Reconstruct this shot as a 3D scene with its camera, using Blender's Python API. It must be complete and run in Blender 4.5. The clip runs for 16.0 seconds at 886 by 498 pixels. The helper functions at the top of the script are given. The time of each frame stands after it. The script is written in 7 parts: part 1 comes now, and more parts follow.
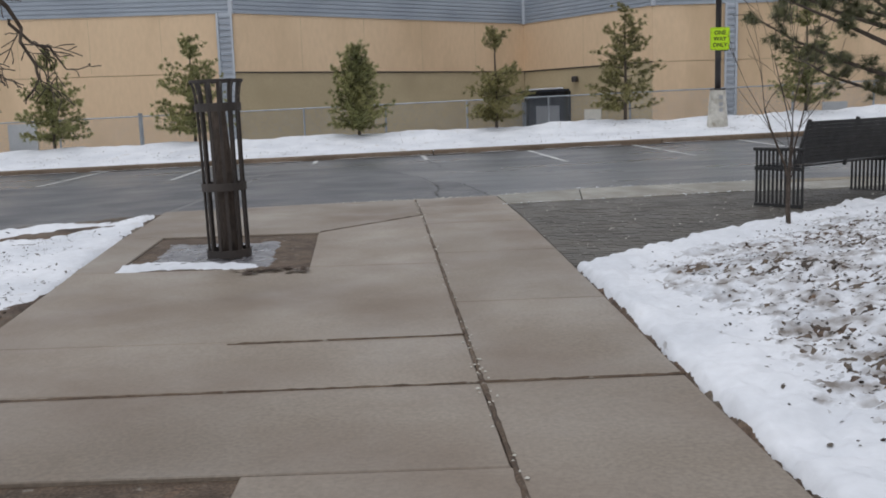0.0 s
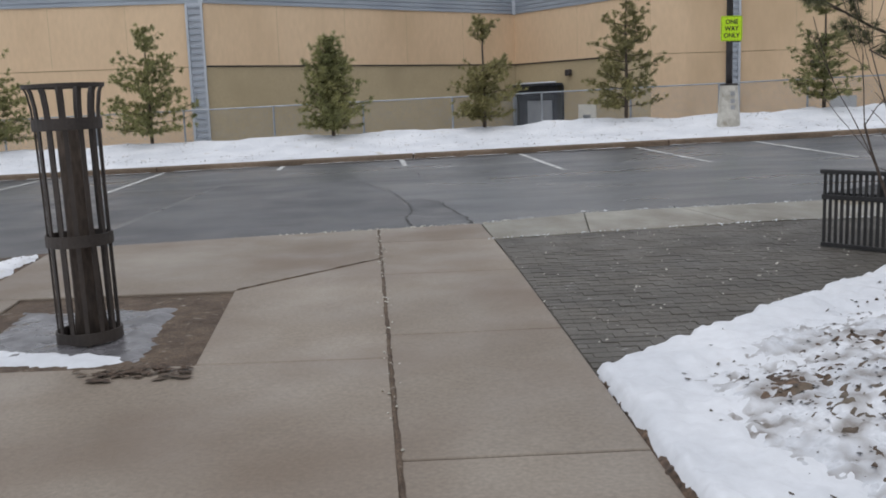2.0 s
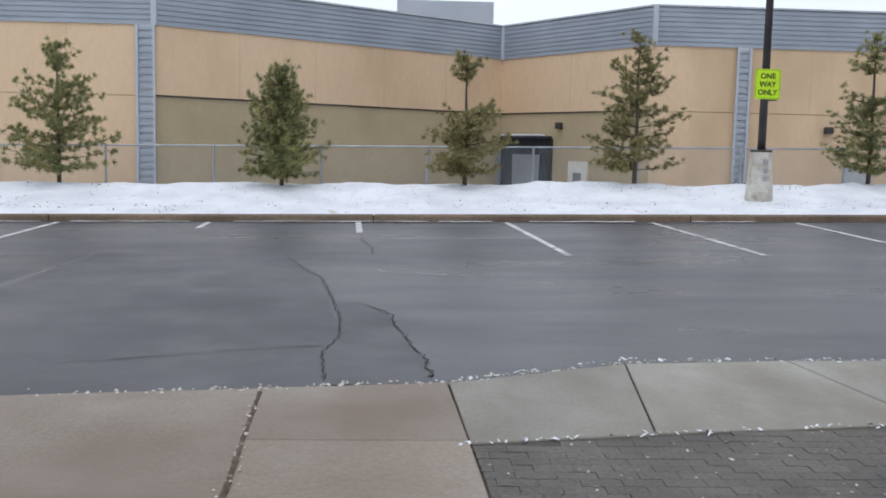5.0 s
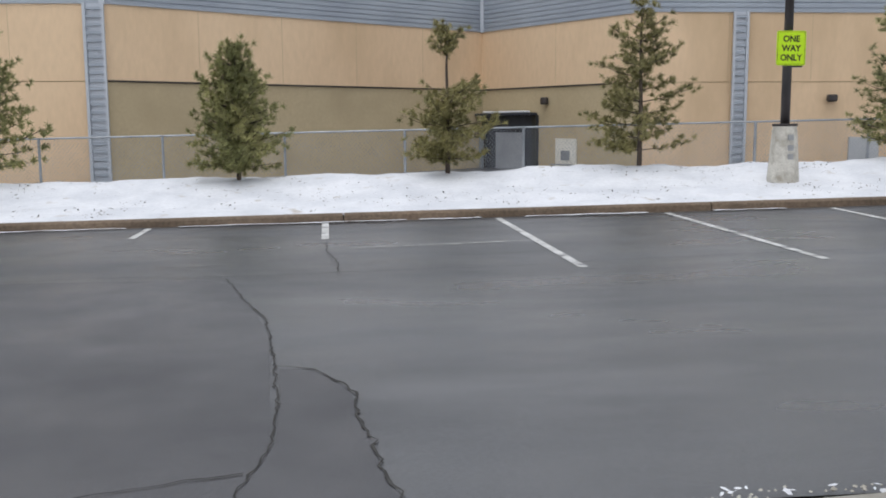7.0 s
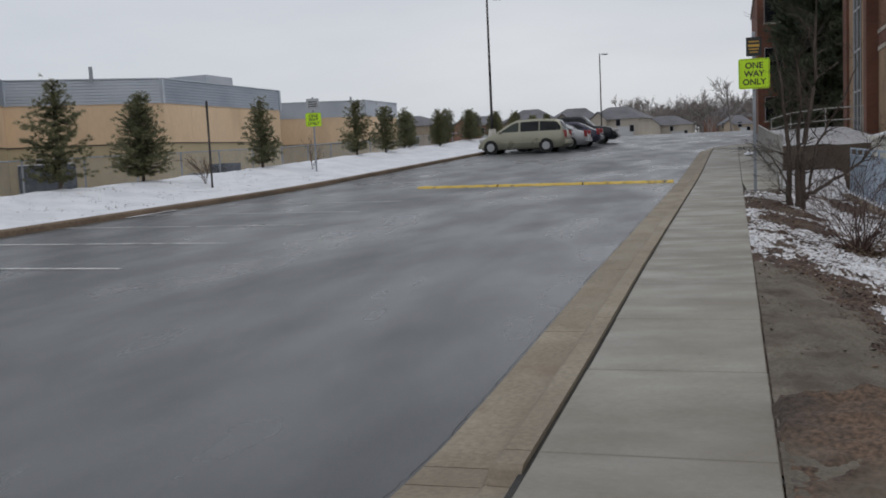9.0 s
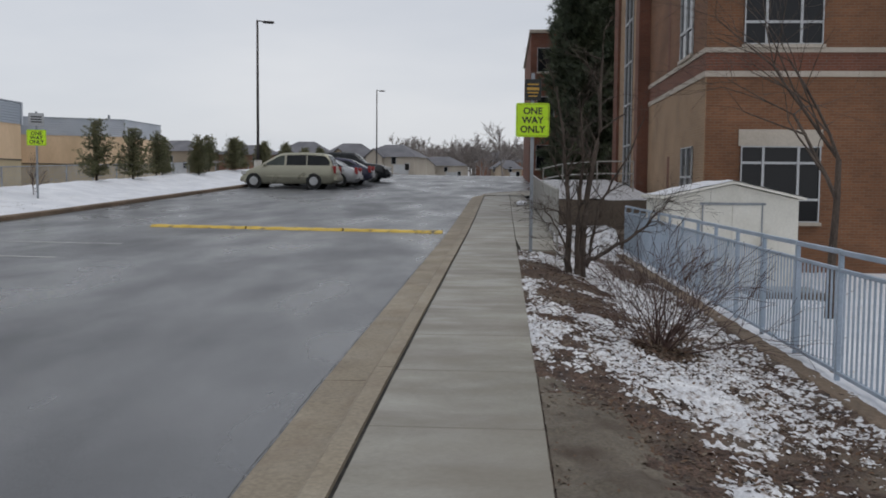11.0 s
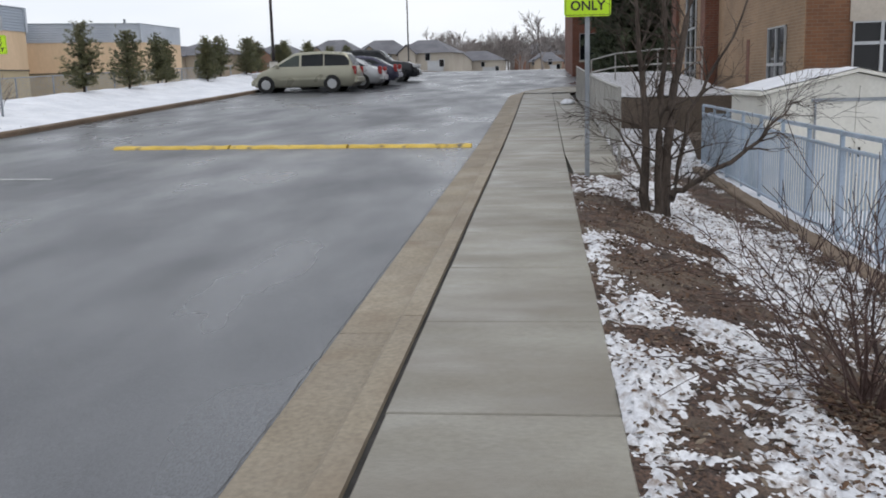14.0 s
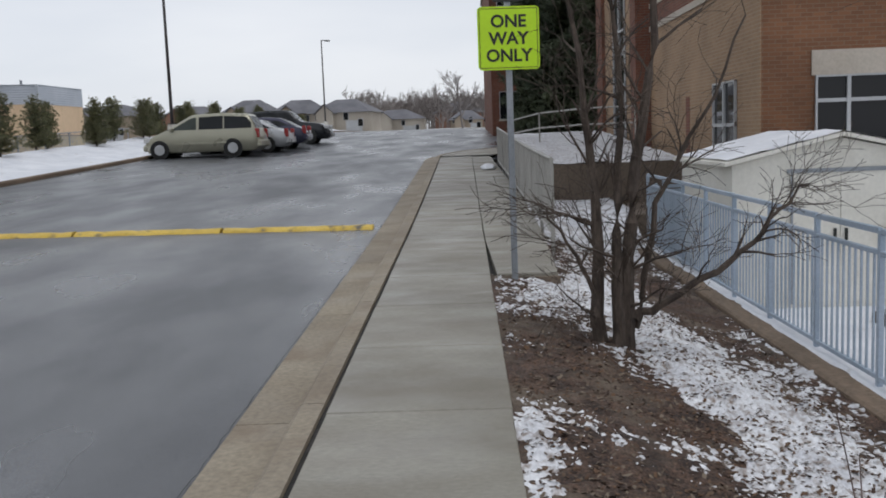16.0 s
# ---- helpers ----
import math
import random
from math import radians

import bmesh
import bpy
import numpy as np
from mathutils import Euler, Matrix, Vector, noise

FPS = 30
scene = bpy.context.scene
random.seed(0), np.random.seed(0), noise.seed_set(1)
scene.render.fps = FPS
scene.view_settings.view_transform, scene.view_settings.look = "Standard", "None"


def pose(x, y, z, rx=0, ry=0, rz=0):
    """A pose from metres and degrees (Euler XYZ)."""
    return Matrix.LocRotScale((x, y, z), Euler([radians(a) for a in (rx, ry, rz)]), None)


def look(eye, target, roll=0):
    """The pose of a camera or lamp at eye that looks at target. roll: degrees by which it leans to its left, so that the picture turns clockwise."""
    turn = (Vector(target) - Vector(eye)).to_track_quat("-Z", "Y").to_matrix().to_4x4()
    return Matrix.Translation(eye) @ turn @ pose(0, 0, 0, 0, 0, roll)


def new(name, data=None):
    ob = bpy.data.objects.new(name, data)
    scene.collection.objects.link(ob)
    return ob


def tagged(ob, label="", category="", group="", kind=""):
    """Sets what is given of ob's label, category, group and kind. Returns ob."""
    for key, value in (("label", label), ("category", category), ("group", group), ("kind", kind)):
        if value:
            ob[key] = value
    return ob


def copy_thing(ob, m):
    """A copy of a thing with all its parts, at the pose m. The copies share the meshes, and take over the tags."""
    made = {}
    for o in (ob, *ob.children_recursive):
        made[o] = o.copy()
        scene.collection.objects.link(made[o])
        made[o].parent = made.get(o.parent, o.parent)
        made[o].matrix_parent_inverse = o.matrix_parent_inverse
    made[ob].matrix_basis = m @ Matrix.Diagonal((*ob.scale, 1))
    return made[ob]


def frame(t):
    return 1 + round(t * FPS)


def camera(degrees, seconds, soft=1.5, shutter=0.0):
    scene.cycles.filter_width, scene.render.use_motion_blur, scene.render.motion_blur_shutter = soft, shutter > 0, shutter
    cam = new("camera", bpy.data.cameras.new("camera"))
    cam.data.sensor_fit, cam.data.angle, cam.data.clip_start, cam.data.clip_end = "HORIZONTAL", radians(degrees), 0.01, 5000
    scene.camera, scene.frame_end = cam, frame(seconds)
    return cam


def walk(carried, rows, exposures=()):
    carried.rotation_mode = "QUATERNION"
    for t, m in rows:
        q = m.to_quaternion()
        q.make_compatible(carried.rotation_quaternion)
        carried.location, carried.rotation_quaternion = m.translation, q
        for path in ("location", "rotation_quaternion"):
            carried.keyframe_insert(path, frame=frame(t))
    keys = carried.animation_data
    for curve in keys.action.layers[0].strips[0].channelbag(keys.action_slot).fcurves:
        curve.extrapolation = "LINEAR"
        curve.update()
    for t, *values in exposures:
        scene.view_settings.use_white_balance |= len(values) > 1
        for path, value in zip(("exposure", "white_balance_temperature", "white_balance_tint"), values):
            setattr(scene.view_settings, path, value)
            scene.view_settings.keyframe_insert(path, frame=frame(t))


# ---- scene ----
cam = camera(50.17, 16.0, soft=1.8)
PATH = [
    (0.0, look((0.056, -0.992, 1.163), (0.065, 0.986, 0.872), -1.78)),
    (0.5, look((0.061, -0.434, 1.182), (-0.186, 1.535, 0.933), -2.56)),
    (1.0, look((0.104, 0.193, 1.208), (0.065, 2.172, 0.924), -1.64)),
    (1.5, look((0.178, 0.948, 1.257), (0.209, 2.926, 0.964), -3.10)),
    (2.0, look((0.303, 1.650, 1.301), (0.330, 3.626, 0.994), -1.93)),
    (2.5, look((0.336, 2.346, 1.316), (0.389, 4.316, 0.978), -0.52)),
    (3.0, look((0.438, 3.165, 1.340), (0.515, 5.159, 1.197), -1.21)),
    (3.5, look((0.489, 3.975, 1.370), (0.546, 5.966, 1.183), 1.01)),
    (4.0, look((0.495, 4.731, 1.339), (0.528, 6.710, 1.056), 0.15)),
    (4.5, look((0.545, 5.468, 1.367), (0.626, 7.456, 1.157), 1.39)),
    (7.0, look((0.680, 8.723, 1.525), (0.798, 10.703, 1.266), -0.35)),
    (7.5, look((0.876, 9.391, 1.562), (1.312, 11.321, 1.270), -0.95)),
    (8.0, look((1.397, 10.142, 1.570), (2.483, 11.814, 1.407), -0.10)),
    (8.5, look((2.255, 10.701, 1.549), (3.962, 11.725, 1.354), -1.01)),
    (9.0, look((3.137, 10.991, 1.466), (5.038, 11.582, 1.268), -2.71)),
    (9.5, look((4.097, 11.100, 1.494), (6.071, 11.369, 1.328), -0.49)),
    (12.0, look((7.789, 11.042, 1.699), (9.780, 11.139, 1.545), 0.10)),
    (12.5, look((8.629, 10.992, 1.677), (10.611, 11.121, 1.444), -1.27)),
    (13.0, look((9.316, 11.037, 1.698), (11.286, 11.242, 1.419), -0.12)),
    (13.5, look((10.153, 11.083, 1.711), (12.110, 11.346, 1.396), -2.33)),
    (14.0, look((10.830, 11.159, 1.741), (12.787, 11.372, 1.389), -1.51)),
    (14.5, look((11.668, 11.167, 1.740), (13.616, 11.230, 1.288), -2.90)),
    (15.0, look((12.487, 11.068, 1.762), (14.445, 11.102, 1.356), -1.96)),
    (15.5, look((13.341, 11.057, 1.803), (15.302, 11.058, 1.409), -1.88)),
    (16.0, look((14.178, 11.040, 1.891), (16.163, 11.094, 1.652), -2.18)),
]
walk(cam, PATH, [(0.0, -0.02, 6420, 10), (2.0, 0.03, 6420, 10), (3.5, 0.08, 6250, 10), (4.7, 0.28, 6150, 10), (7.0, 0.32, 6450, 10), (7.6, 0.27, 6500, 10), (8.0, 0.17, 6500, 10), (8.5, -0.22, 6480, 10), (9.0, -0.32, 6450, 10),
                 (9.7, -0.28, 6450, 10), (12.0, -0.26, 6450, 10), (12.5, -0.06, 6450, 10), (13.5, 0.14, 6400, 10), (14.5, 0.26, 6380, 10), (15.2, 0.24, 6380, 10), (16.0, -0.04, 6380, 10)])

# ---------------------------------------------------------------- light: a flat winter overcast
world = bpy.data.worlds.new("overcast_sky")
scene.world = world
world.use_nodes = True
wt = world.node_tree
wbg = wt.nodes["Background"]
sky = wt.nodes.new("ShaderNodeTexSky")
sky.sky_type, sky.sun_disc = "NISHITA", False
sky.sun_elevation, sky.sun_rotation = radians(38), radians(200)
sky_dim = wt.nodes.new("ShaderNodeMix")
sky_dim.data_type, sky_dim.blend_type = "RGBA", "MULTIPLY"
sky_dim.inputs[0].default_value = 1.0
sky_dim.inputs[7].default_value = (0.1, 0.1, 0.1, 1)
cloud_noise = wt.nodes.new("ShaderNodeTexNoise")
cloud_noise.inputs["Scale"].default_value = 2.2
cloud_noise.inputs["Detail"].default_value = 5
cloud_map = wt.nodes.new("ShaderNodeMapping")
cloud_map.inputs["Scale"].default_value = (1, 1, 4)
cloud_tc = wt.nodes.new("ShaderNodeTexCoord")
cloud_ramp = wt.nodes.new("ShaderNodeValToRGB")
cloud_ramp.color_ramp.elements[0].position, cloud_ramp.color_ramp.elements[0].color = 0.3, (0.70, 0.73, 0.79, 1)
cloud_ramp.color_ramp.elements[1].position, cloud_ramp.color_ramp.elements[1].color = 0.75, (0.86, 0.87, 0.90, 1)
sky_mix = wt.nodes.new("ShaderNodeMix")
sky_mix.data_type = "RGBA"
sky_mix.inputs[0].default_value = 0.9
wt.links.new(cloud_tc.outputs["Generated"], cloud_map.inputs["Vector"])
wt.links.new(cloud_map.outputs[0], cloud_noise.inputs["Vector"])
wt.links.new(cloud_noise.outputs["Fac"], cloud_ramp.inputs[0])
wt.links.new(sky.outputs[0], sky_dim.inputs[6])
wt.links.new(sky_dim.outputs[2], sky_mix.inputs[6])
wt.links.new(cloud_ramp.outputs[0], sky_mix.inputs[7])
wt.links.new(sky_mix.outputs[2], wbg.inputs[0])
wbg.inputs[1].default_value = 1.06

sun = new("sun", bpy.data.lights.new("sun", "SUN"))
sun.data.energy, sun.data.angle, sun.data.color = 0.6, radians(25), (1.0, 0.97, 0.93)
sun.matrix_basis = look((0, 0, 40), (6, 16, 0))


# ---------------------------------------------------------------- materials
def surf(name, dark, light, rough=(0.7, 0.9), scale=1.0, fine=25.0, fine_amount=0.35, bump=0.3, bump_scale=60.0,
         metal=0.0, stain=None, stain_scale=0.6, stain_at=0.55, stain_soft=0.12, stretch=(1, 1, 1), spec=0.5, rand=0.0):
    """A surface in metres: broad tone between two colours, fine grain, stains with a shape of their own, and relief."""
    m = bpy.data.materials.new(name)
    m.use_nodes = True
    t = m.node_tree
    n, ln = t.nodes, t.links
    b = n["Principled BSDF"]
    geo = n.new("ShaderNodeNewGeometry")
    mp = n.new("ShaderNodeMapping")
    mp.inputs["Scale"].default_value = stretch
    ln.new(geo.outputs["Position"], mp.inputs["Vector"])

    def noise_at(s, detail=4):
        k = n.new("ShaderNodeTexNoise")
        k.inputs["Scale"].default_value = s
        k.inputs["Detail"].default_value = detail
        ln.new(mp.outputs[0], k.inputs["Vector"])
        return k.outputs["Fac"]

    def mix(fac, a, c, blend="MIX"):
        k = n.new("ShaderNodeMix")
        k.data_type, k.blend_type = "RGBA", blend
        for sock, v in ((k.inputs[0], fac), (k.inputs[6], a), (k.inputs[7], c)):
            if hasattr(v, "is_output"):
                ln.new(v, sock)
            elif isinstance(v, tuple):
                sock.default_value = (*v, 1)
            else:
                sock.default_value = v
        return k.outputs[2]

    def ramp(v, lo, hi, a=0.0, c=1.0):
        k = n.new("ShaderNodeMapRange")
        for i, x in ((1, lo), (2, hi), (3, a), (4, c)):
            k.inputs[i].default_value = x
        ln.new(v, k.inputs[0])
        return k.outputs[0]

    broad = ramp(noise_at(scale), 0.35, 0.65)
    col = mix(broad, dark, light)
    grain = ramp(noise_at(fine, 3), 0.3, 0.7, 1 - fine_amount, 1 + fine_amount)
    kk = n.new("ShaderNodeCombineColor")
    for i in range(3):
        ln.new(grain, kk.inputs[i])
    col = mix(1.0, col, kk.outputs[0], "MULTIPLY")
    if rand:
        oi = n.new("ShaderNodeObjectInfo")
        rv = ramp(oi.outputs["Random"], 0, 1, 1 - rand, 1 + rand)
        k2 = n.new("ShaderNodeCombineColor")
        for i in range(3):
            ln.new(rv, k2.inputs[i])
        col = mix(1.0, col, k2.outputs[0], "MULTIPLY")
    rg = ramp(noise_at(scale * 2.3), 0.3, 0.7, rough[0], rough[1])
    if stain:
        mask = ramp(noise_at(stain_scale, 6), stain_at - stain_soft, stain_at + stain_soft)
        col = mix(mask, col, stain)
    ln.new(col, b.inputs["Base Color"])
    ln.new(rg, b.inputs["Roughness"])
    b.inputs["Metallic"].default_value = metal
    b.inputs["Specular IOR Level"].default_value = spec
    if bump:
        bp = n.new("ShaderNodeBump")
        bp.inputs["Strength"].default_value = bump
        bp.inputs["Distance"].default_value = 0.01
        ln.new(noise_at(bump_scale, 3), bp.inputs["Height"])
        ln.new(bp.outputs[0], b.inputs["Normal"])
    return m


def glass_mat(name, col, rough=0.05):
    m = bpy.data.materials.new(name)
    m.use_nodes = True
    b = m.node_tree.nodes["Principled BSDF"]
    b.inputs["Base Color"].default_value = (*col, 1)
    b.inputs["Roughness"].default_value = rough
    b.inputs["Specular IOR Level"].default_value = 0.6
    return m


def brick_mat(name, c1, c2, mortar, bw=0.2, bh=0.067):
    """Fired brick in running bond on upright walls."""
    m = bpy.data.materials.new(name)
    m.use_nodes = True
    n, ln = m.node_tree.nodes, m.node_tree.links
    b = n["Principled BSDF"]
    geo = n.new("ShaderNodeNewGeometry")
    sep = n.new("ShaderNodeSeparateXYZ")
    add = n.new("ShaderNodeMath")
    comb = n.new("ShaderNodeCombineXYZ")
    ln.new(geo.outputs["Position"], sep.inputs[0])
    ln.new(sep.outputs[0], add.inputs[0])
    ln.new(sep.outputs[1], add.inputs[1])
    ln.new(add.outputs[0], comb.inputs[0])
    ln.new(sep.outputs[2], comb.inputs[1])
    br = n.new("ShaderNodeTexBrick")
    br.inputs["Color1"].default_value, br.inputs["Color2"].default_value = (*c1, 1), (*c2, 1)
    br.inputs["Mortar"].default_value = (*mortar, 1)
    br.inputs["Scale"].default_value = 1.0
    br.inputs["Mortar Size"].default_value = 0.006
    br.inputs["Brick Width"].default_value, br.inputs["Row Height"].default_value = bw, bh
    ln.new(comb.outputs[0], br.inputs["Vector"])
    no = n.new("ShaderNodeTexNoise")
    no.inputs["Scale"].default_value = 0.8
    ln.new(geo.outputs["Position"], no.inputs["Vector"])
    mr = n.new("ShaderNodeMapRange")
    mr.inputs[1].default_value, mr.inputs[2].default_value, mr.inputs[3].default_value, mr.inputs[4].default_value = 0.3, 0.7, 0.8, 1.15
    ln.new(no.outputs["Fac"], mr.inputs[0])
    mx = n.new("ShaderNodeMix")
    mx.data_type, mx.blend_type = "RGBA", "MULTIPLY"
    mx.inputs[0].default_value = 1
    cc = n.new("ShaderNodeCombineColor")
    for i in range(3):
        ln.new(mr.outputs[0], cc.inputs[i])
    ln.new(br.outputs["Color"], mx.inputs[6])
    ln.new(cc.outputs[0], mx.inputs[7])
    ln.new(mx.outputs[2], b.inputs["Base Color"])
    b.inputs["Roughness"].default_value = 0.88
    bp = n.new("ShaderNodeBump")
    bp.inputs["Strength"].default_value, bp.inputs["Distance"].default_value = 0.6, 0.006
    bp.invert = True
    ln.new(br.outputs["Fac"], bp.inputs["Height"])
    ln.new(bp.outputs[0], b.inputs["Normal"])
    return m


M = {}
M["concrete"] = surf("concrete_plaza", (0.197, 0.160, 0.124), (0.264, 0.223, 0.179), (0.38, 0.7), 0.55, 45, 0.16, 0.2, 110,
                     stain=(0.158, 0.113, 0.080), stain_scale=0.7, stain_at=0.60, stain_soft=0.16, rand=0.10)
M["walk"] = surf("concrete_walk", (0.196, 0.182, 0.148), (0.275, 0.261, 0.220), (0.34, 0.68), 0.8, 35, 0.12, 0.25, 90,
                 stain=(0.17, 0.148, 0.117), stain_scale=0.9, stain_at=0.62, stain_soft=0.2, stretch=(1.4, 0.75, 1), rand=0.07)
M["kerb"] = surf("concrete_kerb", (0.205, 0.170, 0.124), (0.28, 0.24, 0.178), (0.6, 0.85), 0.9, 30, 0.18, 0.35, 70,
                 stain=(0.19, 0.145, 0.10), stain_scale=1.6, stain_at=0.64, rand=0.05)
M["kerb_far"] = surf("kerb_dirty", (0.13, 0.095, 0.065), (0.20, 0.145, 0.10), (0.7, 0.9), 0.7, 20, 0.25, 0.4, 60)
M["asphalt"] = surf("wet_asphalt", (0.042, 0.045, 0.051), (0.081, 0.085, 0.093), (0.20, 0.50), 0.3, 110, 0.34, 0.22, 220,
                    stain=(0.125, 0.128, 0.136), stain_scale=0.55, stain_at=0.68, stain_soft=0.10, stretch=(0.40, 1, 1), spec=0.6)
M["asphalt_old"] = surf("older_asphalt", (0.040, 0.041, 0.047), (0.062, 0.063, 0.070), (0.3, 0.55), 0.4, 110, 0.30, 0.25, 220)
M["crack"] = surf("crack_filler", (0.018, 0.017, 0.016), (0.035, 0.033, 0.03), (0.6, 0.9), 4, 60, 0.2, 0.2, 60)
M["joint"] = surf("joint_grit", (0.065, 0.043, 0.029), (0.125, 0.088, 0.060), (0.8, 0.95), 7, 70, 0.4, 0.7, 60,
                  stain=(0.30, 0.27, 0.23), stain_scale=12, stain_at=0.68, stain_soft=0.05)
M["paint_white"] = surf("worn_white_paint", (0.42, 0.42, 0.41), (0.62, 0.62, 0.61), (0.5, 0.7), 3, 60, 0.15, 0.2, 120,
                        stain=(0.13, 0.13, 0.135), stain_scale=5, stain_at=0.62, stain_soft=0.08)
M["paint_yellow"] = surf("worn_yellow_paint", (0.50, 0.34, 0.05), (0.66, 0.47, 0.09), (0.5, 0.7), 3, 40, 0.2, 0.2, 60,
                         stain=(0.10, 0.095, 0.085), stain_scale=3.2, stain_at=0.64, stain_soft=0.06)
M["snow"] = surf("snow", (0.62, 0.64, 0.68), (0.75, 0.765, 0.80), (0.6, 0.8), 1.2, 14, 0.05, 0.5, 18,
                 stain=(0.50, 0.47, 0.43), stain_scale=3.2, stain_at=0.71, stain_soft=0.07)
M["snow_thin"] = surf("thin_dirty_snow", (0.58, 0.59, 0.62), (0.76, 0.77, 0.79), (0.6, 0.8), 3, 40, 0.16, 0.9, 50,
                      stain=(0.20, 0.145, 0.105), stain_scale=15, stain_at=0.615, stain_soft=0.12)
M["mulch_red"] = surf("reddish_wet_mulch", (0.032, 0.020, 0.015), (0.094, 0.056, 0.038), (0.7, 0.95), 5.5, 60, 0.8, 1.0, 75,
                      stain=(0.135, 0.106, 0.078), stain_scale=2.1, stain_at=0.60, stain_soft=0.12)
M["snow_lace"] = surf("thin_snow_over_leaves", (0.56, 0.58, 0.62), (0.72, 0.735, 0.77), (0.6, 0.8), 2.0, 30, 0.14, 0.8, 35,
                      stain=(0.20, 0.175, 0.155), stain_scale=7.5, stain_at=0.565, stain_soft=0.13)
M["dirt"] = surf("trodden_grey_dirt", (0.098, 0.082, 0.062), (0.142, 0.121, 0.093), (0.7, 0.9), 2.0, 50, 0.25, 0.6, 45,
                 stain=(0.062, 0.044, 0.031), stain_scale=2.6, stain_at=0.62, stain_soft=0.1)
M["rail_beige"] = surf("grey_beige_painted_bars", (0.30, 0.295, 0.27), (0.38, 0.37, 0.345), (0.5, 0.65), 2, 40, 0.08, 0.05, 60)


def scrap_mat(name, cols):
    """Loose scraps, each one with a tone of its own."""
    m = bpy.data.materials.new(name)
    m.use_nodes = True
    n, ln = m.node_tree.nodes, m.node_tree.links
    g, r = n.new("ShaderNodeNewGeometry"), n.new("ShaderNodeValToRGB")
    r.color_ramp.elements[0].color, r.color_ramp.elements[1].color = (*cols[0], 1), (*cols[-1], 1)
    for i, c in enumerate(cols[1:-1]):
        r.color_ramp.elements.new((i + 1) / (len(cols) - 1)).color = (*c, 1)
    ln.new(g.outputs["Random Per Island"], r.inputs[0])
    ln.new(r.outputs[0], n["Principled BSDF"].inputs["Base Color"])
    n["Principled BSDF"].inputs["Roughness"].default_value = 0.85
    return m


M["scraps"] = scrap_mat("mulch_scraps", [(0.035, 0.02, 0.014), (0.075, 0.042, 0.026), (0.12, 0.066, 0.035), (0.10, 0.074, 0.052), (0.19, 0.15, 0.11)])
M["scraps_dark"] = scrap_mat("leaf_scraps", [(0.03, 0.022, 0.018), (0.06, 0.045, 0.035), (0.10, 0.085, 0.07), (0.16, 0.14, 0.12)])
M["ice"] = surf("grey_ice", (0.085, 0.082, 0.088), (0.165, 0.160, 0.170), (0.2, 0.4), 3, 20, 0.15, 0.3, 25)
M["mulch"] = surf("wet_mulch", (0.048, 0.033, 0.024), (0.122, 0.078, 0.051), (0.75, 0.95), 1.6, 34, 0.6, 1.0, 45,
                  stain=(0.15, 0.122, 0.092), stain_scale=1.3, stain_at=0.58, stain_soft=0.1)
M["turf"] = surf("winter_turf", (0.085, 0.068, 0.042), (0.15, 0.12, 0.08), (0.8, 0.95), 0.6, 22, 0.5, 1.0, 40,
                 stain=(0.7, 0.71, 0.73), stain_scale=0.16, stain_at=0.52, stain_soft=0.06)
M["paver"] = surf("dark_paver", (0.078, 0.071, 0.061), (0.114, 0.103, 0.088), (0.55, 0.8), 1.2, 50, 0.3, 0.4, 90, rand=0.12,
                  stain=(0.35, 0.34, 0.33), stain_scale=16, stain_at=0.72, stain_soft=0.03)
M["paver_bed"] = surf("paver_joint_sand", (0.066, 0.060, 0.050), (0.10, 0.091, 0.077), (0.8, 0.95), 2, 60, 0.3, 0.4, 90)
M["iron"] = surf("dark_bronze_iron", (0.028, 0.022, 0.019), (0.048, 0.037, 0.031), (0.5, 0.7), 4, 60, 0.2, 0.2, 120)
M["black_steel"] = surf("black_steel", (0.012, 0.012, 0.013), (0.022, 0.021, 0.021), (0.4, 0.6), 4, 60, 0.2, 0.15, 120)
M["bark"] = surf("bark", (0.045, 0.033, 0.026), (0.095, 0.072, 0.056), (0.8, 0.95), 6, 40, 0.35, 0.8, 50, stretch=(1, 1, 0.35))
M["twig"] = surf("reddish_twig", (0.045, 0.026, 0.022), (0.095, 0.056, 0.046), (0.7, 0.9), 5, 40, 0.25, 0.2, 60)
M["needle_a"] = surf("pine_needles", (0.168, 0.176, 0.066), (0.290, 0.276, 0.108), (0.6, 0.8), 1.3, 9, 0.35, 0.0)
M["needle_b"] = surf("dark_pine_needles", (0.095, 0.102, 0.048), (0.172, 0.168, 0.080), (0.6, 0.8), 1.3, 9, 0.35, 0.0)
M["needle_dark"] = surf("dark_evergreen_needles", (0.034, 0.048, 0.026), (0.070, 0.086, 0.044), (0.6, 0.8), 0.8, 6, 0.35, 0.0)
M["needle_c"] = surf("yellowed_pine_needles", (0.165, 0.155, 0.055), (0.27, 0.24, 0.095), (0.6, 0.8), 1.3, 9, 0.35, 0.0)
M["beige"] = surf("beige_wall_panel", (0.655, 0.475, 0.305), (0.72, 0.535, 0.35), (0.8, 0.9), 0.15, 6, 0.04, 0.15, 40,
                  stain=(0.54, 0.39, 0.24), stain_scale=0.35, stain_at=0.64, stretch=(1, 1, 0.4))
M["olive"] = surf("olive_wall_block", (0.44, 0.355, 0.222), (0.50, 0.41, 0.26), (0.8, 0.9), 0.2, 8, 0.05, 0.2, 30,
                  stain=(0.39, 0.315, 0.195), stain_scale=0.4, stain_at=0.62, stain_soft=0.2)
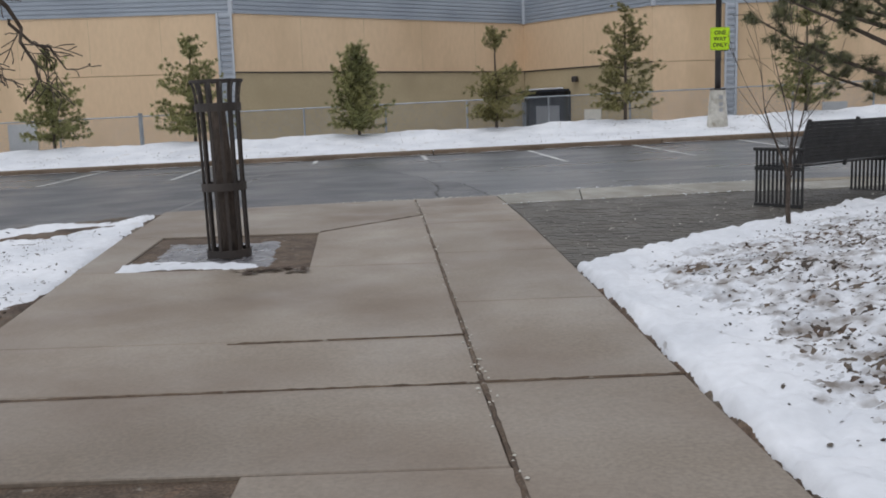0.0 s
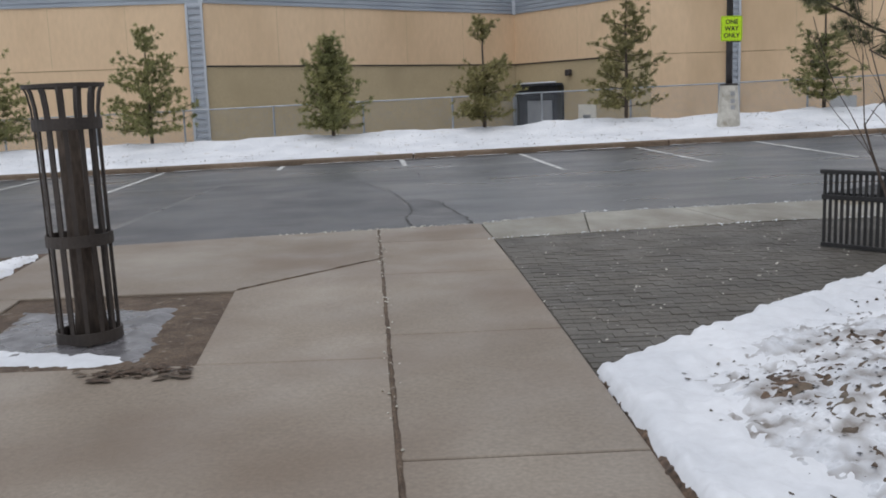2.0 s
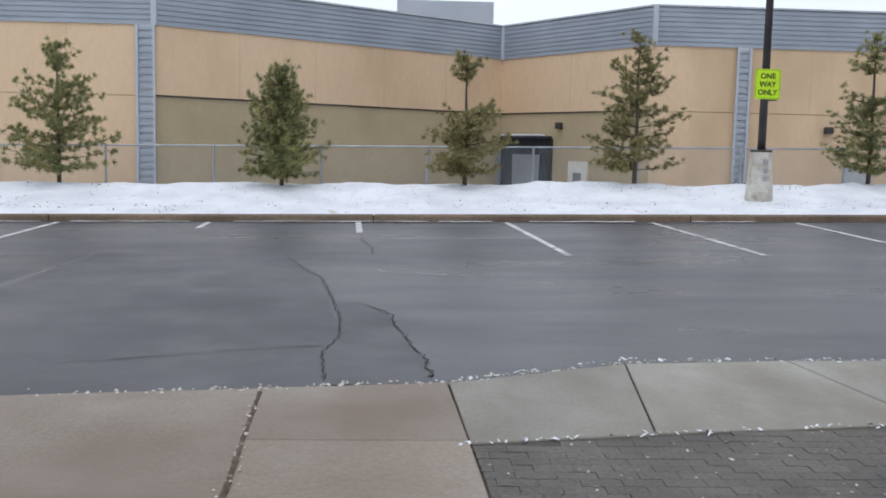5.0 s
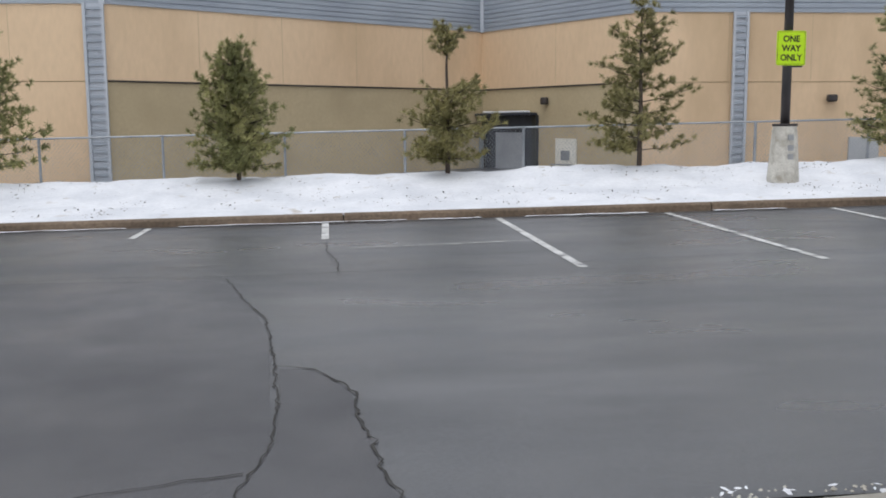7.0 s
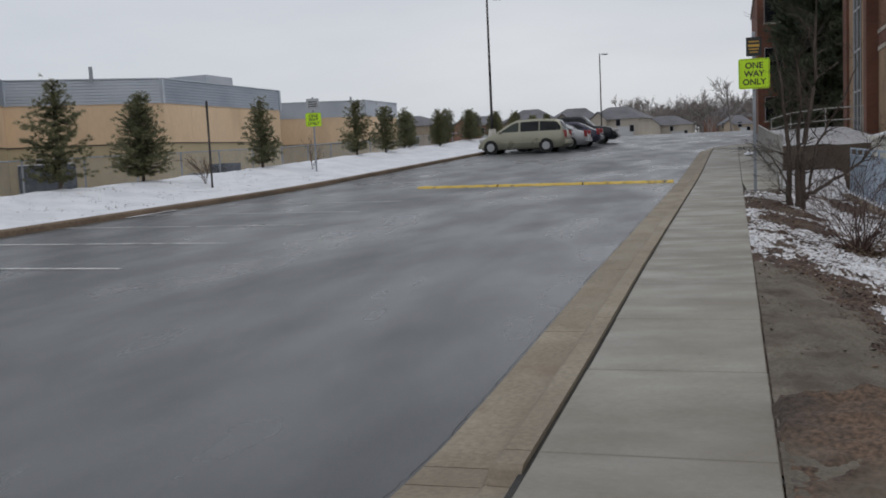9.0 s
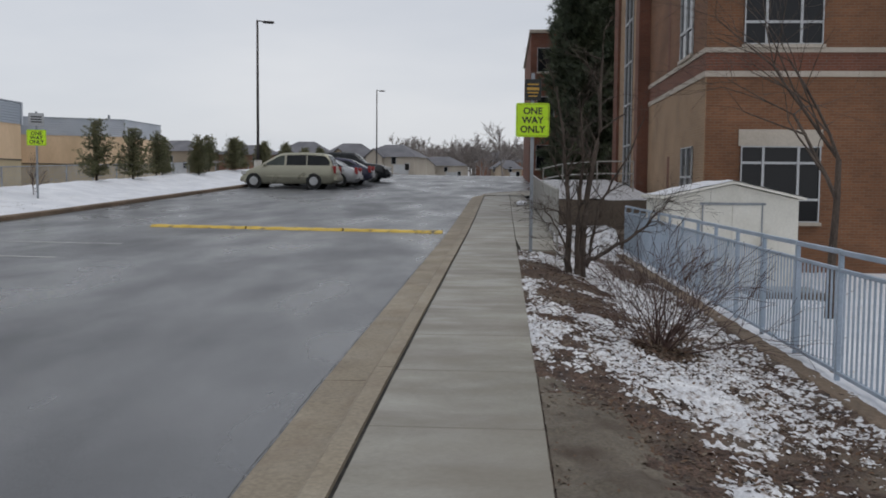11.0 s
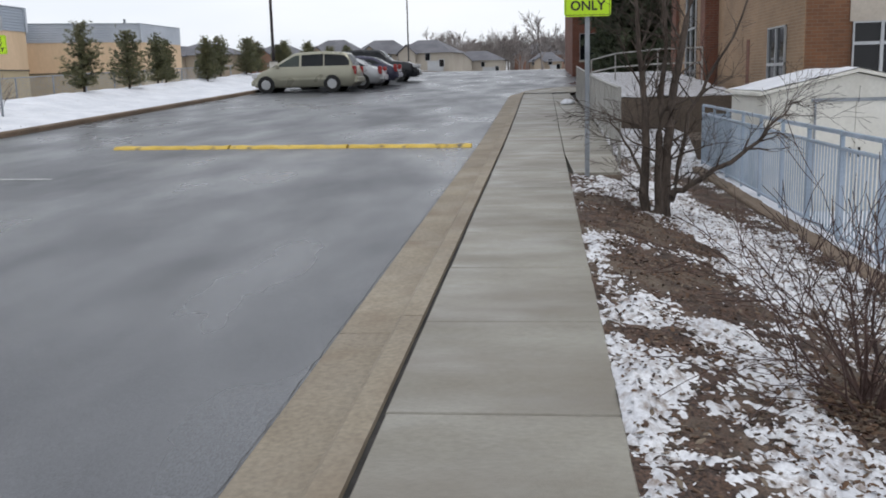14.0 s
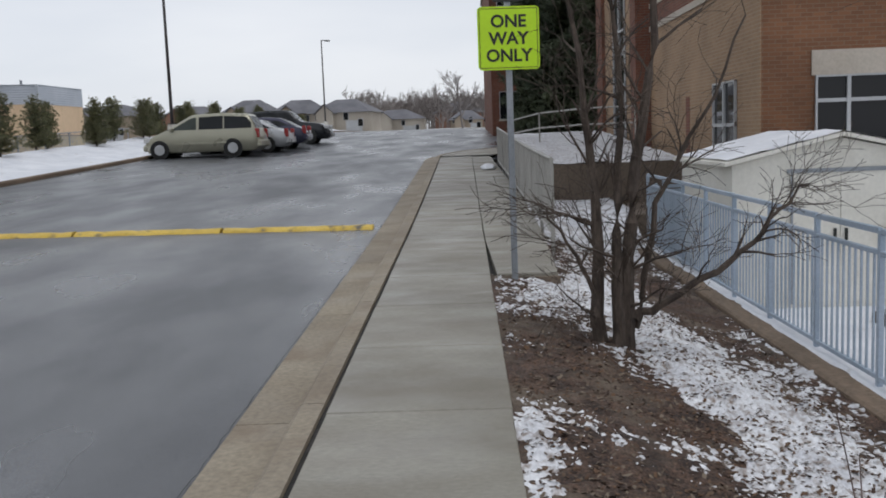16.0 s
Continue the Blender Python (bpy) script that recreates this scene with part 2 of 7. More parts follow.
M["parapet"] = surf("ribbed_grey_metal", (0.30, 0.335, 0.385), (0.36, 0.40, 0.45), (0.45, 0.6), 0.4, 20, 0.04, 0.0, metal=0.15)
M["parapet_light"] = surf("light_grey_metal", (0.42, 0.455, 0.50), (0.49, 0.52, 0.565), (0.45, 0.6), 0.4, 20, 0.04, 0.0, metal=0.1)
M["ladder_yellow"] = surf("yellow_steel", (0.48, 0.33, 0.07), (0.56, 0.40, 0.10), (0.5, 0.7), 1, 20, 0.1, 0.1, 50)
M["galv"] = surf("galvanised_steel", (0.24, 0.26, 0.28), (0.34, 0.36, 0.385), (0.4, 0.6), 3, 40, 0.12, 0.1, 60, metal=0.5)
M["fence_blue"] = surf("grey_blue_painted_steel", (0.30, 0.37, 0.45), (0.38, 0.45, 0.54), (0.4, 0.6), 2, 40, 0.08, 0.05, 60)
M["door_dark"] = surf("navy_door_frame", (0.018, 0.024, 0.038), (0.03, 0.038, 0.055), (0.4, 0.6), 2, 20, 0.1, 0.1, 40)
M["door_grey"] = surf("grey_painted_door", (0.26, 0.28, 0.31), (0.33, 0.35, 0.38), (0.5, 0.6), 1, 20, 0.06, 0.05, 40)
M["white"] = surf("off_white_paint", (0.66, 0.64, 0.57), (0.74, 0.72, 0.65), (0.5, 0.7), 1, 20, 0.05, 0.1, 40,
                  stain=(0.52, 0.49, 0.42), stain_scale=1.5, stain_at=0.7)
M["pole_base"] = surf("pale_painted_concrete", (0.46, 0.44, 0.39), (0.60, 0.58, 0.52), (0.7, 0.9), 3, 30, 0.12, 0.3, 50,
                      stain=(0.30, 0.27, 0.22), stain_scale=4, stain_at=0.6)
M["pole_dark"] = surf("dark_bronze_pole", (0.030, 0.026, 0.026), (0.05, 0.043, 0.042), (0.4, 0.6), 2, 30, 0.1, 0.05, 40)
M["sign_lime"] = surf("fluorescent_lime_sign", (0.52, 0.80, 0.012), (0.57, 0.86, 0.016), (0.35, 0.5), 2, 30, 0.03, 0.0)
M["sign_black"] = surf("black_sign_paint", (0.012, 0.014, 0.012), (0.02, 0.022, 0.02), (0.4, 0.6), 3, 40, 0.1, 0.0)
M["sign_amber"] = surf("amber_sign_paint", (0.45, 0.26, 0.03), (0.52, 0.31, 0.05), (0.4, 0.6), 3, 40, 0.1, 0.0)
M["sign_back"] = surf("bare_sign_aluminium", (0.35, 0.36, 0.37), (0.45, 0.46, 0.47), (0.4, 0.55), 3, 40, 0.06, 0.0, metal=0.6)
M["brick_red"] = brick_mat("red_brick", (0.181, 0.067, 0.039), (0.142, 0.052, 0.032), (0.17, 0.12, 0.095))
M["brick_orange"] = brick_mat("orange_brown_brick", (0.205, 0.093, 0.045), (0.155, 0.070, 0.035), (0.185, 0.125, 0.083))
M["brick_tan"] = brick_mat("tan_brick", (0.318, 0.206, 0.12), (0.275, 0.176, 0.103), (0.34, 0.265, 0.19))
M["limestone"] = surf("limestone_band", (0.40, 0.35, 0.29), (0.47, 0.42, 0.355), (0.75, 0.9), 0.8, 20, 0.08, 0.15, 50)
M["alu"] = surf("grey_aluminium_frame", (0.38, 0.39, 0.40), (0.47, 0.48, 0.49), (0.4, 0.5), 1, 30, 0.04, 0.0)
M["window"] = glass_mat("dark_window_glass", (0.012, 0.013, 0.015))
M["window"].node_tree.nodes["Principled BSDF"].inputs["Specular IOR Level"].default_value = 0.3
M["retaining"] = surf("dark_brown_block", (0.11, 0.085, 0.065), (0.16, 0.125, 0.095), (0.8, 0.95), 1, 25, 0.2, 0.4, 40)
M["car_gold"] = surf("champagne_car_paint", (0.34, 0.33, 0.255), (0.38, 0.37, 0.29), (0.25, 0.35), 0.5, 20, 0.02, 0.0, metal=0.35)
M["car_silver"] = surf("silver_car_paint", (0.44, 0.45, 0.465), (0.48, 0.49, 0.50), (0.25, 0.35), 0.5, 20, 0.02, 0.0, metal=0.4)
M["car_blue"] = surf("dark_blue_car_paint", (0.045, 0.045, 0.075), (0.055, 0.055, 0.088), (0.2, 0.3), 0.5, 20, 0.02, 0.0, metal=0.2)
M["car_black"] = surf("black_car_paint", (0.012, 0.014, 0.017), (0.016, 0.018, 0.022), (0.2, 0.3), 0.5, 20, 0.02, 0.0)
M["car_glass"] = glass_mat("tinted_car_glass", (0.015, 0.018, 0.02), 0.08)
M["car_glass_light"] = glass_mat("pale_green_car_glass", (0.10, 0.12, 0.105), 0.08)
M["rubber"] = surf("tyre_rubber", (0.012, 0.012, 0.012), (0.02, 0.02, 0.02), (0.8, 0.9), 4, 30, 0.1, 0.0)
M["rim"] = surf("alloy_rim", (0.42, 0.43, 0.44), (0.5, 0.51, 0.52), (0.35, 0.5), 4, 30, 0.05, 0.0, metal=0.5)
M["tail_red"] = glass_mat("red_tail_lens", (0.28, 0.02, 0.02), 0.2)
M["lens_clear"] = glass_mat("clear_lamp_lens", (0.5, 0.5, 0.5), 0.15)
M["house_tan"] = surf("tan_siding", (0.30, 0.245, 0.185), (0.36, 0.30, 0.225), (0.8, 0.9), 0.3, 8, 0.05, 0.0)
M["house_white"] = surf("pale_siding", (0.36, 0.32, 0.27), (0.42, 0.38, 0.32), (0.8, 0.9), 0.3, 8, 0.05, 0.0)
M["house_brick"] = surf("far_red_brick", (0.24, 0.135, 0.095), (0.29, 0.165, 0.12), (0.85, 0.95), 0.5, 8, 0.08, 0.0)
# Roof grey, lightened to paint in the haze over the far houses.
M["shingle"] = surf("haze_lightened_shingle", (0.12, 0.12, 0.132), (0.165, 0.165, 0.18), (0.85, 0.95), 0.5, 6, 0.12, 0.0)
# Bark tone raised so that the distance haze sits in the colour.
M["woods"] = surf("haze_paled_woods", (0.20, 0.178, 0.168), (0.28, 0.25, 0.236), (0.9, 0.95), 0.05, 0.8, 0.2, 0.0)
M["leaf_orange"] = surf("dead_orange_leaf", (0.36, 0.09, 0.03), (0.45, 0.14, 0.05), (0.7, 0.8), 9, 40, 0.2, 0.0)
M["rock"] = surf("dark_clod", (0.05, 0.035, 0.025), (0.09, 0.065, 0.05), (0.85, 0.95), 9, 40, 0.3, 0.5, 60)


# ---------------------------------------------------------------- builders
def mesh_of(name, verts, faces, mats, index=None, smooth=False):
    me = bpy.data.meshes.new(name)
    me.from_pydata(verts, [], faces)
    for m in (mats if isinstance(mats, (list, tuple)) else [mats]):
        me.materials.append(m)
    if index:
        me.polygons.foreach_set("material_index", index)
    if smooth:
        me.polygons.foreach_set("use_smooth", [True] * len(me.polygons))
    me.update()
    return me


def bm_mesh(name, bm, mat, smooth=False):
    bmesh.ops.recalc_face_normals(bm, faces=bm.faces[:])
    me = bpy.data.meshes.new(name)
    bm.to_mesh(me)
    bm.free()
    me.materials.append(mat)
    if smooth:
        me.polygons.foreach_set("use_smooth", [True] * len(me.polygons))
    return me


def thing(name, label, category, group="", kind="", at=(0, 0, 0), rz=0.0):
    """An empty at a thing's base."""
    ob = new(name)
    ob.empty_display_size = 0.1
    ob.matrix_basis = pose(*at, 0, 0, rz)
    return tagged(ob, label, category, group, kind)


def child(name, me, parent, label=""):
    ob = new(name, me)
    ob.parent = parent
    if label:
        tagged(ob, label)
    return ob


def part(name, bm, mat, parent, label="", smooth=False):
    return child(name, bm_mesh(name, bm, mat, smooth), parent, label)


def solid(name, me, label="", category="", group="", kind=""):
    return tagged(new(name, me), label, category, group, kind)


def b_box(bm, x0, x1, y0, y1, z0, z1, bevel=0.0, m=None):
    before = set(bm.verts)
    r = bmesh.ops.create_cube(bm, size=1)
    for v in r["verts"]:
        v.co = Vector(((x0 + x1) / 2 + v.co.x * (x1 - x0), (y0 + y1) / 2 + v.co.y * (y1 - y0), (z0 + z1) / 2 + v.co.z * (z1 - z0)))
    if bevel:
        es = list({e for v in r["verts"] for e in v.link_edges})
        bmesh.ops.bevel(bm, geom=es, offset=bevel, segments=1, affect="EDGES")
    if m is not None:
        for v in bm.verts:
            if v not in before:
                v.co = m @ v.co
    return bm


def box(x0, x1, y0, y1, z0, z1, bevel=0.0):
    return b_box(bmesh.new(), x0, x1, y0, y1, z0, z1, bevel)


def b_tube(bm, pts, radii, sides=6, caps=True):
    """A tapered tube through points."""
    rings = []
    for i, p in enumerate(pts):
        p = Vector(p)
        d = Vector(pts[min(i + 1, len(pts) - 1)]) - Vector(pts[max(i - 1, 0)])
        d = d.normalized() if d.length > 1e-6 else Vector((0, 0, 1))
        a = d.orthogonal().normalized() if abs(d.z) > 0.99 else d.cross(Vector((0, 0, 1))).normalized()
        c = d.cross(a)
        r = radii[i] if isinstance(radii, (list, tuple)) else radii
        rings.append([bm.verts.new(p + (a * math.cos(k * 2 * math.pi / sides) + c * math.sin(k * 2 * math.pi / sides)) * r) for k in range(sides)])
    for r0, r1 in zip(rings, rings[1:]):
        for k in range(sides):
            bm.faces.new((r0[k], r0[(k + 1) % sides], r1[(k + 1) % sides], r1[k]))
    if caps and sides > 2:
        bm.faces.new(rings[0][::-1])
        bm.faces.new(rings[-1])
    return bm


def tube(pts, radii, sides=6):
    return b_tube(bmesh.new(), pts, radii, sides)


def prism(poly, z0, z1, bevel=0.0):
    """A flat slab with the outline poly; z0 and z1 are numbers or functions of x and y."""
    bm = bmesh.new()
    f0 = z0 if callable(z0) else (lambda x, y: z0)
    f1 = z1 if callable(z1) else (lambda x, y: z1)
    lo = [bm.verts.new((x, y, f0(x, y))) for x, y in poly]
    hi = [bm.verts.new((x, y, f1(x, y))) for x, y in poly]
    top = bm.faces.new(hi)
    bm.faces.new(lo[::-1])
    n = len(poly)
    for i in range(n):
        bm.faces.new((lo[i], lo[(i + 1) % n], hi[(i + 1) % n], hi[i]))
    if bevel:
        bmesh.ops.bevel(bm, geom=list(top.edges), offset=bevel, segments=1, affect="EDGES")
    return bm


def sheet(xs, ys, zf, yf=None):
    """A grid of quads; yf maps (x, s) to y, with s in 0..1, where the borders are not straight."""
    verts, faces = [], []
    for x in xs:
        for s in ys:
            y = yf(x, s) if yf else s
            verts.append((x, y, zf(x, y)))
    n = len(ys)
    for i in range(len(xs) - 1):
        for j in range(n - 1):
            faces.append((i * n + j, (i + 1) * n + j, (i + 1) * n + j + 1, i * n + j + 1))
    return verts, faces


def lin(a, b, n):
    return [a + (b - a) * i / (n - 1) for i in range(n)]


def smooth01(a, b, x):
    t = min(1.0, max(0.0, (x - a) / (b - a)))
    return t * t * (3 - 2 * t)


def fbm(x, y, s, seed=0.0):
    return noise.fractal(Vector((x * s, y * s, seed)), 0.8, 2.0, 3)


# ---------------------------------------------------------------- lie of the land
PX = [-400, -80, -60, -20, 0, 10, 20, 30, 53, 70, 90, 110, 130, 200, 600]
PZ = [-4.0, -1.5, -1.1, -0.38, 0, 0.19, 0.38, 0.57, 1.38, 2.0, 2.45, 2.6, 2.65, 3.0, 6.0]


def grade(x):
    """Height of the road's far edge along it."""
    return float(np.mean(np.interp([x - 3, x - 1, x + 1, x + 3], PX, PZ)))


def walk_z(x):
    """Top of the footway beside the road."""
    return grade(x) - 0.05 * (1 - smooth01(8, 14, x))


def drop_h(x):
    """How far the gutter lies under the footway."""
    return 0.02 + 0.10 * smooth01(5.6, 7.8, x)


def kerb_h(x):
    """Height of the kerb over its gutter; it begins with a blunt end."""
    return 0.02 + (drop_h(x) - 0.02) * smooth01(7.03, 7.12, x)


def gutter_z(x):
    return walk_z(x) - drop_h(x)


EDGE_X = [-60, -30, -12, -8, -4.9, -3.4, -1.5, -0.24, 0.9, 2.1, 4.9, 7.2, 11]
EDGE_Y = [-10, -1, 5.3, 7.3, 9.67, 10.96, 11.4, 11.6, 11.8, 12.42, 12.42, 12.34, 12.42]


def edge_y(x):
    """Where the asphalt begins on the near side."""
    return float(np.interp(x, EDGE_X, EDGE_Y))


def plaza_z(x, y):
    return float(np.interp(y, [-8, 3.5, 7, 9.7, 11.8], [-0.42, -0.19, -0.08, -0.01, -0.01])) + 0.008 * max(x, 0)


def road_z(x, y):
    e = edge_y(x)
    near = gutter_z(x) if x > 1.5 else (plaza_z(x, y) - 0.025 if x > -3.4 else min(plaza_z(x, y) - 0.03, grade(x) - 0.02))
    if -3.4 <= x <= 1.5:
        near = -0.03
    s = min(1.0, max(0.0, (y - e) / max(23.9 - e, 1)))
    return near + (grade(x) - near) * s


def bank_z(x, y):
    """The snowy bank on the far side."""
    g = grade(x)
    rise = float(np.interp(y, [24.0, 24.6, 25.95, 27.4, 28.6, 30.0, 33.0, 38.0], [0.10, 0.17, 0.30, 0.52, 0.50, 0.20, -0.7, -1.6]))
    return g + rise


# ---------------------------------------------------------------- ground, road, kerbs
def terrain_z(x, y):
    off = 0.75 * (1 - smooth01(98, 125, x)) + 1.4 * (1 - smooth01(9.0, 12.5, y)) * (1 - smooth01(60, 110, x))
    sunk = smooth01(31, 36, y) * (1 - smooth01(70, 90, y)) * (1 - smooth01(100, 120, x))
    return grade(x) - off - sunk * max(0.0, grade(x) - 0.2)


gx = [-400, -200, -100, -60] + lin(-40, 130, 86) + [140, 160, 200, 260, 340, 450, 600]
gy = [-400, -200, -100, -50, -25] + lin(-12, 60, 37) + [70, 90, 120, 180, 300, 450]
solid("ground", mesh_of("ground", *sheet(gx, gy, terrain_z), M["turf"], smooth=True),
      "brown winter turf with patches of snow reaching the horizon", "ground", kind="structure")

rx = lin(-60, -6, 28) + lin(-5, 12, 86) + lin(13, 130, 118)
road = solid("road", mesh_of("road", *sheet(rx, lin(0, 1, 15), road_z, lambda x, s: edge_y(x) + (23.9 - edge_y(x)) * s), M["asphalt"], smooth=True),
             "wet grey asphalt service road with cracks and angled light", "road", kind="structure")


def ribbon(pts, width, lift=0.004, jitter=0.0, seed=1, step=0.12):
    """A flat strip on the road along a polyline."""
    rnd = random.Random(seed)
    fine = []
    for (x0, y0), (x1, y1) in zip(pts, pts[1:]):
        n = max(1, int(math.hypot(x1 - x0, y1 - y0) / step))
        fine += [(x0 + (x1 - x0) * i / n, y0 + (y1 - y0) * i / n) for i in range(n)]
    fine.append(pts[-1])
    verts, faces = [], []
    for i, (x, y) in enumerate(fine):
        xa, ya = fine[max(i - 1, 0)]
        xb, yb = fine[min(i + 1, len(fine) - 1)]
        d = math.hypot(xb - xa, yb - ya) or 1
        nx, ny = -(yb - ya) / d, (xb - xa) / d
        j = rnd.uniform(-jitter, jitter)
        w = width * (1 + (rnd.uniform(-0.5, 0.5) if jitter else 0)) / 2
        for s in (-1, 1):
            px, py = x + nx * (j + s * w), y + ny * (j + s * w)
            verts.append((px, py, road_z(px, py) + lift))
        if i:
            faces.append((2 * i - 2, 2 * i - 1, 2 * i + 1, 2 * i))
    return verts, faces


def crack_on_road(pts, width, seed):
    me = mesh_of("crack", *ribbon(pts, width * 0.34, 0.012, width * 0.45, seed, 0.07), M["crack"])
    return child("crack", me, road)


crack_on_road([(-0.95, 18.35), (-0.62, 17.2), (-0.3, 16.25), (-0.12, 15.2), (-0.04, 14.6), (0.06, 13.9), (0.10, 13.2), (0.02, 12.6), (0.1, 11.9)], 0.035, 3)
crack_on_road([(-0.05, 14.76), (0.14, 14.70), (0.33, 14.45), (0.48, 14.1), (0.50, 13.6), (0.61, 13.25), (0.63, 12.9), (0.74, 12.5), (0.76, 11.95)], 0.05, 4)
crack_on_road([(5.0, 12.445), (12, 12.447), (20, 12.445), (30, 12.446), (46, 12.445)], 0.016, 21)
crack_on_road([(0.02, 12.85), (-0.3, 12.75), (-0.9, 12.5), (-1.6, 12.2)], 0.03, 5)
crack_on_road([(-3.4, 18.5), (-2.0, 18.62), (-0.8, 18.5), (0.2, 18.62), (1.8, 18.75), (3.6, 19.0), (6.0, 19.15), (8.0, 19.3)], 0.03, 6)
crack_on_road([(-0.12, 21.4), (-0.06, 20.3), (0.12, 19.4), (0.16, 18.62)], 0.03, 7)
crack_on_road([(-2.0, 23.2), (-2.7, 21.8), (-3.3, 21.0), (-4.2, 19.4), (-5.0, 18.0)], 0.025, 8)
crack_on_road([(-7.5, 18.1), (-5.0, 18.35), (-3.4, 18.5)], 0.025, 9)
crack_on_road([(1.4, 19.7), (2.4, 19.8), (3.2, 20.0)], 0.03, 10)
crack_on_road([(-1.9, 19.3), (-1.4, 19.25), (-0.95, 19.35)], 0.05, 11)
# darker, older asphalt on one side of the long crack, and a patch at the ramp
old = [(-12, 18.3), (-3.4, 18.48), (-0.95, 18.33), (-0.62, 17.2), (-0.3, 16.25), (-0.12, 15.2), (-0.04, 14.6), (0.06, 13.9), (0.1, 13.2), (0.02, 12.6), (0.09, 11.95),
       (-0.24, 11.62), (-1.5, 11.42), (-3.4, 10.98), (-4.9, 9.7), (-8, 7.35), (-12, 5.4)]
ob_v, ob_f = [], []
for i in range(40):
    x = -12 + 12.1 * i / 39
    top_y = float(np.interp(x, [p[0] for p in old[:9]], [p[1] for p in old[:9]]))
    for s in range(9):
        y = edge_y(x) + 0.03 + (top_y - edge_y(x) - 0.03) * s / 8
        ob_v.append((x, y, road_z(x, y) + 0.0055))
    if i:
        for s in range(8):
            a = (i - 1) * 9 + s
            ob_f.append((a, a + 9, a + 10, a + 1))
child("older_patch", mesh_of("older_patch", ob_v, ob_f, M["asphalt_old"]), road, "darker older asphalt")
pv, pf = [], []
for i in range(13):
    y = 14.68 - i * 0.245
    xr = float(np.interp(-y, [-14.72, -14.45, -14.1, -13.6, -13.25, -12.9, -12.5, -11.95], [0.14, 0.33, 0.48, 0.50, 0.61, 0.63, 0.74, 0.76]))
    xl = float(np.interp(-y, [-14.6, -13.9, -13.2, -12.6, -11.9], [-0.02, 0.08, 0.12, 0.04, 0.12]))
    for x in (xl, (xl + xr) / 2, xr):
        pv.append((x, y, road_z(x, y) + 0.0075))
    if i:
        for s in (0, 1):
            a = 3 * (i - 1) + s
            pf.append((a, a + 3, a + 4, a + 1))
child("repair_patch", mesh_of("repair_patch", pv, pf, M["asphalt_old"]), road, "dark irregular asphalt repair")

for i in range(-2, 12):
    x = -0.29 + 2.745 * (i - 2)
    far, near = 23.72, 18.56
    if i == 1:
        near = 22.3
    if i == 2:
        near = 21.6
    lean = float(np.interp(i, [0, 3, 4, 5, 8], [0.35, 0.31, 0.2, 0.08, 0.0])) * (far - near) / 5.2
    solid("parking_line", mesh_of("parking_line", *ribbon([(x, far), (x + lean, near)], 0.105, 0.006, 0.0, i + 40, 0.2), M["paint_white"]),
          "worn white painted parking bay line on the asphalt", "road marking", "parking bay lines", "structure")
solid("road_line", mesh_of("road_line", *ribbon([(0.2, 20.6), (1.4, 20.75), (2.6, 20.9)], 0.05, 0.006, 0.01, 91), M["paint_white"]),
      "faint worn white line on the asphalt", "road marking", kind="structure")


def sweep(name, prof, x0, x1, n, zf, mat, yf=None):
    """Sweeps an open profile of (y, dz) along the road."""
    verts, faces = [], []
    k = len(prof)
    for i in range(n + 1):
        x = x0 + (x1 - x0) * i / n
        for y, dz in prof:
            verts.append((x, y + (yf(x) if yf else 0), zf(x) + (dz(x) if callable(dz) else dz)))
    for i in range(n):
        for j in range(k - 1):
            a = i * k + j
            faces.append((a, a + k, a + k + 1, a + 1))
    faces.append(tuple(range(k)))
    faces.append(tuple(range(n * k + k - 1, n * k - 1, -1)))
    return mesh_of(name, verts, faces, mat)


kerb_n = thing("kerb", "tan concrete kerb and gutter beside the footway", "kerb", kind="structure")
kprof = [(12.44, -0.25), (12.435, 0.006), (12.08, 0.010), (12.055, lambda x: 0.010 + kerb_h(x) * 0.8), (12.03, lambda x: kerb_h(x) + 0.002),
         (11.905, lambda x: kerb_h(x) + 0.002), (11.90, -0.25)]
child("kerb_piece", sweep("kerb_piece", kprof, 4.92, 7.02, 8, gutter_z, M["kerb"]), kerb_n)
child("kerb_piece", sweep("kerb_piece", kprof, 7.03, 7.30, 9, gutter_z, M["kerb"]), kerb_n)
kx = 7.31
while kx < 46:
    child("kerb_piece", sweep("kerb_piece", kprof, kx, kx + 3.04, 8, gutter_z, M["kerb"]), kerb_n)
    kx += 3.05
# the kerb turns off at the drive
ARC_X, ARC_Y = kx - 0.01, 6.17
bend_v, bend_f = [], []
for i in range(15):
    a = radians(4.0 * i)
    for y, dz in kprof:
        x = ARC_X + (y - ARC_Y) * math.sin(a)
        bend_v.append((x, ARC_Y + (y - ARC_Y) * math.cos(a), gutter_z(x) + (dz(x) if callable(dz) else dz)))
    if i:
        for j in range(len(kprof) - 1):
            q = (i - 1) * len(kprof) + j
            bend_f.append((q, q + len(kprof), q + len(kprof) + 1, q + 1))
bend_f.append(tuple(range(len(bend_v) - 1, len(bend_v) - 1 - len(kprof), -1)))
child("kerb_piece", mesh_of("kerb_piece", bend_v, bend_f, M["kerb"]), kerb_n)

kerb_f = thing("kerb", "dirty brown concrete kerb along the snow bank", "kerb", kind="structure")
fprof = [(23.88, -0.2), (23.885, 0.10), (23.91, 0.135), (24.05, 0.135), (24.06, -0.2)]
fx = -60.0
while fx < 128:
    child("kerb_piece", sweep("kerb_piece", fprof, fx, fx + 5.98, 6, grade, M["kerb_far"]), kerb_f)
    fx += 6.0
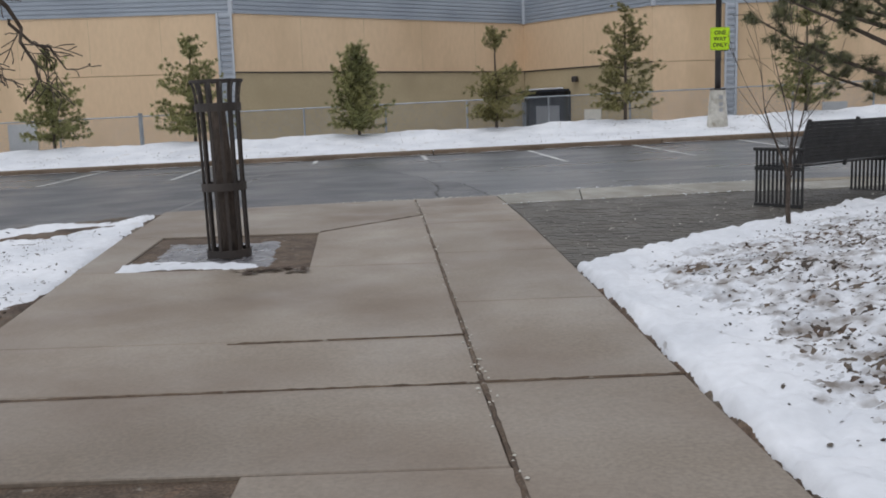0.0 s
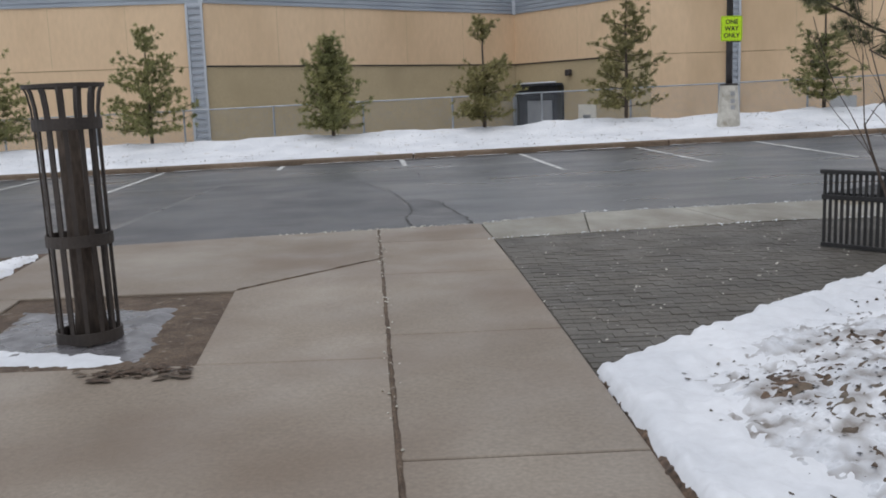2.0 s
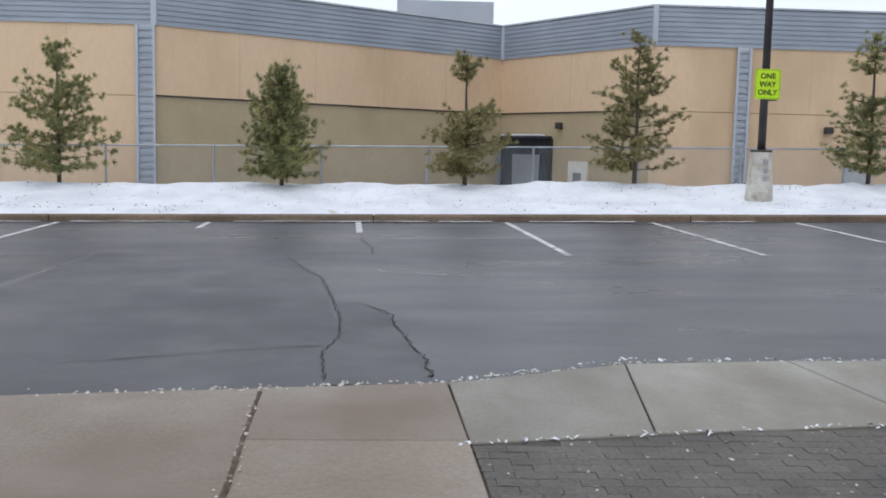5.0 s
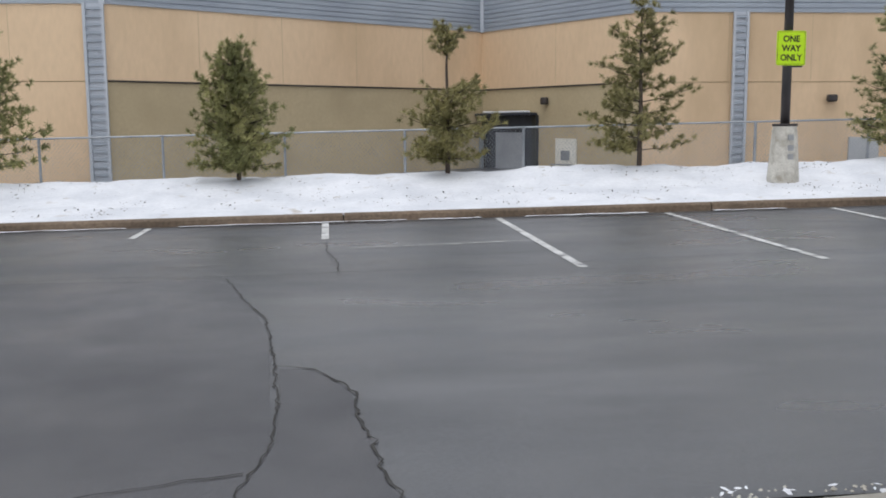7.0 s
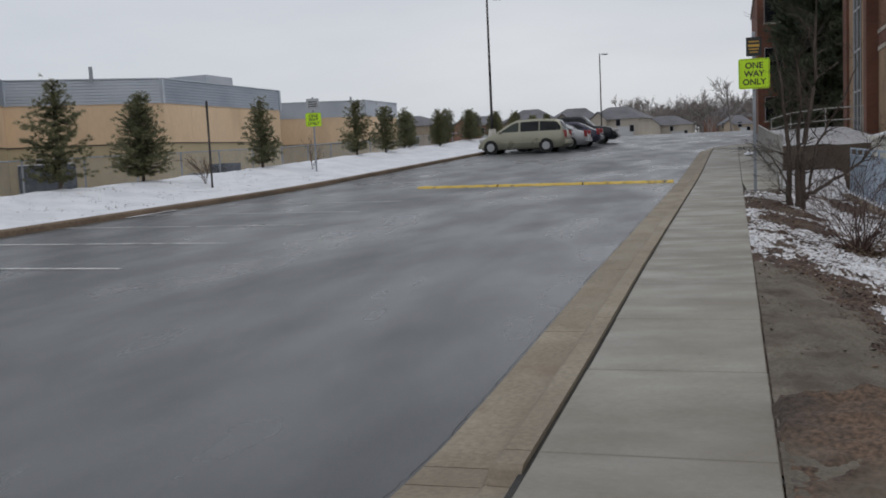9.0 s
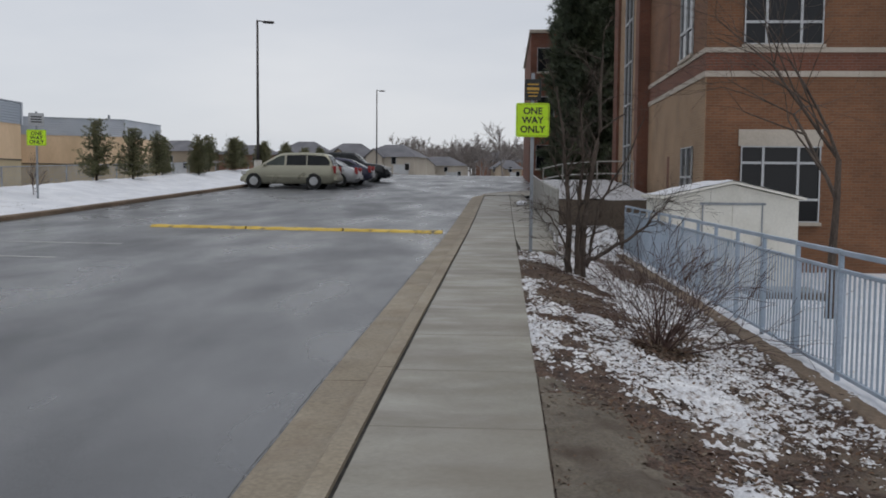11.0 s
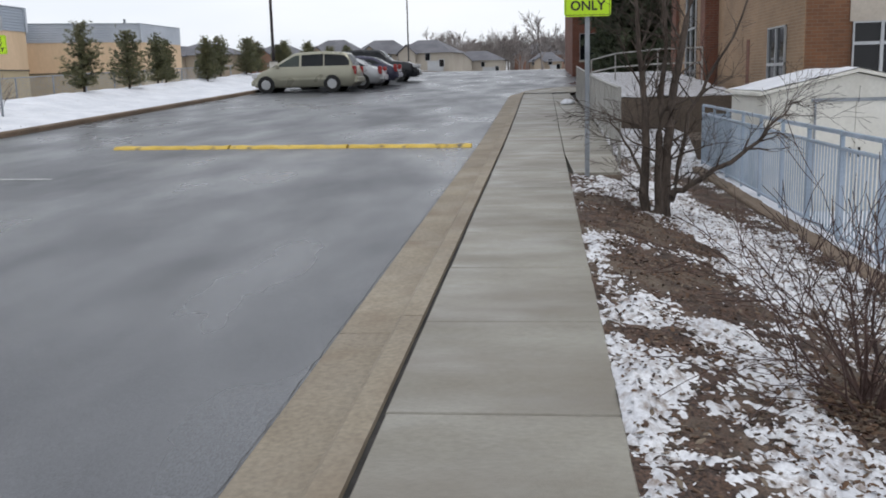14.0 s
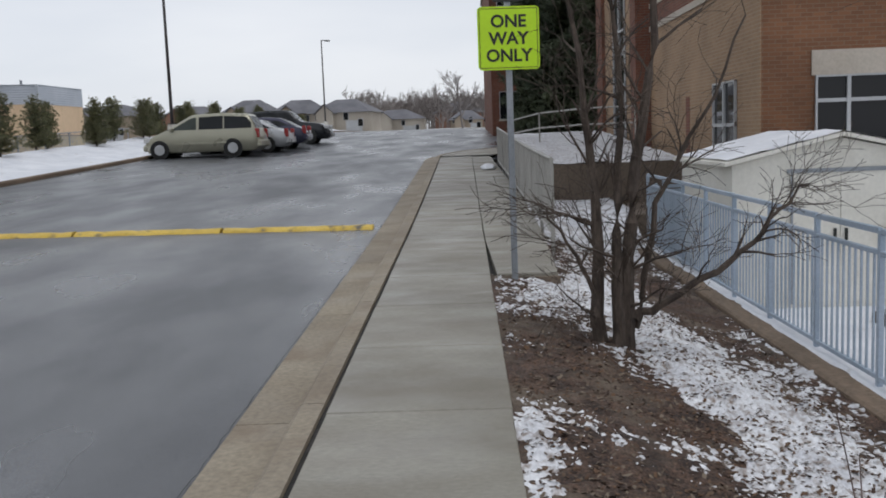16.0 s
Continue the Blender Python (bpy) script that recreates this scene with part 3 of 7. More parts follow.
# thin remnants of snow along the foot of the far kerb
for i, (a, b) in enumerate(((-12, -9.3), (-9, -6.1), (-5.6, -3.4), (-2.6, 1.0), (1.2, 2.2), (2.9, 4.9), (6.0, 7.2), (9.8, 11.0), (14.2, 15.2), (21, 23))):
    pts = [(a + (b - a) * k / 8, 23.80 + 0.02 * math.sin(k * 2 + i)) for k in range(9)]
    tagged(new("snow_remnant", mesh_of("snow_remnant", *ribbon(pts, 0.11, 0.018, 0.03, i + 7, 0.25), M["snow"])),
           "thin strip of leftover snow along the kerb foot", "snow", "snow remnants", "stuff")


# snow bank
def bank_top(x, y):
    e = smooth01(24.05, 24.5, y)
    mound = 0.10 * math.exp(-((y - 27.3) / 0.9) ** 2) * (0.6 + 0.9 * fbm(x, 0, 0.35, 4))
    return bank_z(x, y) + e * (0.055 * fbm(x, y, 0.9, 2) + 0.03 * fbm(x, y, 3.3, 5) + mound)


by = [24.05, 24.15, 24.3, 24.5, 24.8] + lin(25.1, 30.0, 26) + [31, 33, 36, 40]
bx = lin(-45, -13, 65) + lin(-12.75, 40, 212) + lin(40.5, 125, 140)
solid("snow_bank", mesh_of("snow_bank", *sheet(bx, by, bank_top), M["snow"], smooth=True),
      "low bank of settled white snow with dark specks behind the kerb", "snow bank", kind="stuff")
yard_v, yard_f = sheet(lin(-60, 130, 40), lin(39.5, 75, 8), lambda x, y: min(grade(x) - 0.52, -0.1))
solid("pavement_store", mesh_of("pavement_store", yard_v, yard_f, M["asphalt_old"]), "dark asphalt yard behind the store fence", "yard", kind="structure")

# speed bump
bump = thing("speed_bump", "worn yellow painted speed bump across the asphalt road", "speed bump")
for i, (a, b) in enumerate(((12.55, 14.95), (15.0, 17.35), (17.4, 19.75))):
    bm = bmesh.new()
    rows = []
    for k in range(13):
        y = a + (b - a) * k / 12
        xb = 29.25 + 0.02 * math.sin(k * 1.7 + i)
        rows.append([bm.verts.new((xb + dx, y, road_z(xb, y) + dz + 0.006 * math.sin(k * 2.3 + i))) for dx, dz in ((-0.17, -0.01), (-0.13, 0.03), (-0.05, 0.06), (0.05, 0.06), (0.13, 0.03), (0.17, -0.01))])
    for r0, r1 in zip(rows, rows[1:]):
        for j in range(5):
            bm.faces.new((r0[j], r0[j + 1], r1[j + 1], r1[j]))
    bm.faces.new(rows[0])
    bm.faces.new(rows[-1][::-1])
    part("bump_section", bm, M["paint_yellow"], bump)


# ---------------------------------------------------------------- plaza slabs
def cx(y):
    return 0.34 - 0.0615 * (y - 2.2)


def rxe(y):
    return 1.34 - 0.05 * (y - 2.1)


def lx(y):
    return -2.81 - 0.1017 * (y - 5.06)


plaza = thing("pavement_plaza", "damp beige concrete slabs with gritty joints leading to the road", "pavement", kind="structure")


def slab(poly, gap=0.012, mat="concrete", parent=None, zf=plaza_z, name="slab", depth=0.12):
    c = (sum(p[0] for p in poly) / len(poly), sum(p[1] for p in poly) / len(poly))
    inner = []
    for x, y in poly:
        d = math.hypot(x - c[0], y - c[1])
        inner.append((x + (c[0] - x) * gap / d, y + (c[1] - y) * gap / d))
    bm = prism(inner, lambda x, y: zf(x, y) - depth, zf, 0.006)
    return part(name, bm, M[mat], parent or plaza)


def lane_left(y0, y1, x_left=None, x_right=None, gap=0.02):
    slab([(x_left if x_left is not None else lx(y0), y0), (x_right if x_right is not None else cx(y0), y0),
          (x_right if x_right is not None else cx(y1), y1), (x_left if x_left is not None else lx(y1), y1)], gap)


lane_left(-8, -4)
lane_left(-4, -0.1)
slab([(-0.72, -0.1), (cx(-0.1), -0.1), (cx(2.5), 2.5), (-0.74, 2.5)], 0.008)
lane_left(-0.1, 2.5, None, -2.75, 0.008)
lane_left(2.5, 3.56, gap=0.014)
lane_left(3.56, 4.47, gap=0.012)
lane_left(4.47, 6.74, gap=0.012)
slab([(lx(6.74), 6.74), (-2.63, 6.74), (-2.74, 8.57), (lx(8.57), 8.57)], 0.006)
slab([(-1.02, 6.74), (cx(6.74), 6.74), (cx(9.68), 9.68), (-1.17, 8.60)], 0.010)
slab([(lx(8.57), 8.57), (-1.17, 8.60), (cx(9.68), 9.68), (-0.22, 11.6), (-1.5, 11.4), (-3.4, 10.96)], 0.012)
for y0, y1 in ((-8, -4), (-4, -0.1), (-0.1, 1.8), (1.8, 3.58), (3.58, 5.32), (5.32, 7.2), (7.2, 9.0), (9.0, 10.62)):
    slab([(cx(y0), y0), (rxe(y0), y0), (rxe(y1), y1), (cx(y1), y1)], 0.012 if y1 == 3.58 or y0 == 3.58 else 0.008)
slab([(cx(10.62), 10.62), (rxe(10.62), 10.62), (rxe(11.76), 11.765), (0.45, 11.70), (cx(11.6), 11.61)], 0.008)
bed = sheet(lin(-4, 1.25, 30), lin(-8, 11.4, 60), lambda x, y: plaza_z(x, y) - 0.02)
child("joint_bed", mesh_of("joint_bed", bed[0], [f for f in bed[1] if lx(bed[0][f[0]][1]) < bed[0][f[0]][0] - 0.12], M["joint"]), plaza, "dark grit in the joints")


def joint_strip(pts, w, seed):
    """Leaves and grit packed into a joint, a little proud and uneven."""
    rnd = random.Random(seed)
    verts, faces = [], []
    n = 0
    for (x0, y0), (x1, y1) in zip(pts, pts[1:]):
        k = int(math.hypot(x1 - x0, y1 - y0) / 0.05)
        d = math.hypot(x1 - x0, y1 - y0)
        nx, ny = -(y1 - y0) / d, (x1 - x0) / d
        for i in range(k + 1):
            x, y = x0 + (x1 - x0) * i / k, y0 + (y1 - y0) * i / k
            for s in (-1, 0, 1):
                ww = w * (0.5 + rnd.random() * 0.6) * s
                verts.append((x + nx * ww, y + ny * ww, plaza_z(x, y) + (0.006 + 0.006 * rnd.random() if s == 0 else 0.0015)))
            if i:
                for s in (0, 1):
                    a = n + 3 * (i - 1) + s
                    faces.append((a, a + 3, a + 4, a + 1))
        n = len(verts)
    child("joint_fill", mesh_of("joint_fill", verts, faces, M["joint"]), plaza, "leaf litter and grit packed in a joint")


joint_strip([(cx(-2), -2.0), (cx(4), 4.0), (cx(11.5), 11.5)], 0.015, 1)
joint_strip([(lx(3.56), 3.50), (cx(3.56), 3.57), (rxe(3.58), 3.58)], 0.013, 2)
joint_strip([(-1.2, 4.42), (cx(4.47), 4.47)], 0.011, 3)
joint_strip([(-1.15, 8.62), (cx(9.68), 9.68)], 0.008, 4)

# footway beside the road
foot = thing("pavement_footway", "grey concrete footway slabs with dark cross joints", "pavement", kind="structure")


def foot_z(x, y):
    return walk_z(x)


def strip_z(x, y):
    return plaza_z(x, y) * (1 - smooth01(1, 6, x)) + walk_z(x) * smooth01(1, 6, x)


def inner_y(x):
    """Where the pavers meet the footway."""
    return float(np.interp(x, [0.8, 2.45, 3.9, 4.9], [10.55, 10.84, 10.98, 10.82]))


slab([(rxe(10.6), inner_y(0.9)), (1.86, inner_y(1.86)), (2.06, 12.3), (rxe(11.7), 11.75)], 0.008, "walk", foot, strip_z)
slab([(1.86, inner_y(1.86)), (3.40, inner_y(3.40)), (3.2, 12.42), (2.06, 12.3)], 0.010, "walk", foot, strip_z)
slab([(3.40, inner_y(3.40)), (3.9, inner_y(3.9)), (4.9, 10.80), (4.9, 12.42), (3.2, 12.42)], 0.010, "walk", foot, strip_z)
stops = [4.9, 6.2, 7.3] + [8.82 + 1.5 * i for i in range(26)]
for a, b in zip(stops, stops[1:]):
    slab([(a, 10.82), (b, 10.82), (b, 11.876), (a, 11.876)], 0.013 if round((b - 14.82) / 4.5, 2) % 1 == 0 else 0.006, "walk", foot, foot_z)
fb = sheet(lin(4.9, 47, 80), [10.86, 11.92], lambda x, y: walk_z(x) - 0.03)
child("joint_bed", mesh_of("joint_bed", *fb, M["crack"]), foot, "dark joint between kerb and slabs")
apron_v, apron_f = [], []
for i in range(15):
    a = radians(4.0 * i)
    x, y = ARC_X + (11.88 - ARC_Y) * math.sin(a), ARC_Y + (11.88 - ARC_Y) * math.cos(a)
    for k in range(5):
        yy = y + (6.3 - y) * k / 4
        apron_v.append((x, yy, walk_z(x) - 0.004))
    if i:
        for k in range(4):
            q = (i - 1) * 5 + k
            apron_f.append((q, q + 1, q + 6, q + 5))
child("apron", mesh_of("apron", apron_v, apron_f, M["walk"]), foot, "pale concrete apron rounding the drive's corner")
lot = sheet(lin(46.3, 128, 60), lin(-6, 12.44, 16), lambda x, y: gutter_z(x) - 0.004)
solid("pavement_lot", mesh_of("pavement_lot", *lot, M["asphalt"], smooth=True), "wet grey asphalt drive opening beyond the footway", "drive", kind="structure")

# ---------------------------------------------------------------- paver patio
EDGE_A, EDGE_D = Vector((1.17, 6.42)), Vector((0.79, 0.61)).normalized()


def beyond_snow(x, y):
    """Positive on the paver side of the snow border."""
    return EDGE_D.x * (y - EDGE_A.y) - EDGE_D.y * (x - EDGE_A.x)


patio = thing("pavement_patio", "dark grey-brown clay pavers laid in straight courses", "pavement", kind="structure")


def patio_z(x, y):
    return strip_z(x, y) - 0.004


pb = sheet(lin(0.95, 7.2, 26), lin(6.3, 10.79, 20), lambda x, y: patio_z(x, y) - 0.006)
pb[0].extend((x, y, patio_z(x, y) - 0.006) for x in lin(1.9, 4.9, 13) for y in (10.79, inner_y(x) + 0.01))
pb[1].extend((520 + 2 * i, 522 + 2 * i, 523 + 2 * i, 521 + 2 * i) for i in range(12))
child("sand_bed", mesh_of("sand_bed", *pb, M["paver_bed"]), patio, "dark jointing sand")
pm = bm_mesh("paver", b_box(bmesh.new(), -0.0894, 0.0894, -0.0444, 0.0444, -0.05, 0.0, 0.0015), M["paver"])
prnd = random.Random(5)
spots, joined_v, joined_f = [], [], []
row = 0
y = 6.45
while y < 10.94:
    x = 0.9 + (0.09 if row % 2 else 0.0)
    while x < 7.0:
        if x + 0.07 > rxe(y) and beyond_snow(x, y) > -0.08 and y < (inner_y(x) - 0.05 if x < 4.8 else 10.76):
            spots.append((x, y))
        x += 0.18
    y += 0.09
    row += 1
spots.sort(key=lambda p: p[0] * 0.6 - p[1] * 0.2)
for i, (x, y) in enumerate(spots):
    z = patio_z(x, y) + prnd.uniform(-0.002, 0.002)
    if i < 300:
        ob = child("paver", pm, patio)
        cut = max(0.0, rxe(y) + 0.006 - (x - 0.0885))
        ob.matrix_basis = pose(x + cut / 2, y, z, prnd.uniform(-0.6, 0.6), prnd.uniform(-0.6, 0.6), prnd.uniform(-0.8, 0.8))
        ob.scale.x = 1 - cut / 0.177
    else:
        k = len(joined_v)
        for v in pm.vertices:
            joined_v.append((x + v.co.x, y + v.co.y, z + v.co.z))
        joined_f += [tuple(k + j for j in p.vertices) for p in pm.polygons]
tagged(child("pavers_rest", mesh_of("pavers_rest", joined_v, joined_f, M["paver"]), patio), kind="stuff")


# ---------------------------------------------------------------- planted ground with patchy snow: soil and snow are two surfaces that cross
def bed_pair(name, xs, ys, soil, cover, keep, label_soil, label_snow, soil_mat="mulch", snow_mat="snow"):
    def pick(vf):
        v, f = vf
        return v, [q for q in f if keep(sum(v[i][0] for i in q) / 4, sum(v[i][1] for i in q) / 4)]
    solid(name, mesh_of(name, *pick(sheet(xs, ys, soil)), M[soil_mat], smooth=True), label_soil, "planting bed", kind="structure")
    solid(name + "_snow", mesh_of(name + "_snow", *pick(sheet(xs, ys, lambda x, y: soil(x, y) + cover(x, y))), M[snow_mat], smooth=True), label_snow, "snow", kind="stuff")


def bed_d(x, y):
    """How far inside the border of the bed a point lies."""
    return min(x - rxe(y) if y < 6.44 else 9, -beyond_snow(x, y))


def soil_r(x, y):
    d = bed_d(x, y)
    return strip_z(x, y) - 0.05 * (1 - smooth01(-0.04, 0.03, d)) + 0.005 + 0.16 * smooth01(0, 2.2, d) + 0.035 * fbm(x, y, 2.2, 1) + 0.022 * fbm(x, y, 9, 3) - 0.06 * smooth01(10.78, 10.82, y)


def cover_r(x, y):
    """Thin broken snow over leaves."""
    d = bed_d(x, y)
    v = 0.020 - 0.010 * smooth01(0.3, 0.9, d) + 0.012 * fbm(x, y, 1.2, 8) + 0.010 * fbm(x, y, 9, 9) + 0.012 * fbm(x, y, 23, 5) - 0.020 * abs(fbm(x, y, 17, 2))
    v -= 0.07 * smooth01(5.2, 6.0, x) * smooth01(9.3, 9.8, y)
    return v - 0.06 * (1 - smooth01(-0.02, 0.05 + 0.03 * fbm(x, y, 5, 31), d))


def clean_r(x, y):
    """The deeper clean rim along the border."""
    d = bed_d(x, y)
    v = 0.046 - 0.062 * smooth01(0.25, 0.95, d + 0.22 * fbm(x, y, 1.5, 21)) + 0.006 * fbm(x, y, 3, 8) + 0.006 * fbm(x, y, 14, 9)
    return v - 0.07 * (1 - smooth01(-0.02, 0.06 + 0.03 * fbm(x, y, 5, 31), d))


bed_pair("planting_bed", lin(0.95, 8.2, 320), lin(-1, 10.83, 480), soil_r, cover_r,
         lambda x, y: bed_d(x, y) > -0.07 and y < 10.83,
         "brown mulch and clods showing through thin snow", "thin broken snow over a mulch bed", snow_mat="snow_lace")
rim_v, rim_f = sheet(lin(0.95, 6.2, 190), lin(-1, 10.4, 400), lambda x, y: soil_r(x, y) + clean_r(x, y))
rim_f = [q for q in rim_f if -0.07 < bed_d(*rim_v[q[0]][:2]) < 1.6]
solid("bed_rim_snow", mesh_of("bed_rim_snow", rim_v, rim_f, M["snow"], smooth=True), "smooth clean snow along the edge of the planting bed", "snow", kind="stuff")


def soil_f(x, y):
    return float(np.interp(y, [8.2, 8.6, 9.4, 10.4, 10.84], [0, 0, 0.30, 0.88, 1.0])) * (walk_z(x) + 0.06) - 0.07 + 0.016 * fbm(x, y, 2.5, 3) + 0.014 * fbm(x, y, 9, 5) + 0.008 * fbm(x, y, 27, 8)


# drifts that lasted and places that melted bare: x, y, half length, half width, depth
DRIFTS = [(14.3, 9.95, 0.7, 0.35, 0.024), (13.3, 10.2, 0.8, 0.32, 0.016), (15.0, 9.2, 0.7, 0.3, 0.02), (22.0, 9.40, 1.3, 0.28, 0.070), (20.5, 9.30, 1.1, 0.30, 0.060), (23.3, 10.2, 0.6, 0.26, 0.060), (23.6, 9.55, 0.9, 0.25, 0.04), (16.7, 10.57, 0.40, 0.12, 0.045),
          (16.5, 10.1, 0.30, 0.14, 0.03), (15.3, 10.64, 0.55, 0.14, 0.045), (15.7, 9.85, 0.6, 0.22, 0.04), (14.9, 10.76, 0.9, 0.07, 0.018), (18.8, 10.70, 0.7, 0.07, 0.03),
          (18.9, 9.3, 0.9, 0.35, 0.03), (18.6, 8.75, 3.0, 0.26, 0.014), (13.2, 9.55, 0.8, 0.22, 0.035), (10.9, 9.75, 0.45, 0.18, 0.04), (9.3, 9.85, 0.4, 0.16, 0.04), (8.3, 9.75, 0.4, 0.16, 0.04)]
BARE = [(20.1, 10.45, 0.45, 0.42, 0.075), (19.6, 9.75, 0.36, 0.36, 0.045), (24.6, 8.75, 1.4, 0.22, 0.06), (18.15, 10.25, 0.45, 0.34, 0.050), (16.2, 10.56, 0.20, 0.18, 0.05),
        (17.2, 10.02, 0.40, 0.24, 0.045), (14.75, 10.50, 0.28, 0.18, 0.035), (15.45, 9.58, 0.34, 0.24, 0.06), (21.4, 10.5, 0.6, 0.3, 0.04), (13.9, 10.2, 0.5, 0.3, 0.012),
        (9.7, 10.5, 2.3, 0.42, 0.10), (12.6, 10.35, 0.7, 0.4, 0.02)]


def lump(rows, x, y):
    return sum(d * math.exp(-(((x - a) / p) ** 2 + ((y - b) / q) ** 2)) for a, b, p, q, d in rows if abs(x - a) < 3 * p)


def cover_f(x, y):
    v = -0.008 + 0.014 * fbm(x, y, 0.8, 11) + 0.014 * noise.noise(Vector((x * 2.2, y * 4.4, 12))) + 0.018 * fbm(x, y, 8, 4) + 0.022 * fbm(x * 0.8, y * 1.2, 22, 6) + 0.010 * noise.noise(Vector((x * 40, y * 40, 2)))
    return v + lump(DRIFTS, x, y) - lump(BARE, x, y) + 0.008 * math.exp(-((y - 10.74) / 0.05) ** 2)


bed_pair("planting_bed_footway", lin(7.2, 12, 190) + lin(12.015, 20, 560) + lin(20.03, 30, 380), lin(8.2, 10.83, 165), soil_f, cover_f, lambda x, y: not (x > 23.9 and y > 10.08),
         "sloping reddish-brown mulch bed with patchy snow beside the footway", "patchy melting snow on a mulch bed", "mulch_red", "snow_thin")


def path_top(x, y):
    """Bare trodden soil along the footway's edge, lost under mulch and snow where it ends."""
    e = 1 - ((x - 9.0) / 4.1) ** 2 - ((y - 10.72) / 0.72) ** 2
    base = soil_f(x, y) if x > 7.2 else max(soil_f(x, y), strip_z(x, y) - 0.03)
    return base + 0.03 * min(0.5, e) + 0.012 * fbm(x, y, 3.1, 71) + 0.008 * fbm(x, y, 13, 72)


dp = sheet(lin(5.6, 13.2, 240), lin(9.9, 10.815, 50), path_top)
solid("dirt_path", mesh_of("dirt_path", *dp, M["dirt"], smooth=True), "trodden grey-brown bare soil beside the footway", "soil", kind="structure")


def soil_l(x, y):
    return plaza_z(x, y) - 0.02 - 0.05 * (1 - smooth01(-0.04, 0.03, lx(y) - x)) + 0.03 * fbm(x, y, 1.4, 6) + 0.012 * fbm(x, y, 8, 3)


def cover_l(x, y):
    d = lx(y) - x
    e = edge_y(x) - y
    v = 0.03 - 0.06 * (1 - smooth01(-0.02, 0.06, d)) + 0.02 * fbm(x, y, 1.1, 14) + 0.02 * fbm(x, y, 5, 15) - 0.022 * abs(fbm(x, y, 11, 5))
    v -= 0.09 * math.exp(-((e - 0.1) / 0.16) ** 2) + 0.09 * math.exp(-((e - 1.05) / 0.20) ** 2) * smooth01(0.0, 0.6, d)
    v -= 0.10 * smooth01(6.3, 4.9, y) * math.exp(-(d / 0.28) ** 2) if y < 6.3 else 0
    return v


bed_pair("lawn", lin(-14, -2.0, 200), lin(-4, 11.0, 230), soil_l, cover_l, lambda x, y: x < lx(y) + 0.07 and y < edge_y(x),
         "snow-covered lawn strip with a bare brown rim", "white snow on the lawn strip", "mulch")

# clods and stones lying on the snow of the bed
crnd = random.Random(9)
cl_v, cl_f = [], []
for i in range(2200):
    x, y = crnd.uniform(1.5, 6.4), crnd.uniform(1.5, 9.4)
    d = min(x - rxe(y) if y < 6.4 else 9, -beyond_snow(x, y))
    if d < 0.35 + crnd.random() * 0.5:
        continue
    r = crnd.uniform(0.003, 0.006) if i % 4 else crnd.uniform(0.006, 0.017)
    z = soil_r(x, y) + max(cover_r(x, y), clean_r(x, y), 0) + r * 0.2
    k = len(cl_v)
    for dx, dy, dz in ((1, 0, 0), (0, 1, 0), (-1, 0, 0), (0, -1, 0), (0, 0, 0.8), (0, 0, -0.6)):
        s = r * crnd.uniform(0.7, 1.5)
        cl_v.append((x + dx * s, y + dy * s, z + dz * s))
    cl_f += [(k + a, k + b, k + 4) for a, b in ((0, 1), (1, 2), (2, 3), (3, 0))] + [(k + b, k + a, k + 5) for a, b in ((0, 1), (1, 2), (2, 3), (3, 0))]
solid("clods", mesh_of("clods", cl_v, cl_f, M["rock"]), "dark clods and leaf scraps scattered over the snow", "debris", kind="stuff")


def litter(name, n, seed, pick, size, mat, label, category, lump=0.25):
    """Small scraps strewn over the ground, each a shallow ragged flake."""
    rnd = random.Random(seed)
    v, f = [], []
    while n > 0:
        n -= 1
        q = pick(rnd)
        if q is None:
            continue
        x, y, z = q
        r = rnd.uniform(*size)
        turn, k = rnd.uniform(0, 6.28), len(v)
        tx, ty = rnd.gauss(0, 0.3), rnd.gauss(0, 0.3)
        long_ = rnd.uniform(1.0, 2.4)
        for j in range(5):
            a = j * 1.2566
            px, py = math.cos(a) * r * long_ * rnd.uniform(0.7, 1.2), math.sin(a) * r * rnd.uniform(0.7, 1.2)
            X, Y = px * math.cos(turn) - py * math.sin(turn), px * math.sin(turn) + py * math.cos(turn)
            v.append((x + X, y + Y, z + X * tx + Y * ty))
        v.append((x, y, z + r * lump))
        f += [(k + j, k + (j + 1) % 5, k + 5) for j in range(5)]
    solid(name, mesh_of(name, v, f, M[mat]), label, category, kind="stuff")


def on_foot_bed(rnd):
    x, y = rnd.uniform(7.6, 23.8), rnd.uniform(8.5, 10.80)
    if fbm(x, y, 1.4, 41) < rnd.gauss(-0.12, 0.25):
        return None
    return x, y, soil_f(x, y) + max(cover_f(x, y), 0) + 0.004


def on_foot_bed_bare(rnd):
    x, y = rnd.uniform(7.6, 23.8), rnd.uniform(8.5, 10.80)
    c = cover_f(x, y)
    if c > 0 or c < rnd.gauss(-0.012, 0.009) or (x < 12 and y > 9.9):
        return None
    return x, y, soil_f(x, y) + 0.004


def on_right_bed(rnd):
    x, y = rnd.uniform(1.5, 6.6), rnd.uniform(0.5, 9.6)
    d = bed_d(x, y)
    if d < rnd.gauss(0.62, 0.25) or fbm(x, y, 1.6, 43) < rnd.gauss(-0.1, 0.25):
        return None
    return x, y, soil_r(x, y) + max(cover_r(x, y), clean_r(x, y), 0) + 0.003


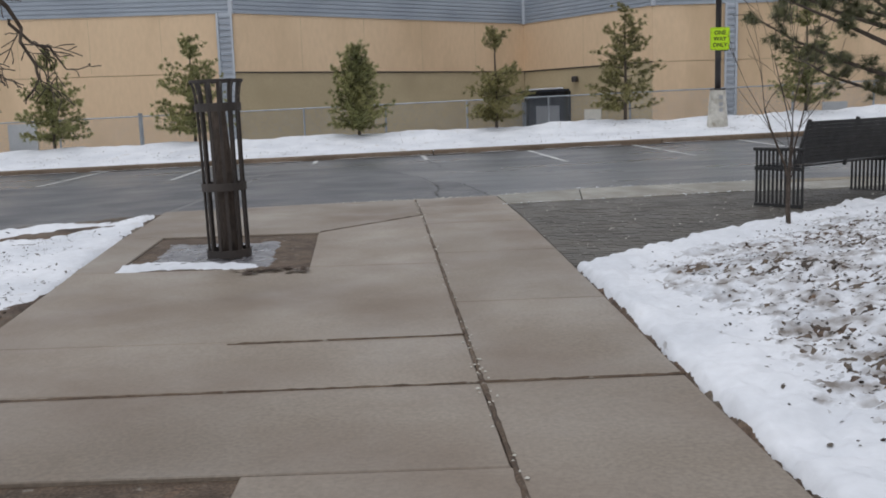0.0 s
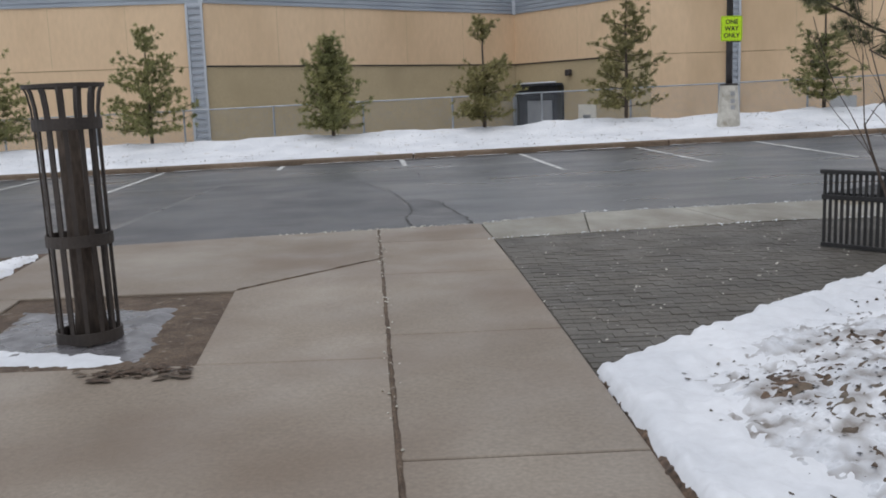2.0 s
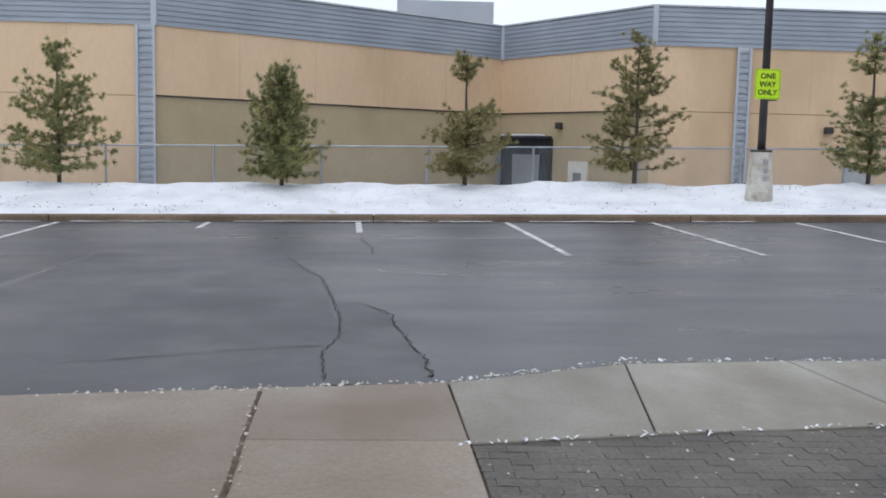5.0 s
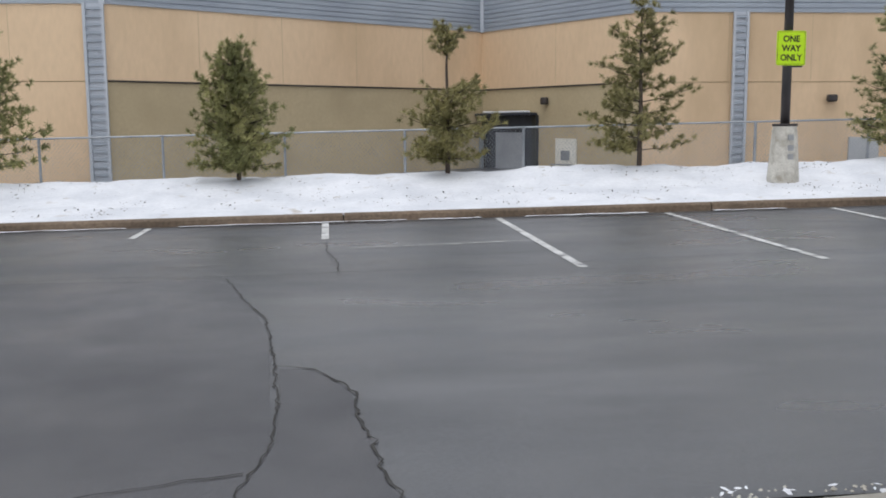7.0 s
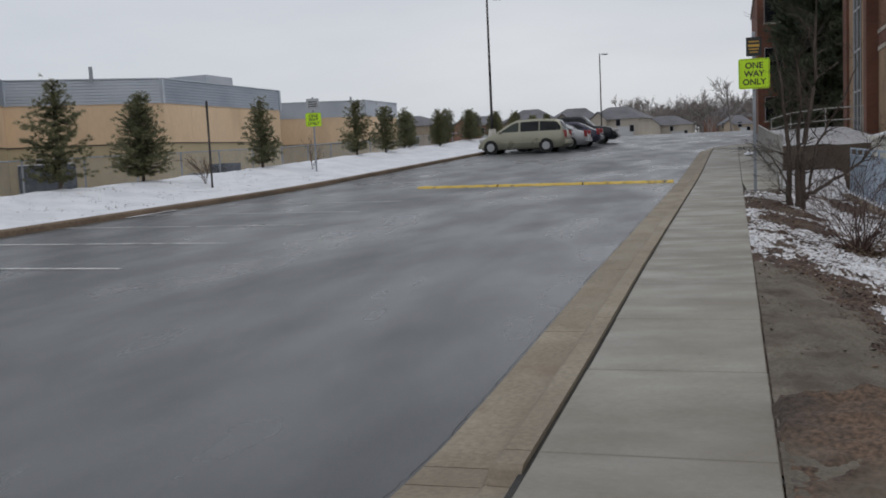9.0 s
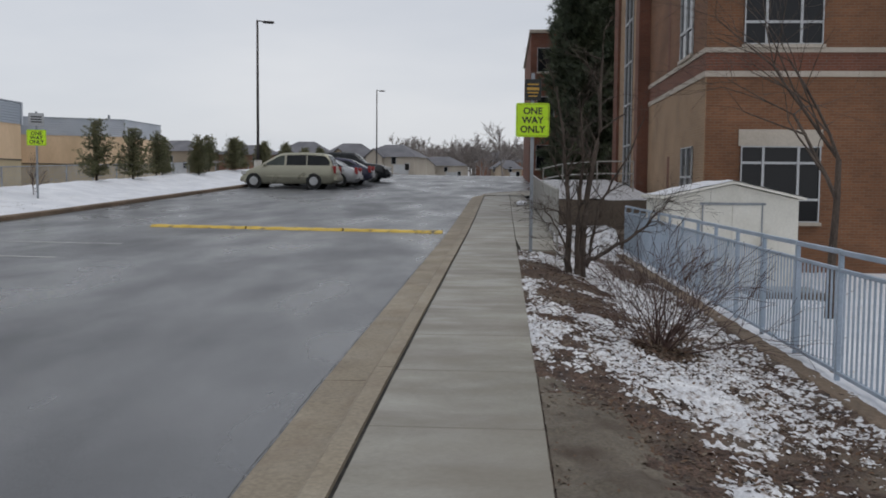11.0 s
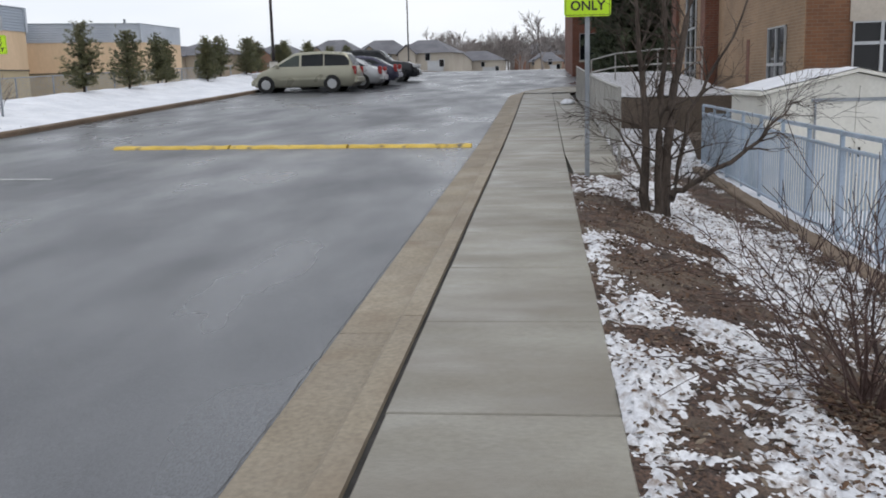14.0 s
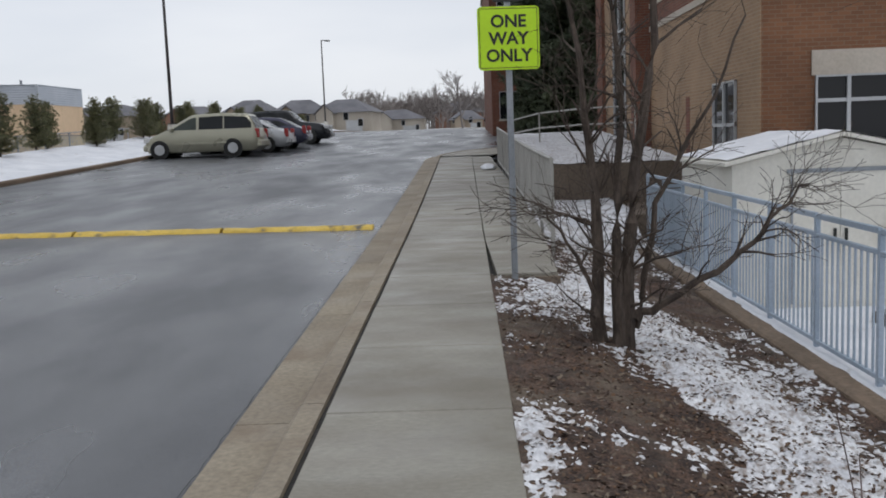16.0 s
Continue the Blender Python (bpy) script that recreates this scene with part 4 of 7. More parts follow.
def on_lawn(rnd):
    x, y = rnd.uniform(-9, -2.6), rnd.uniform(1.5, 10.6)
    if x > lx(y) - 0.03 or y > edge_y(x) - 0.05 or fbm(x, y, 1.1, 47) < rnd.gauss(0.05, 0.25):
        return None
    return x, y, soil_l(x, y) + max(cover_l(x, y), 0) + 0.003


litter("grass_scraps", 9000, 54, on_lawn, (0.004, 0.012), "scraps_dark", "dead grass and leaf scraps poking through lawn snow", "leaf litter")
def on_bank(rnd):
    x, y = rnd.uniform(-20, 34), rnd.uniform(24.3, 27.9)
    if fbm(x, y, 0.9, 49) < rnd.gauss(0.15, 0.25):
        return None
    return x, y, bank_top(x, y) + 0.004


litter("bank_scraps", 9000, 55, on_bank, (0.006, 0.018), "scraps_dark", "grass tips and grit speckling the snow bank", "leaf litter")
def on_patio(rnd):
    x, y = rnd.uniform(1.0, 6.5), rnd.uniform(6.8, 10.8)
    if beyond_snow(x, y) < 0.05 or x < rxe(y) or y > inner_y(x) - 0.03:
        return None
    return x, y, patio_z(x, y) + 0.003


def on_strip_edge(rnd):
    x = rnd.uniform(0.8, 4.8)
    if fbm(x, 0, 1.7, 63) < rnd.gauss(0.0, 0.15):
        return None
    y = inner_y(x) + rnd.gauss(0, 0.02) if rnd.random() < 0.5 else edge_y(x) + rnd.gauss(0.01, 0.025)
    return x, y, strip_z(x, y) + 0.004


def at_shrub(rnd):
    x, y = 15.45 + rnd.gauss(0, 0.28), 9.6 + rnd.gauss(0, 0.2)
    return x, y, soil_f(x, y) + 0.006 + 0.05 * math.exp(-((x - 15.45) ** 2 + (y - 9.6) ** 2) / 0.06) * rnd.random()


litter("shrub_leaves", 1500, 59, at_shrub, (0.006, 0.017), "scraps", "dead brown leaves heaped at the foot of the shrub", "leaf litter")
litter("paver_crumbs", 420, 57, on_patio, (0.004, 0.010), "pole_base", "pale crumbs and seed husks scattered over the pavers", "gravel")
litter("joint_crumbs", 420, 58, on_strip_edge, (0.004, 0.013), "snow", "crumbs of snow lying along the slab edges", "snow", 0.4)
litter("mulch_scraps", 32000, 51, on_foot_bed, (0.004, 0.014), "scraps", "brown and tan mulch scraps and dead grass over the snow", "mulch")
litter("snow_crumbs", 9000, 52, on_foot_bed_bare, (0.003, 0.009), "snow_thin", "small crumbs of melting snow on the mulch", "snow", 0.35)
litter("leaf_scraps", 16000, 53, on_right_bed, (0.004, 0.013), "scraps_dark", "dark leaf scraps scattered over the thin snow", "leaf litter")

# crumbs of gravel and ice along the ramp's lip and the joints
gr = random.Random(12)
gv, gf2 = [], []
for i in range(330):
    if i < 170:
        x = gr.gauss(0.8, 1.1)
        y, z = edge_y(x) + gr.gauss(0.0, 0.04), 0
        z = road_z(x, y) + 0.02
    else:
        y = gr.uniform(-0.5, 11.2)
        x = cx(y) + gr.gauss(0, 0.022)
        z = plaza_z(x, y) + 0.006
    r = gr.uniform(0.005, 0.014) * (1.1 if i < 170 else 0.8)
    k = len(gv)
    for dx, dy, dz in ((1, 0, 0), (0, 1, 0), (-1, 0, 0), (0, -1, 0), (0, 0, 0.8), (0, 0, -0.6)):
        s = r * gr.uniform(0.7, 1.4)
        gv.append((x + dx * s, y + dy * s, z + dz * s))
    gf2 += [(k + a, k + b, k + 4) for a, b in ((0, 1), (1, 2), (2, 3), (3, 0))] + [(k + b, k + a, k + 5) for a, b in ((0, 1), (1, 2), (2, 3), (3, 0))]
solid("gravel_crumbs", mesh_of("gravel_crumbs", gv, gf2, M["pole_base"]), "pale gravel crumbs along the ramp lip and joint", "gravel", kind="stuff")


# ---------------------------------------------------------------- tree pits and cages
def tree_pit(corners, ice):
    zc = lambda x, y: plaza_z(x, y) - 0.03 + 0.012 * fbm(x, y, 6, 2) + 0.012 * fbm(x, y, 17, 4)
    n = 26
    (ax, ay), (bx_, by_), (cx_, cy_), (dx_, dy_) = corners
    def at(u, v):
        return (ax * (1 - u) * (1 - v) + bx_ * u * (1 - v) + cx_ * u * v + dx_ * (1 - u) * v,
                ay * (1 - u) * (1 - v) + by_ * u * (1 - v) + cy_ * u * v + dy_ * (1 - u) * v)
    verts = [(*p, zc(*p)) for p in (at(i / n, j / n) for i in range(n + 1) for j in range(n + 1))]
    faces = [(i * (n + 1) + j, (i + 1) * (n + 1) + j, (i + 1) * (n + 1) + j + 1, i * (n + 1) + j + 1) for i in range(n) for j in range(n)]
    solid("tree_pit", mesh_of("tree_pit", verts, faces, M["mulch"], smooth=True), "square tree pit of wet brown mulch and leaves", "tree pit", kind="structure")
    if ice:
        def top(u, v):
            x, y = at(u, v)
            rim = min(u - 0.10, 0.80 - u, v - 0.08, 0.80 - v)
            return zc(x, y) + min(0.03, rim * 0.5) + 0.012 * fbm(x, y, 4, 21)
        vs = [(*at(u, v), top(u, v)) for u in lin(0, 1, 40) for v in lin(0, 1, 40)]
        fs = [(i * 40 + j, (i + 1) * 40 + j, (i + 1) * 40 + j + 1, i * 40 + j + 1) for i in range(39) for j in range(39)]
        solid("ice_sheet", mesh_of("ice_sheet", vs, fs, M["ice"], smooth=True), "grey refrozen slush in the tree pit", "ice", kind="stuff")
        def white(u, v):
            x, y = at(u, v)
            d = abs(v - 0.10 - 0.10 * u - 0.05 * math.sin(u * 7)) - 0.045 * (1.1 - u)
            return zc(x, y) + 0.036 - 0.6 * max(0, d) - 0.25 * max(0, u - 0.66) + 0.012 * fbm(x, y, 6, 22)
        vs = [(*at(u, v), white(u, v)) for u in lin(0, 1, 50) for v in lin(-0.02, 0.5, 40)]
        fs = [(i * 40 + j, (i + 1) * 40 + j, (i + 1) * 40 + j + 1, i * 40 + j + 1) for i in range(49) for j in range(39)]
        solid("snow_heap", mesh_of("snow_heap", vs, fs, M["snow"], smooth=True), "white snow heaped at the foot of the tree guard", "snow", kind="stuff")


tree_pit([(-2.63, 6.74), (-1.02, 6.74), (-1.17, 8.60), (-2.74, 8.57)], True)
tree_pit([(-2.75, -0.1), (-0.72, -0.1), (-0.74, 2.5), (-2.75, 2.5)], False)
leaf_v, leaf_f = [], []
lrnd = random.Random(3)
for i in range(70):
    x, y = -1.35 + lrnd.gauss(0, 0.16), 6.62 + lrnd.gauss(0, 0.06)
    a, s = lrnd.uniform(0, 6.28), lrnd.uniform(0.015, 0.035)
    z = plaza_z(x, y) + 0.006 + lrnd.random() * 0.008
    k = len(leaf_v)
    leaf_v += [(x + math.cos(a) * s * 1.6, y + math.sin(a) * s * 1.6, z), (x - math.sin(a) * s, y + math.cos(a) * s, z + 0.006), (x - math.cos(a) * s * 1.6, y - math.sin(a) * s * 1.6, z), (x + math.sin(a) * s, y - math.cos(a) * s, z + 0.004)]
    leaf_f.append((k, k + 1, k + 2, k + 3))
solid("leaf_litter", mesh_of("leaf_litter", leaf_v, leaf_f, M["mulch"]), "wet brown leaves spilled over the slab edge", "leaves", kind="stuff")


def tree_guard(at, height=1.5):
    t = thing("tree_guard", "dark bronze iron tree guard of flat bars flared at the top", "tree guard", "tree guards", at=at)
    bar = bmesh.new()
    prof = [(0.178, 0.0), (0.178, 0.9), (0.182, height - 0.28), (0.19, height - 0.14), (0.205, height - 0.05), (0.228, height)]
    ins = [bar.verts.new((r - 0.006, s, z)) for r, z in prof for s in (-0.013, 0.013)]
    out = [bar.verts.new((r + 0.006, s, z)) for r, z in prof for s in (-0.013, 0.013)]
    for i in range(len(prof) - 1):
        a = 2 * i
        bar.faces.new((ins[a], ins[a + 1], ins[a + 3], ins[a + 2]))
        bar.faces.new((out[a], out[a + 2], out[a + 3], out[a + 1]))
        bar.faces.new((ins[a], ins[a + 2], out[a + 2], out[a]))
        bar.faces.new((ins[a + 1], out[a + 1], out[a + 3], ins[a + 3]))
    bar.faces.new((ins[0], out[0], out[1], ins[1]))
    bar.faces.new((ins[-2], ins[-1], out[-1], out[-2]))
    me = bm_mesh("bar", bar, M["iron"])
    for k in range(13):
        child("bar", me, t).matrix_basis = pose(0, 0, 0, 0, 0, 9 + k * 360 / 13)
    for z, h, rr in ((0.03, 0.07, 0.178), (0.62, 0.07, 0.178), (height - 0.27, 0.07, 0.182), (height - 0.022, 0.022, 0.214)):
        bm = bmesh.new()
        ring = [[bm.verts.new((r * math.cos(a), r * math.sin(a), zz)) for a in (k * 2 * math.pi / 32 for k in range(32))] for r, zz in ((rr + 0.007, z), (rr + 0.018, z), (rr + 0.018, z + h), (rr + 0.007, z + h))]
        for i in range(4):
            for k in range(32):
                bm.faces.new((ring[i][k], ring[i][(k + 1) % 32], ring[(i + 1) % 4][(k + 1) % 32], ring[(i + 1) % 4][k]))
        part("ring", bm, M["iron"], t)
    return t


tree_guard((-1.81, 7.38, plaza_z(-1.83, 7.38) - 0.03), 1.58).matrix_basis = pose(-1.81, 7.38, plaza_z(-1.81, 7.38) - 0.03, 0, -1.0, 0)
tree_guard((-1.47, 1.5, plaza_z(-1.47, 1.5) - 0.03), 1.4)
stump = thing("tree_stump", "grey-brown cut tree trunk standing inside the guard", "tree trunk", at=(-1.80, 7.36, plaza_z(-1.8, 7.36) - 0.05))
part("trunk", tube([(0.01, 0, 0), (0.01, 0, 0.25), (-0.01, 0.01, 0.8), (-0.035, 0.01, 1.36), (-0.036, 0.0, 1.40)], [0.115, 0.088, 0.078, 0.064, 0.03], 10), M["bark"], stump, smooth=True)


# ---------------------------------------------------------------- bare trees and shrubs
def grow(bm, p, d, length, r, depth, rnd, droop=0.0, spread=35, kids=(2, 3), sides=5, wander=0.18, min_r=0.0025, side_n=2):
    pts, rad = [p.copy()], [r]
    n = 4 if depth > 0 else 3
    q, dd = p.copy(), d.copy()
    for i in range(n):
        dd = (dd + Vector((rnd.gauss(0, wander), rnd.gauss(0, wander), rnd.gauss(0, wander) - droop))).normalized()
        q = q + dd * (length / n)
        pts.append(q.copy())
        rad.append(max(min_r, r * (1 - 0.45 * (i + 1) / n)))
    b_tube(bm, pts, rad, sides if r > 0.01 else 3, False)
    if depth <= 0:
        return
    for i in range(1, n + 1):
        for _ in range(rnd.randint(*kids) if i == n else rnd.randint(0, side_n)):
            side = Vector((rnd.gauss(0, 1), rnd.gauss(0, 1), rnd.gauss(0, 0.6)))
            side = (side - side.dot(dd) * dd).normalized()
            a = radians(rnd.uniform(spread * 0.5, spread * 1.3))
            nd = (dd * math.cos(a) + side * math.sin(a)).normalized()
            grow(bm, pts[i], nd, length * rnd.uniform(0.55, 0.85), rad[i] * rnd.uniform(0.5, 0.75), depth - 1, rnd, droop, spread, kids, sides, wander, min_r, side_n)


def bare_tree(name, at, label, stems, depth, seed, mat, group="", droop=0.0, spread=35, category="tree", kids=(2, 3), wander=0.15, side_n=2, thin=0.0025):
    """stems: rows of (lean x, lean y, length, radius)."""
    rnd = random.Random(seed)
    t = thing(name, label, category, group, at=at)
    for lx_, ly_, ln_, r in stems:
        bm = bmesh.new()
        grow(bm, Vector((lx_ * 0.05, ly_ * 0.05, -0.05)), Vector((lx_, ly_, 1)).normalized(), ln_, r, depth, rnd, droop, spread, kids, 6, wander, thin, side_n)
        part("stem", bm, mat, t)
    return t


def guided(bm, pts, r0, r1, twigs, length, depth, rnd, droop=0.0, spread=38, start=0.25, wander=0.13):
    """A limb along given bends with side twigs."""
    p = [Vector(q) for q in pts]
    fine = []
    for i in range(len(p) - 1):
        for k in range(3):
            fine.append(p[i].lerp(p[i + 1], k / 3) + Vector((rnd.gauss(0, 1), rnd.gauss(0, 1), rnd.gauss(0, 1))) * 0.012)
    fine.append(p[-1])
    n = len(fine) - 1
    rad = [r0 + (r1 - r0) * i / n for i in range(n + 1)]
    b_tube(bm, fine, rad, 7, False)
    for _ in range(twigs):
        i = rnd.randint(int(start * n), n)
        d = (fine[min(i + 1, n)] - fine[max(i - 1, 0)]).normalized()
        side = Vector((rnd.gauss(0, 1), rnd.gauss(0, 1), rnd.gauss(0.2, 0.7)))
        side = (side - side.dot(d) * d).normalized()
        a = radians(rnd.uniform(25, 70))
        grow(bm, fine[i], (d * math.cos(a) + side * math.sin(a)).normalized(), length * rnd.uniform(0.5, 1.15), min(rad[i] * 0.55, 0.013), depth, rnd, droop, spread, (1, 3), 4, wander, 0.0022, 1)


# the many-stemmed tree by the footway
mt = thing("bare_tree", "dark many-stemmed bare tree rooted in the mulch bed", "tree", at=(21.5, 9.92, soil_f(21.5, 9.92)))
mr = random.Random(29)
for pts, r0, r1, tw, ln, dp in (
        ([(0.0, 0.12, -0.08), (0.02, 0.12, 0.35), (0.0, 0.11, 0.95), (0.05, 0.18, 1.55), (0.02, 0.24, 2.2), (0.1, 0.34, 3.0)], 0.062, 0.012, 20, 0.45, 2),
        ([(0.03, -0.10, -0.08), (0.0, -0.10, 0.4), (-0.05, -0.12, 0.95), (0.0, -0.25, 1.65), (0.05, -0.33, 2.3), (0.0, -0.36, 3.4)], 0.072, 0.02, 18, 0.5, 2),
        ([(-0.06, -0.02, -0.08), (-0.07, 0.0, 0.5), (-0.02, -0.05, 1.1), (0.12, -0.10, 1.9), (0.2, -0.02, 2.9)], 0.055, 0.014, 14, 0.5, 2),
        ([(0.02, -0.18, 0.10), (0.0, -0.24, 0.5), (0.05, -0.36, 1.1), (0.1, -0.55, 1.45), (0.08, -0.82, 1.92), (0.1, -1.05, 2.5)], 0.032, 0.008, 10, 0.4, 2),
        ([(-0.02, -0.16, 0.20), (-0.05, -0.34, 0.31), (-0.1, -0.78, 0.56), (-0.05, -1.06, 0.75), (0.0, -1.30, 1.03), (0.05, -1.52, 1.2)], 0.040, 0.007, 20, 0.34, 2),
        ([(-0.02, 0.16, 0.42), (-0.08, 0.30, 0.72), (-0.1, 0.48, 1.02), (-0.05, 0.62, 1.2)], 0.020, 0.004, 9, 0.26, 2),
        ([(-0.05, 0.14, 0.20), (-0.2, 0.30, 0.36), (-0.25, 0.46, 0.52)], 0.014, 0.003, 9, 0.24, 2),
        ([(-0.05, -0.12, 0.30), (-0.3, -0.30, 0.46), (-0.5, -0.52, 0.50)], 0.014, 0.003, 8, 0.26, 2)):
    bm = bmesh.new()
    guided(bm, pts, r0, r1, tw, ln, dp, mr)
    part("stem", bm, M["bark"], mt)
# low twiggy shrub nearer
srnd = random.Random(8)
shrub_stems = []
for k in range(27):
    a, out = k * 2.4 + srnd.uniform(-0.3, 0.3), srnd.choice((0.25, 0.5, 0.8, 1.1, 1.5))
    shrub_stems.append((math.cos(a) * out, math.sin(a) * out - 0.12, srnd.uniform(0.42, 0.66) * (1.0 + 0.12 * out), srnd.uniform(0.007, 0.012)))
shrub_stems += [(0.3, -3.4, 0.80, 0.010), (-0.5, -3.0, 0.70, 0.009), (0.1, -2.2, 0.72, 0.009)]
bare_tree("shrub", (15.5, 9.57, soil_f(15.5, 9.57)), "low bare shrub of reddish-brown arching twigs", shrub_stems,
          2, 33, M["twig"], spread=30, category="shrub", kids=(2, 3), wander=0.17, side_n=1, thin=0.0024)
bare_tree("shrub", (18.6, 8.62, soil_f(18.6, 8.62)), "thin sparse bare shrub beside the low wall",
          [(math.cos(a) * s, math.sin(a) * s, 0.50, 0.006) for a, s in ((0.3, 0.5), (1.9, 0.4), (3.4, 0.6), (4.9, 0.5))],
          2, 35, M["twig"], spread=28, category="shrub", kids=(1, 2), wander=0.1, side_n=1)
sh = bare_tree("sapling", (3.23, 7.49, soil_r(3.23, 7.49)), "slender bare sapling in the snowy bed", [(0.02, 0.0, 0.9, 0.024)], 3, 47, M["bark"], spread=26, wander=0.07, kids=(2, 2), side_n=1)
bare_tree("bare_tree", (-1.47, 1.5, plaza_z(-1.47, 1.5)), "bare street tree growing out of an iron guard", [(-0.03, 0.02, 2.1, 0.065)], 0, 5, M["bark"], wander=0.03)
dl = thing("branch_crown", "drooping bare branches of a street tree with one orange leaf", "tree crown", at=(-1.5, 1.53, 1.86))
drnd = random.Random(14)
for a, e, l in ((130, 0.3, 0.4), (160, 0.4, 0.45), (205, 0.5, 0.45), (250, 0.6, 0.4), (300, 1.1, 0.3)):
    bm = bmesh.new()
    grow(bm, Vector((0, 0, -0.02)), Vector((math.cos(radians(a)), math.sin(radians(a)), e)).normalized(), l, 0.02, 2, drnd, 0.14, 42, (2, 3), 5, 0.2)
    part("limb", bm, M["bark"], dl)
for pts, r0, r1, tw in (([(0, 0.05, 0), (0.02, 0.55, -0.08), (0.05, 0.80, -0.22), (0.12, 0.82, -0.38), (0.19, 0.82, -0.55)], 0.017, 0.004, 16),
                        ([(0.10, 0.81, -0.34), (0.17, 0.83, -0.42), (0.22, 0.82, -0.46), (0.31, 0.83, -0.52)], 0.007, 0.002, 6),
                        ([(0, 0.05, 0), (-0.10, 0.60, -0.14), (-0.12, 0.80, -0.26), (-0.04, 0.82, -0.42), (-0.02, 0.82, -0.57)], 0.014, 0.003, 14),
                        ([(-0.12, 0.80, -0.28), (-0.14, 0.84, -0.44), (0.0, 0.82, -0.50), (0.06, 0.82, -0.52)], 0.007, 0.002, 8)):
    bm = bmesh.new()
    guided(bm, pts, r0, r1, tw, 0.09, 1, drnd, 0.12, 45, 0.4, 0.22)
    part("limb", bm, M["bark"], dl)
lf = bmesh.new()
for k in range(6):
    c = Vector((-0.05 + 0.008 * k, 0.82 + 0.005 * k, -0.37 - 0.010 * (k % 3)))
    lf.faces.new([lf.verts.new(c + Vector(o)) for o in ((0.028, 0, 0.004 * k), (0.005, 0.01, 0.026), (-0.026, 0.005, 0), (0, -0.012, -0.030))])
part("dead_leaf", lf, M["leaf_orange"], dl, "single dead orange leaf")


bare_tree("bare_tree", (21.6, 5.9, -0.46), "slim bare tree standing in the snowy courtyard", [(0.02, 0.02, 2.6, 0.085)], 4, 61, M["bark"], spread=40, wander=0.05, kids=(2, 3), side_n=1)


# ---------------------------------------------------------------- pines
def tuft(verts, faces, c, d, n, size, rnd, w=0.006):
    """A brush of needles round the twig end c, pointing along d."""
    for _ in range(n):
        v = (d * rnd.uniform(0.1, 1.0) + Vector((rnd.gauss(0, 0.55), rnd.gauss(0, 0.55), rnd.gauss(0, 0.5)))).normalized()
        s = v.orthogonal().normalized() * w
        b = c + v * rnd.uniform(0, 0.02)
        e = c + v * size * rnd.uniform(0.7, 1.15)
        k = len(verts)
        verts += [tuple(b - s), tuple(b + s), tuple(e)]
        faces.append((k, k + 1, k + 2))


def pine_meshes(seed, height, width, whorls, per, tufts, needles, size, bare_from=0.0, gap=None, cone=1.0, w=0.007):
    rnd = random.Random(seed)
    bm = bmesh.new()
    b_tube(bm, [(0, 0, -0.3), (0.01, 0, height * 0.35), (-0.01, 0.01, height * 0.7), (0, 0, height)], [0.055, 0.04, 0.024, 0.006], 6)
    verts, faces = [], []
    for i in range(whorls):
        f = (i + 0.5) / whorls
        z = height * (0.06 + 0.92 * f)
        reach = width * 1.08 * (1 - f) ** (0.68 * cone) * (0.78 + 0.22 * min(1, f * 6)) + 0.10
        if gap and gap[0] < f < gap[1]:
            continue
        for k in range(per if f < 0.8 else max(3, per - 2)):
            a = rnd.uniform(0, 6.283)
            L = reach * rnd.uniform(0.6, 1.12)
            up = 0.15 + 0.45 * f
            p0 = Vector((0, 0, z))
            p1 = p0 + Vector((math.cos(a) * L * 0.55, math.sin(a) * L * 0.55, L * up * 0.35))
            p2 = p0 + Vector((math.cos(a) * L, math.sin(a) * L, L * up + rnd.uniform(-0.05, 0.08)))
            b_tube(bm, [p0, p1, p2], [0.012, 0.008, 0.003], 3, False)
            m = max(3, int(tufts * L / width + 1))
            for j in range(m):
                u = bare_from + (1 - bare_from) * (j + rnd.random()) / m
                c = p0.lerp(p1, u / 0.55) if u < 0.55 else p1.lerp(p2, (u - 0.55) / 0.45)
                c = c + Vector((rnd.gauss(0, 0.07), rnd.gauss(0, 0.07), rnd.gauss(0, 0.05)))
                d = (Vector((math.cos(a), math.sin(a), 0.5 + up)) + Vector((rnd.gauss(0, 0.4), rnd.gauss(0, 0.4), rnd.gauss(0, 0.3)))).normalized()
                tuft(verts, faces, c, d, needles, size, rnd, w)
    for j in range(4 if gap else 10):
        tuft(verts, faces, Vector((rnd.gauss(0, 0.03), rnd.gauss(0, 0.03), height * (0.97 - 0.03 * j))), Vector((rnd.gauss(0, 0.5), rnd.gauss(0, 0.5), 1)).normalized(), needles, size, rnd, w)
    return bm, verts, faces


def pine(name, label, at, seed, mat, height=3.0, width=1.1, group="young pines along the bank", **kw):
    args = dict(whorls=13, per=7, tufts=15, needles=26, size=0.125, w=0.009)
    args.update(kw)
    t = thing(name, label, "tree", group, at=at)
    bm, v, f = pine_meshes(seed, height, width, **args)
    part("trunk", bm, M["bark"], t)
    child("crown", mesh_of("crown", v, f, mat), t)
    return t


def bank_at(x, y=27.5):
    return (x, y, bank_top(x, y))


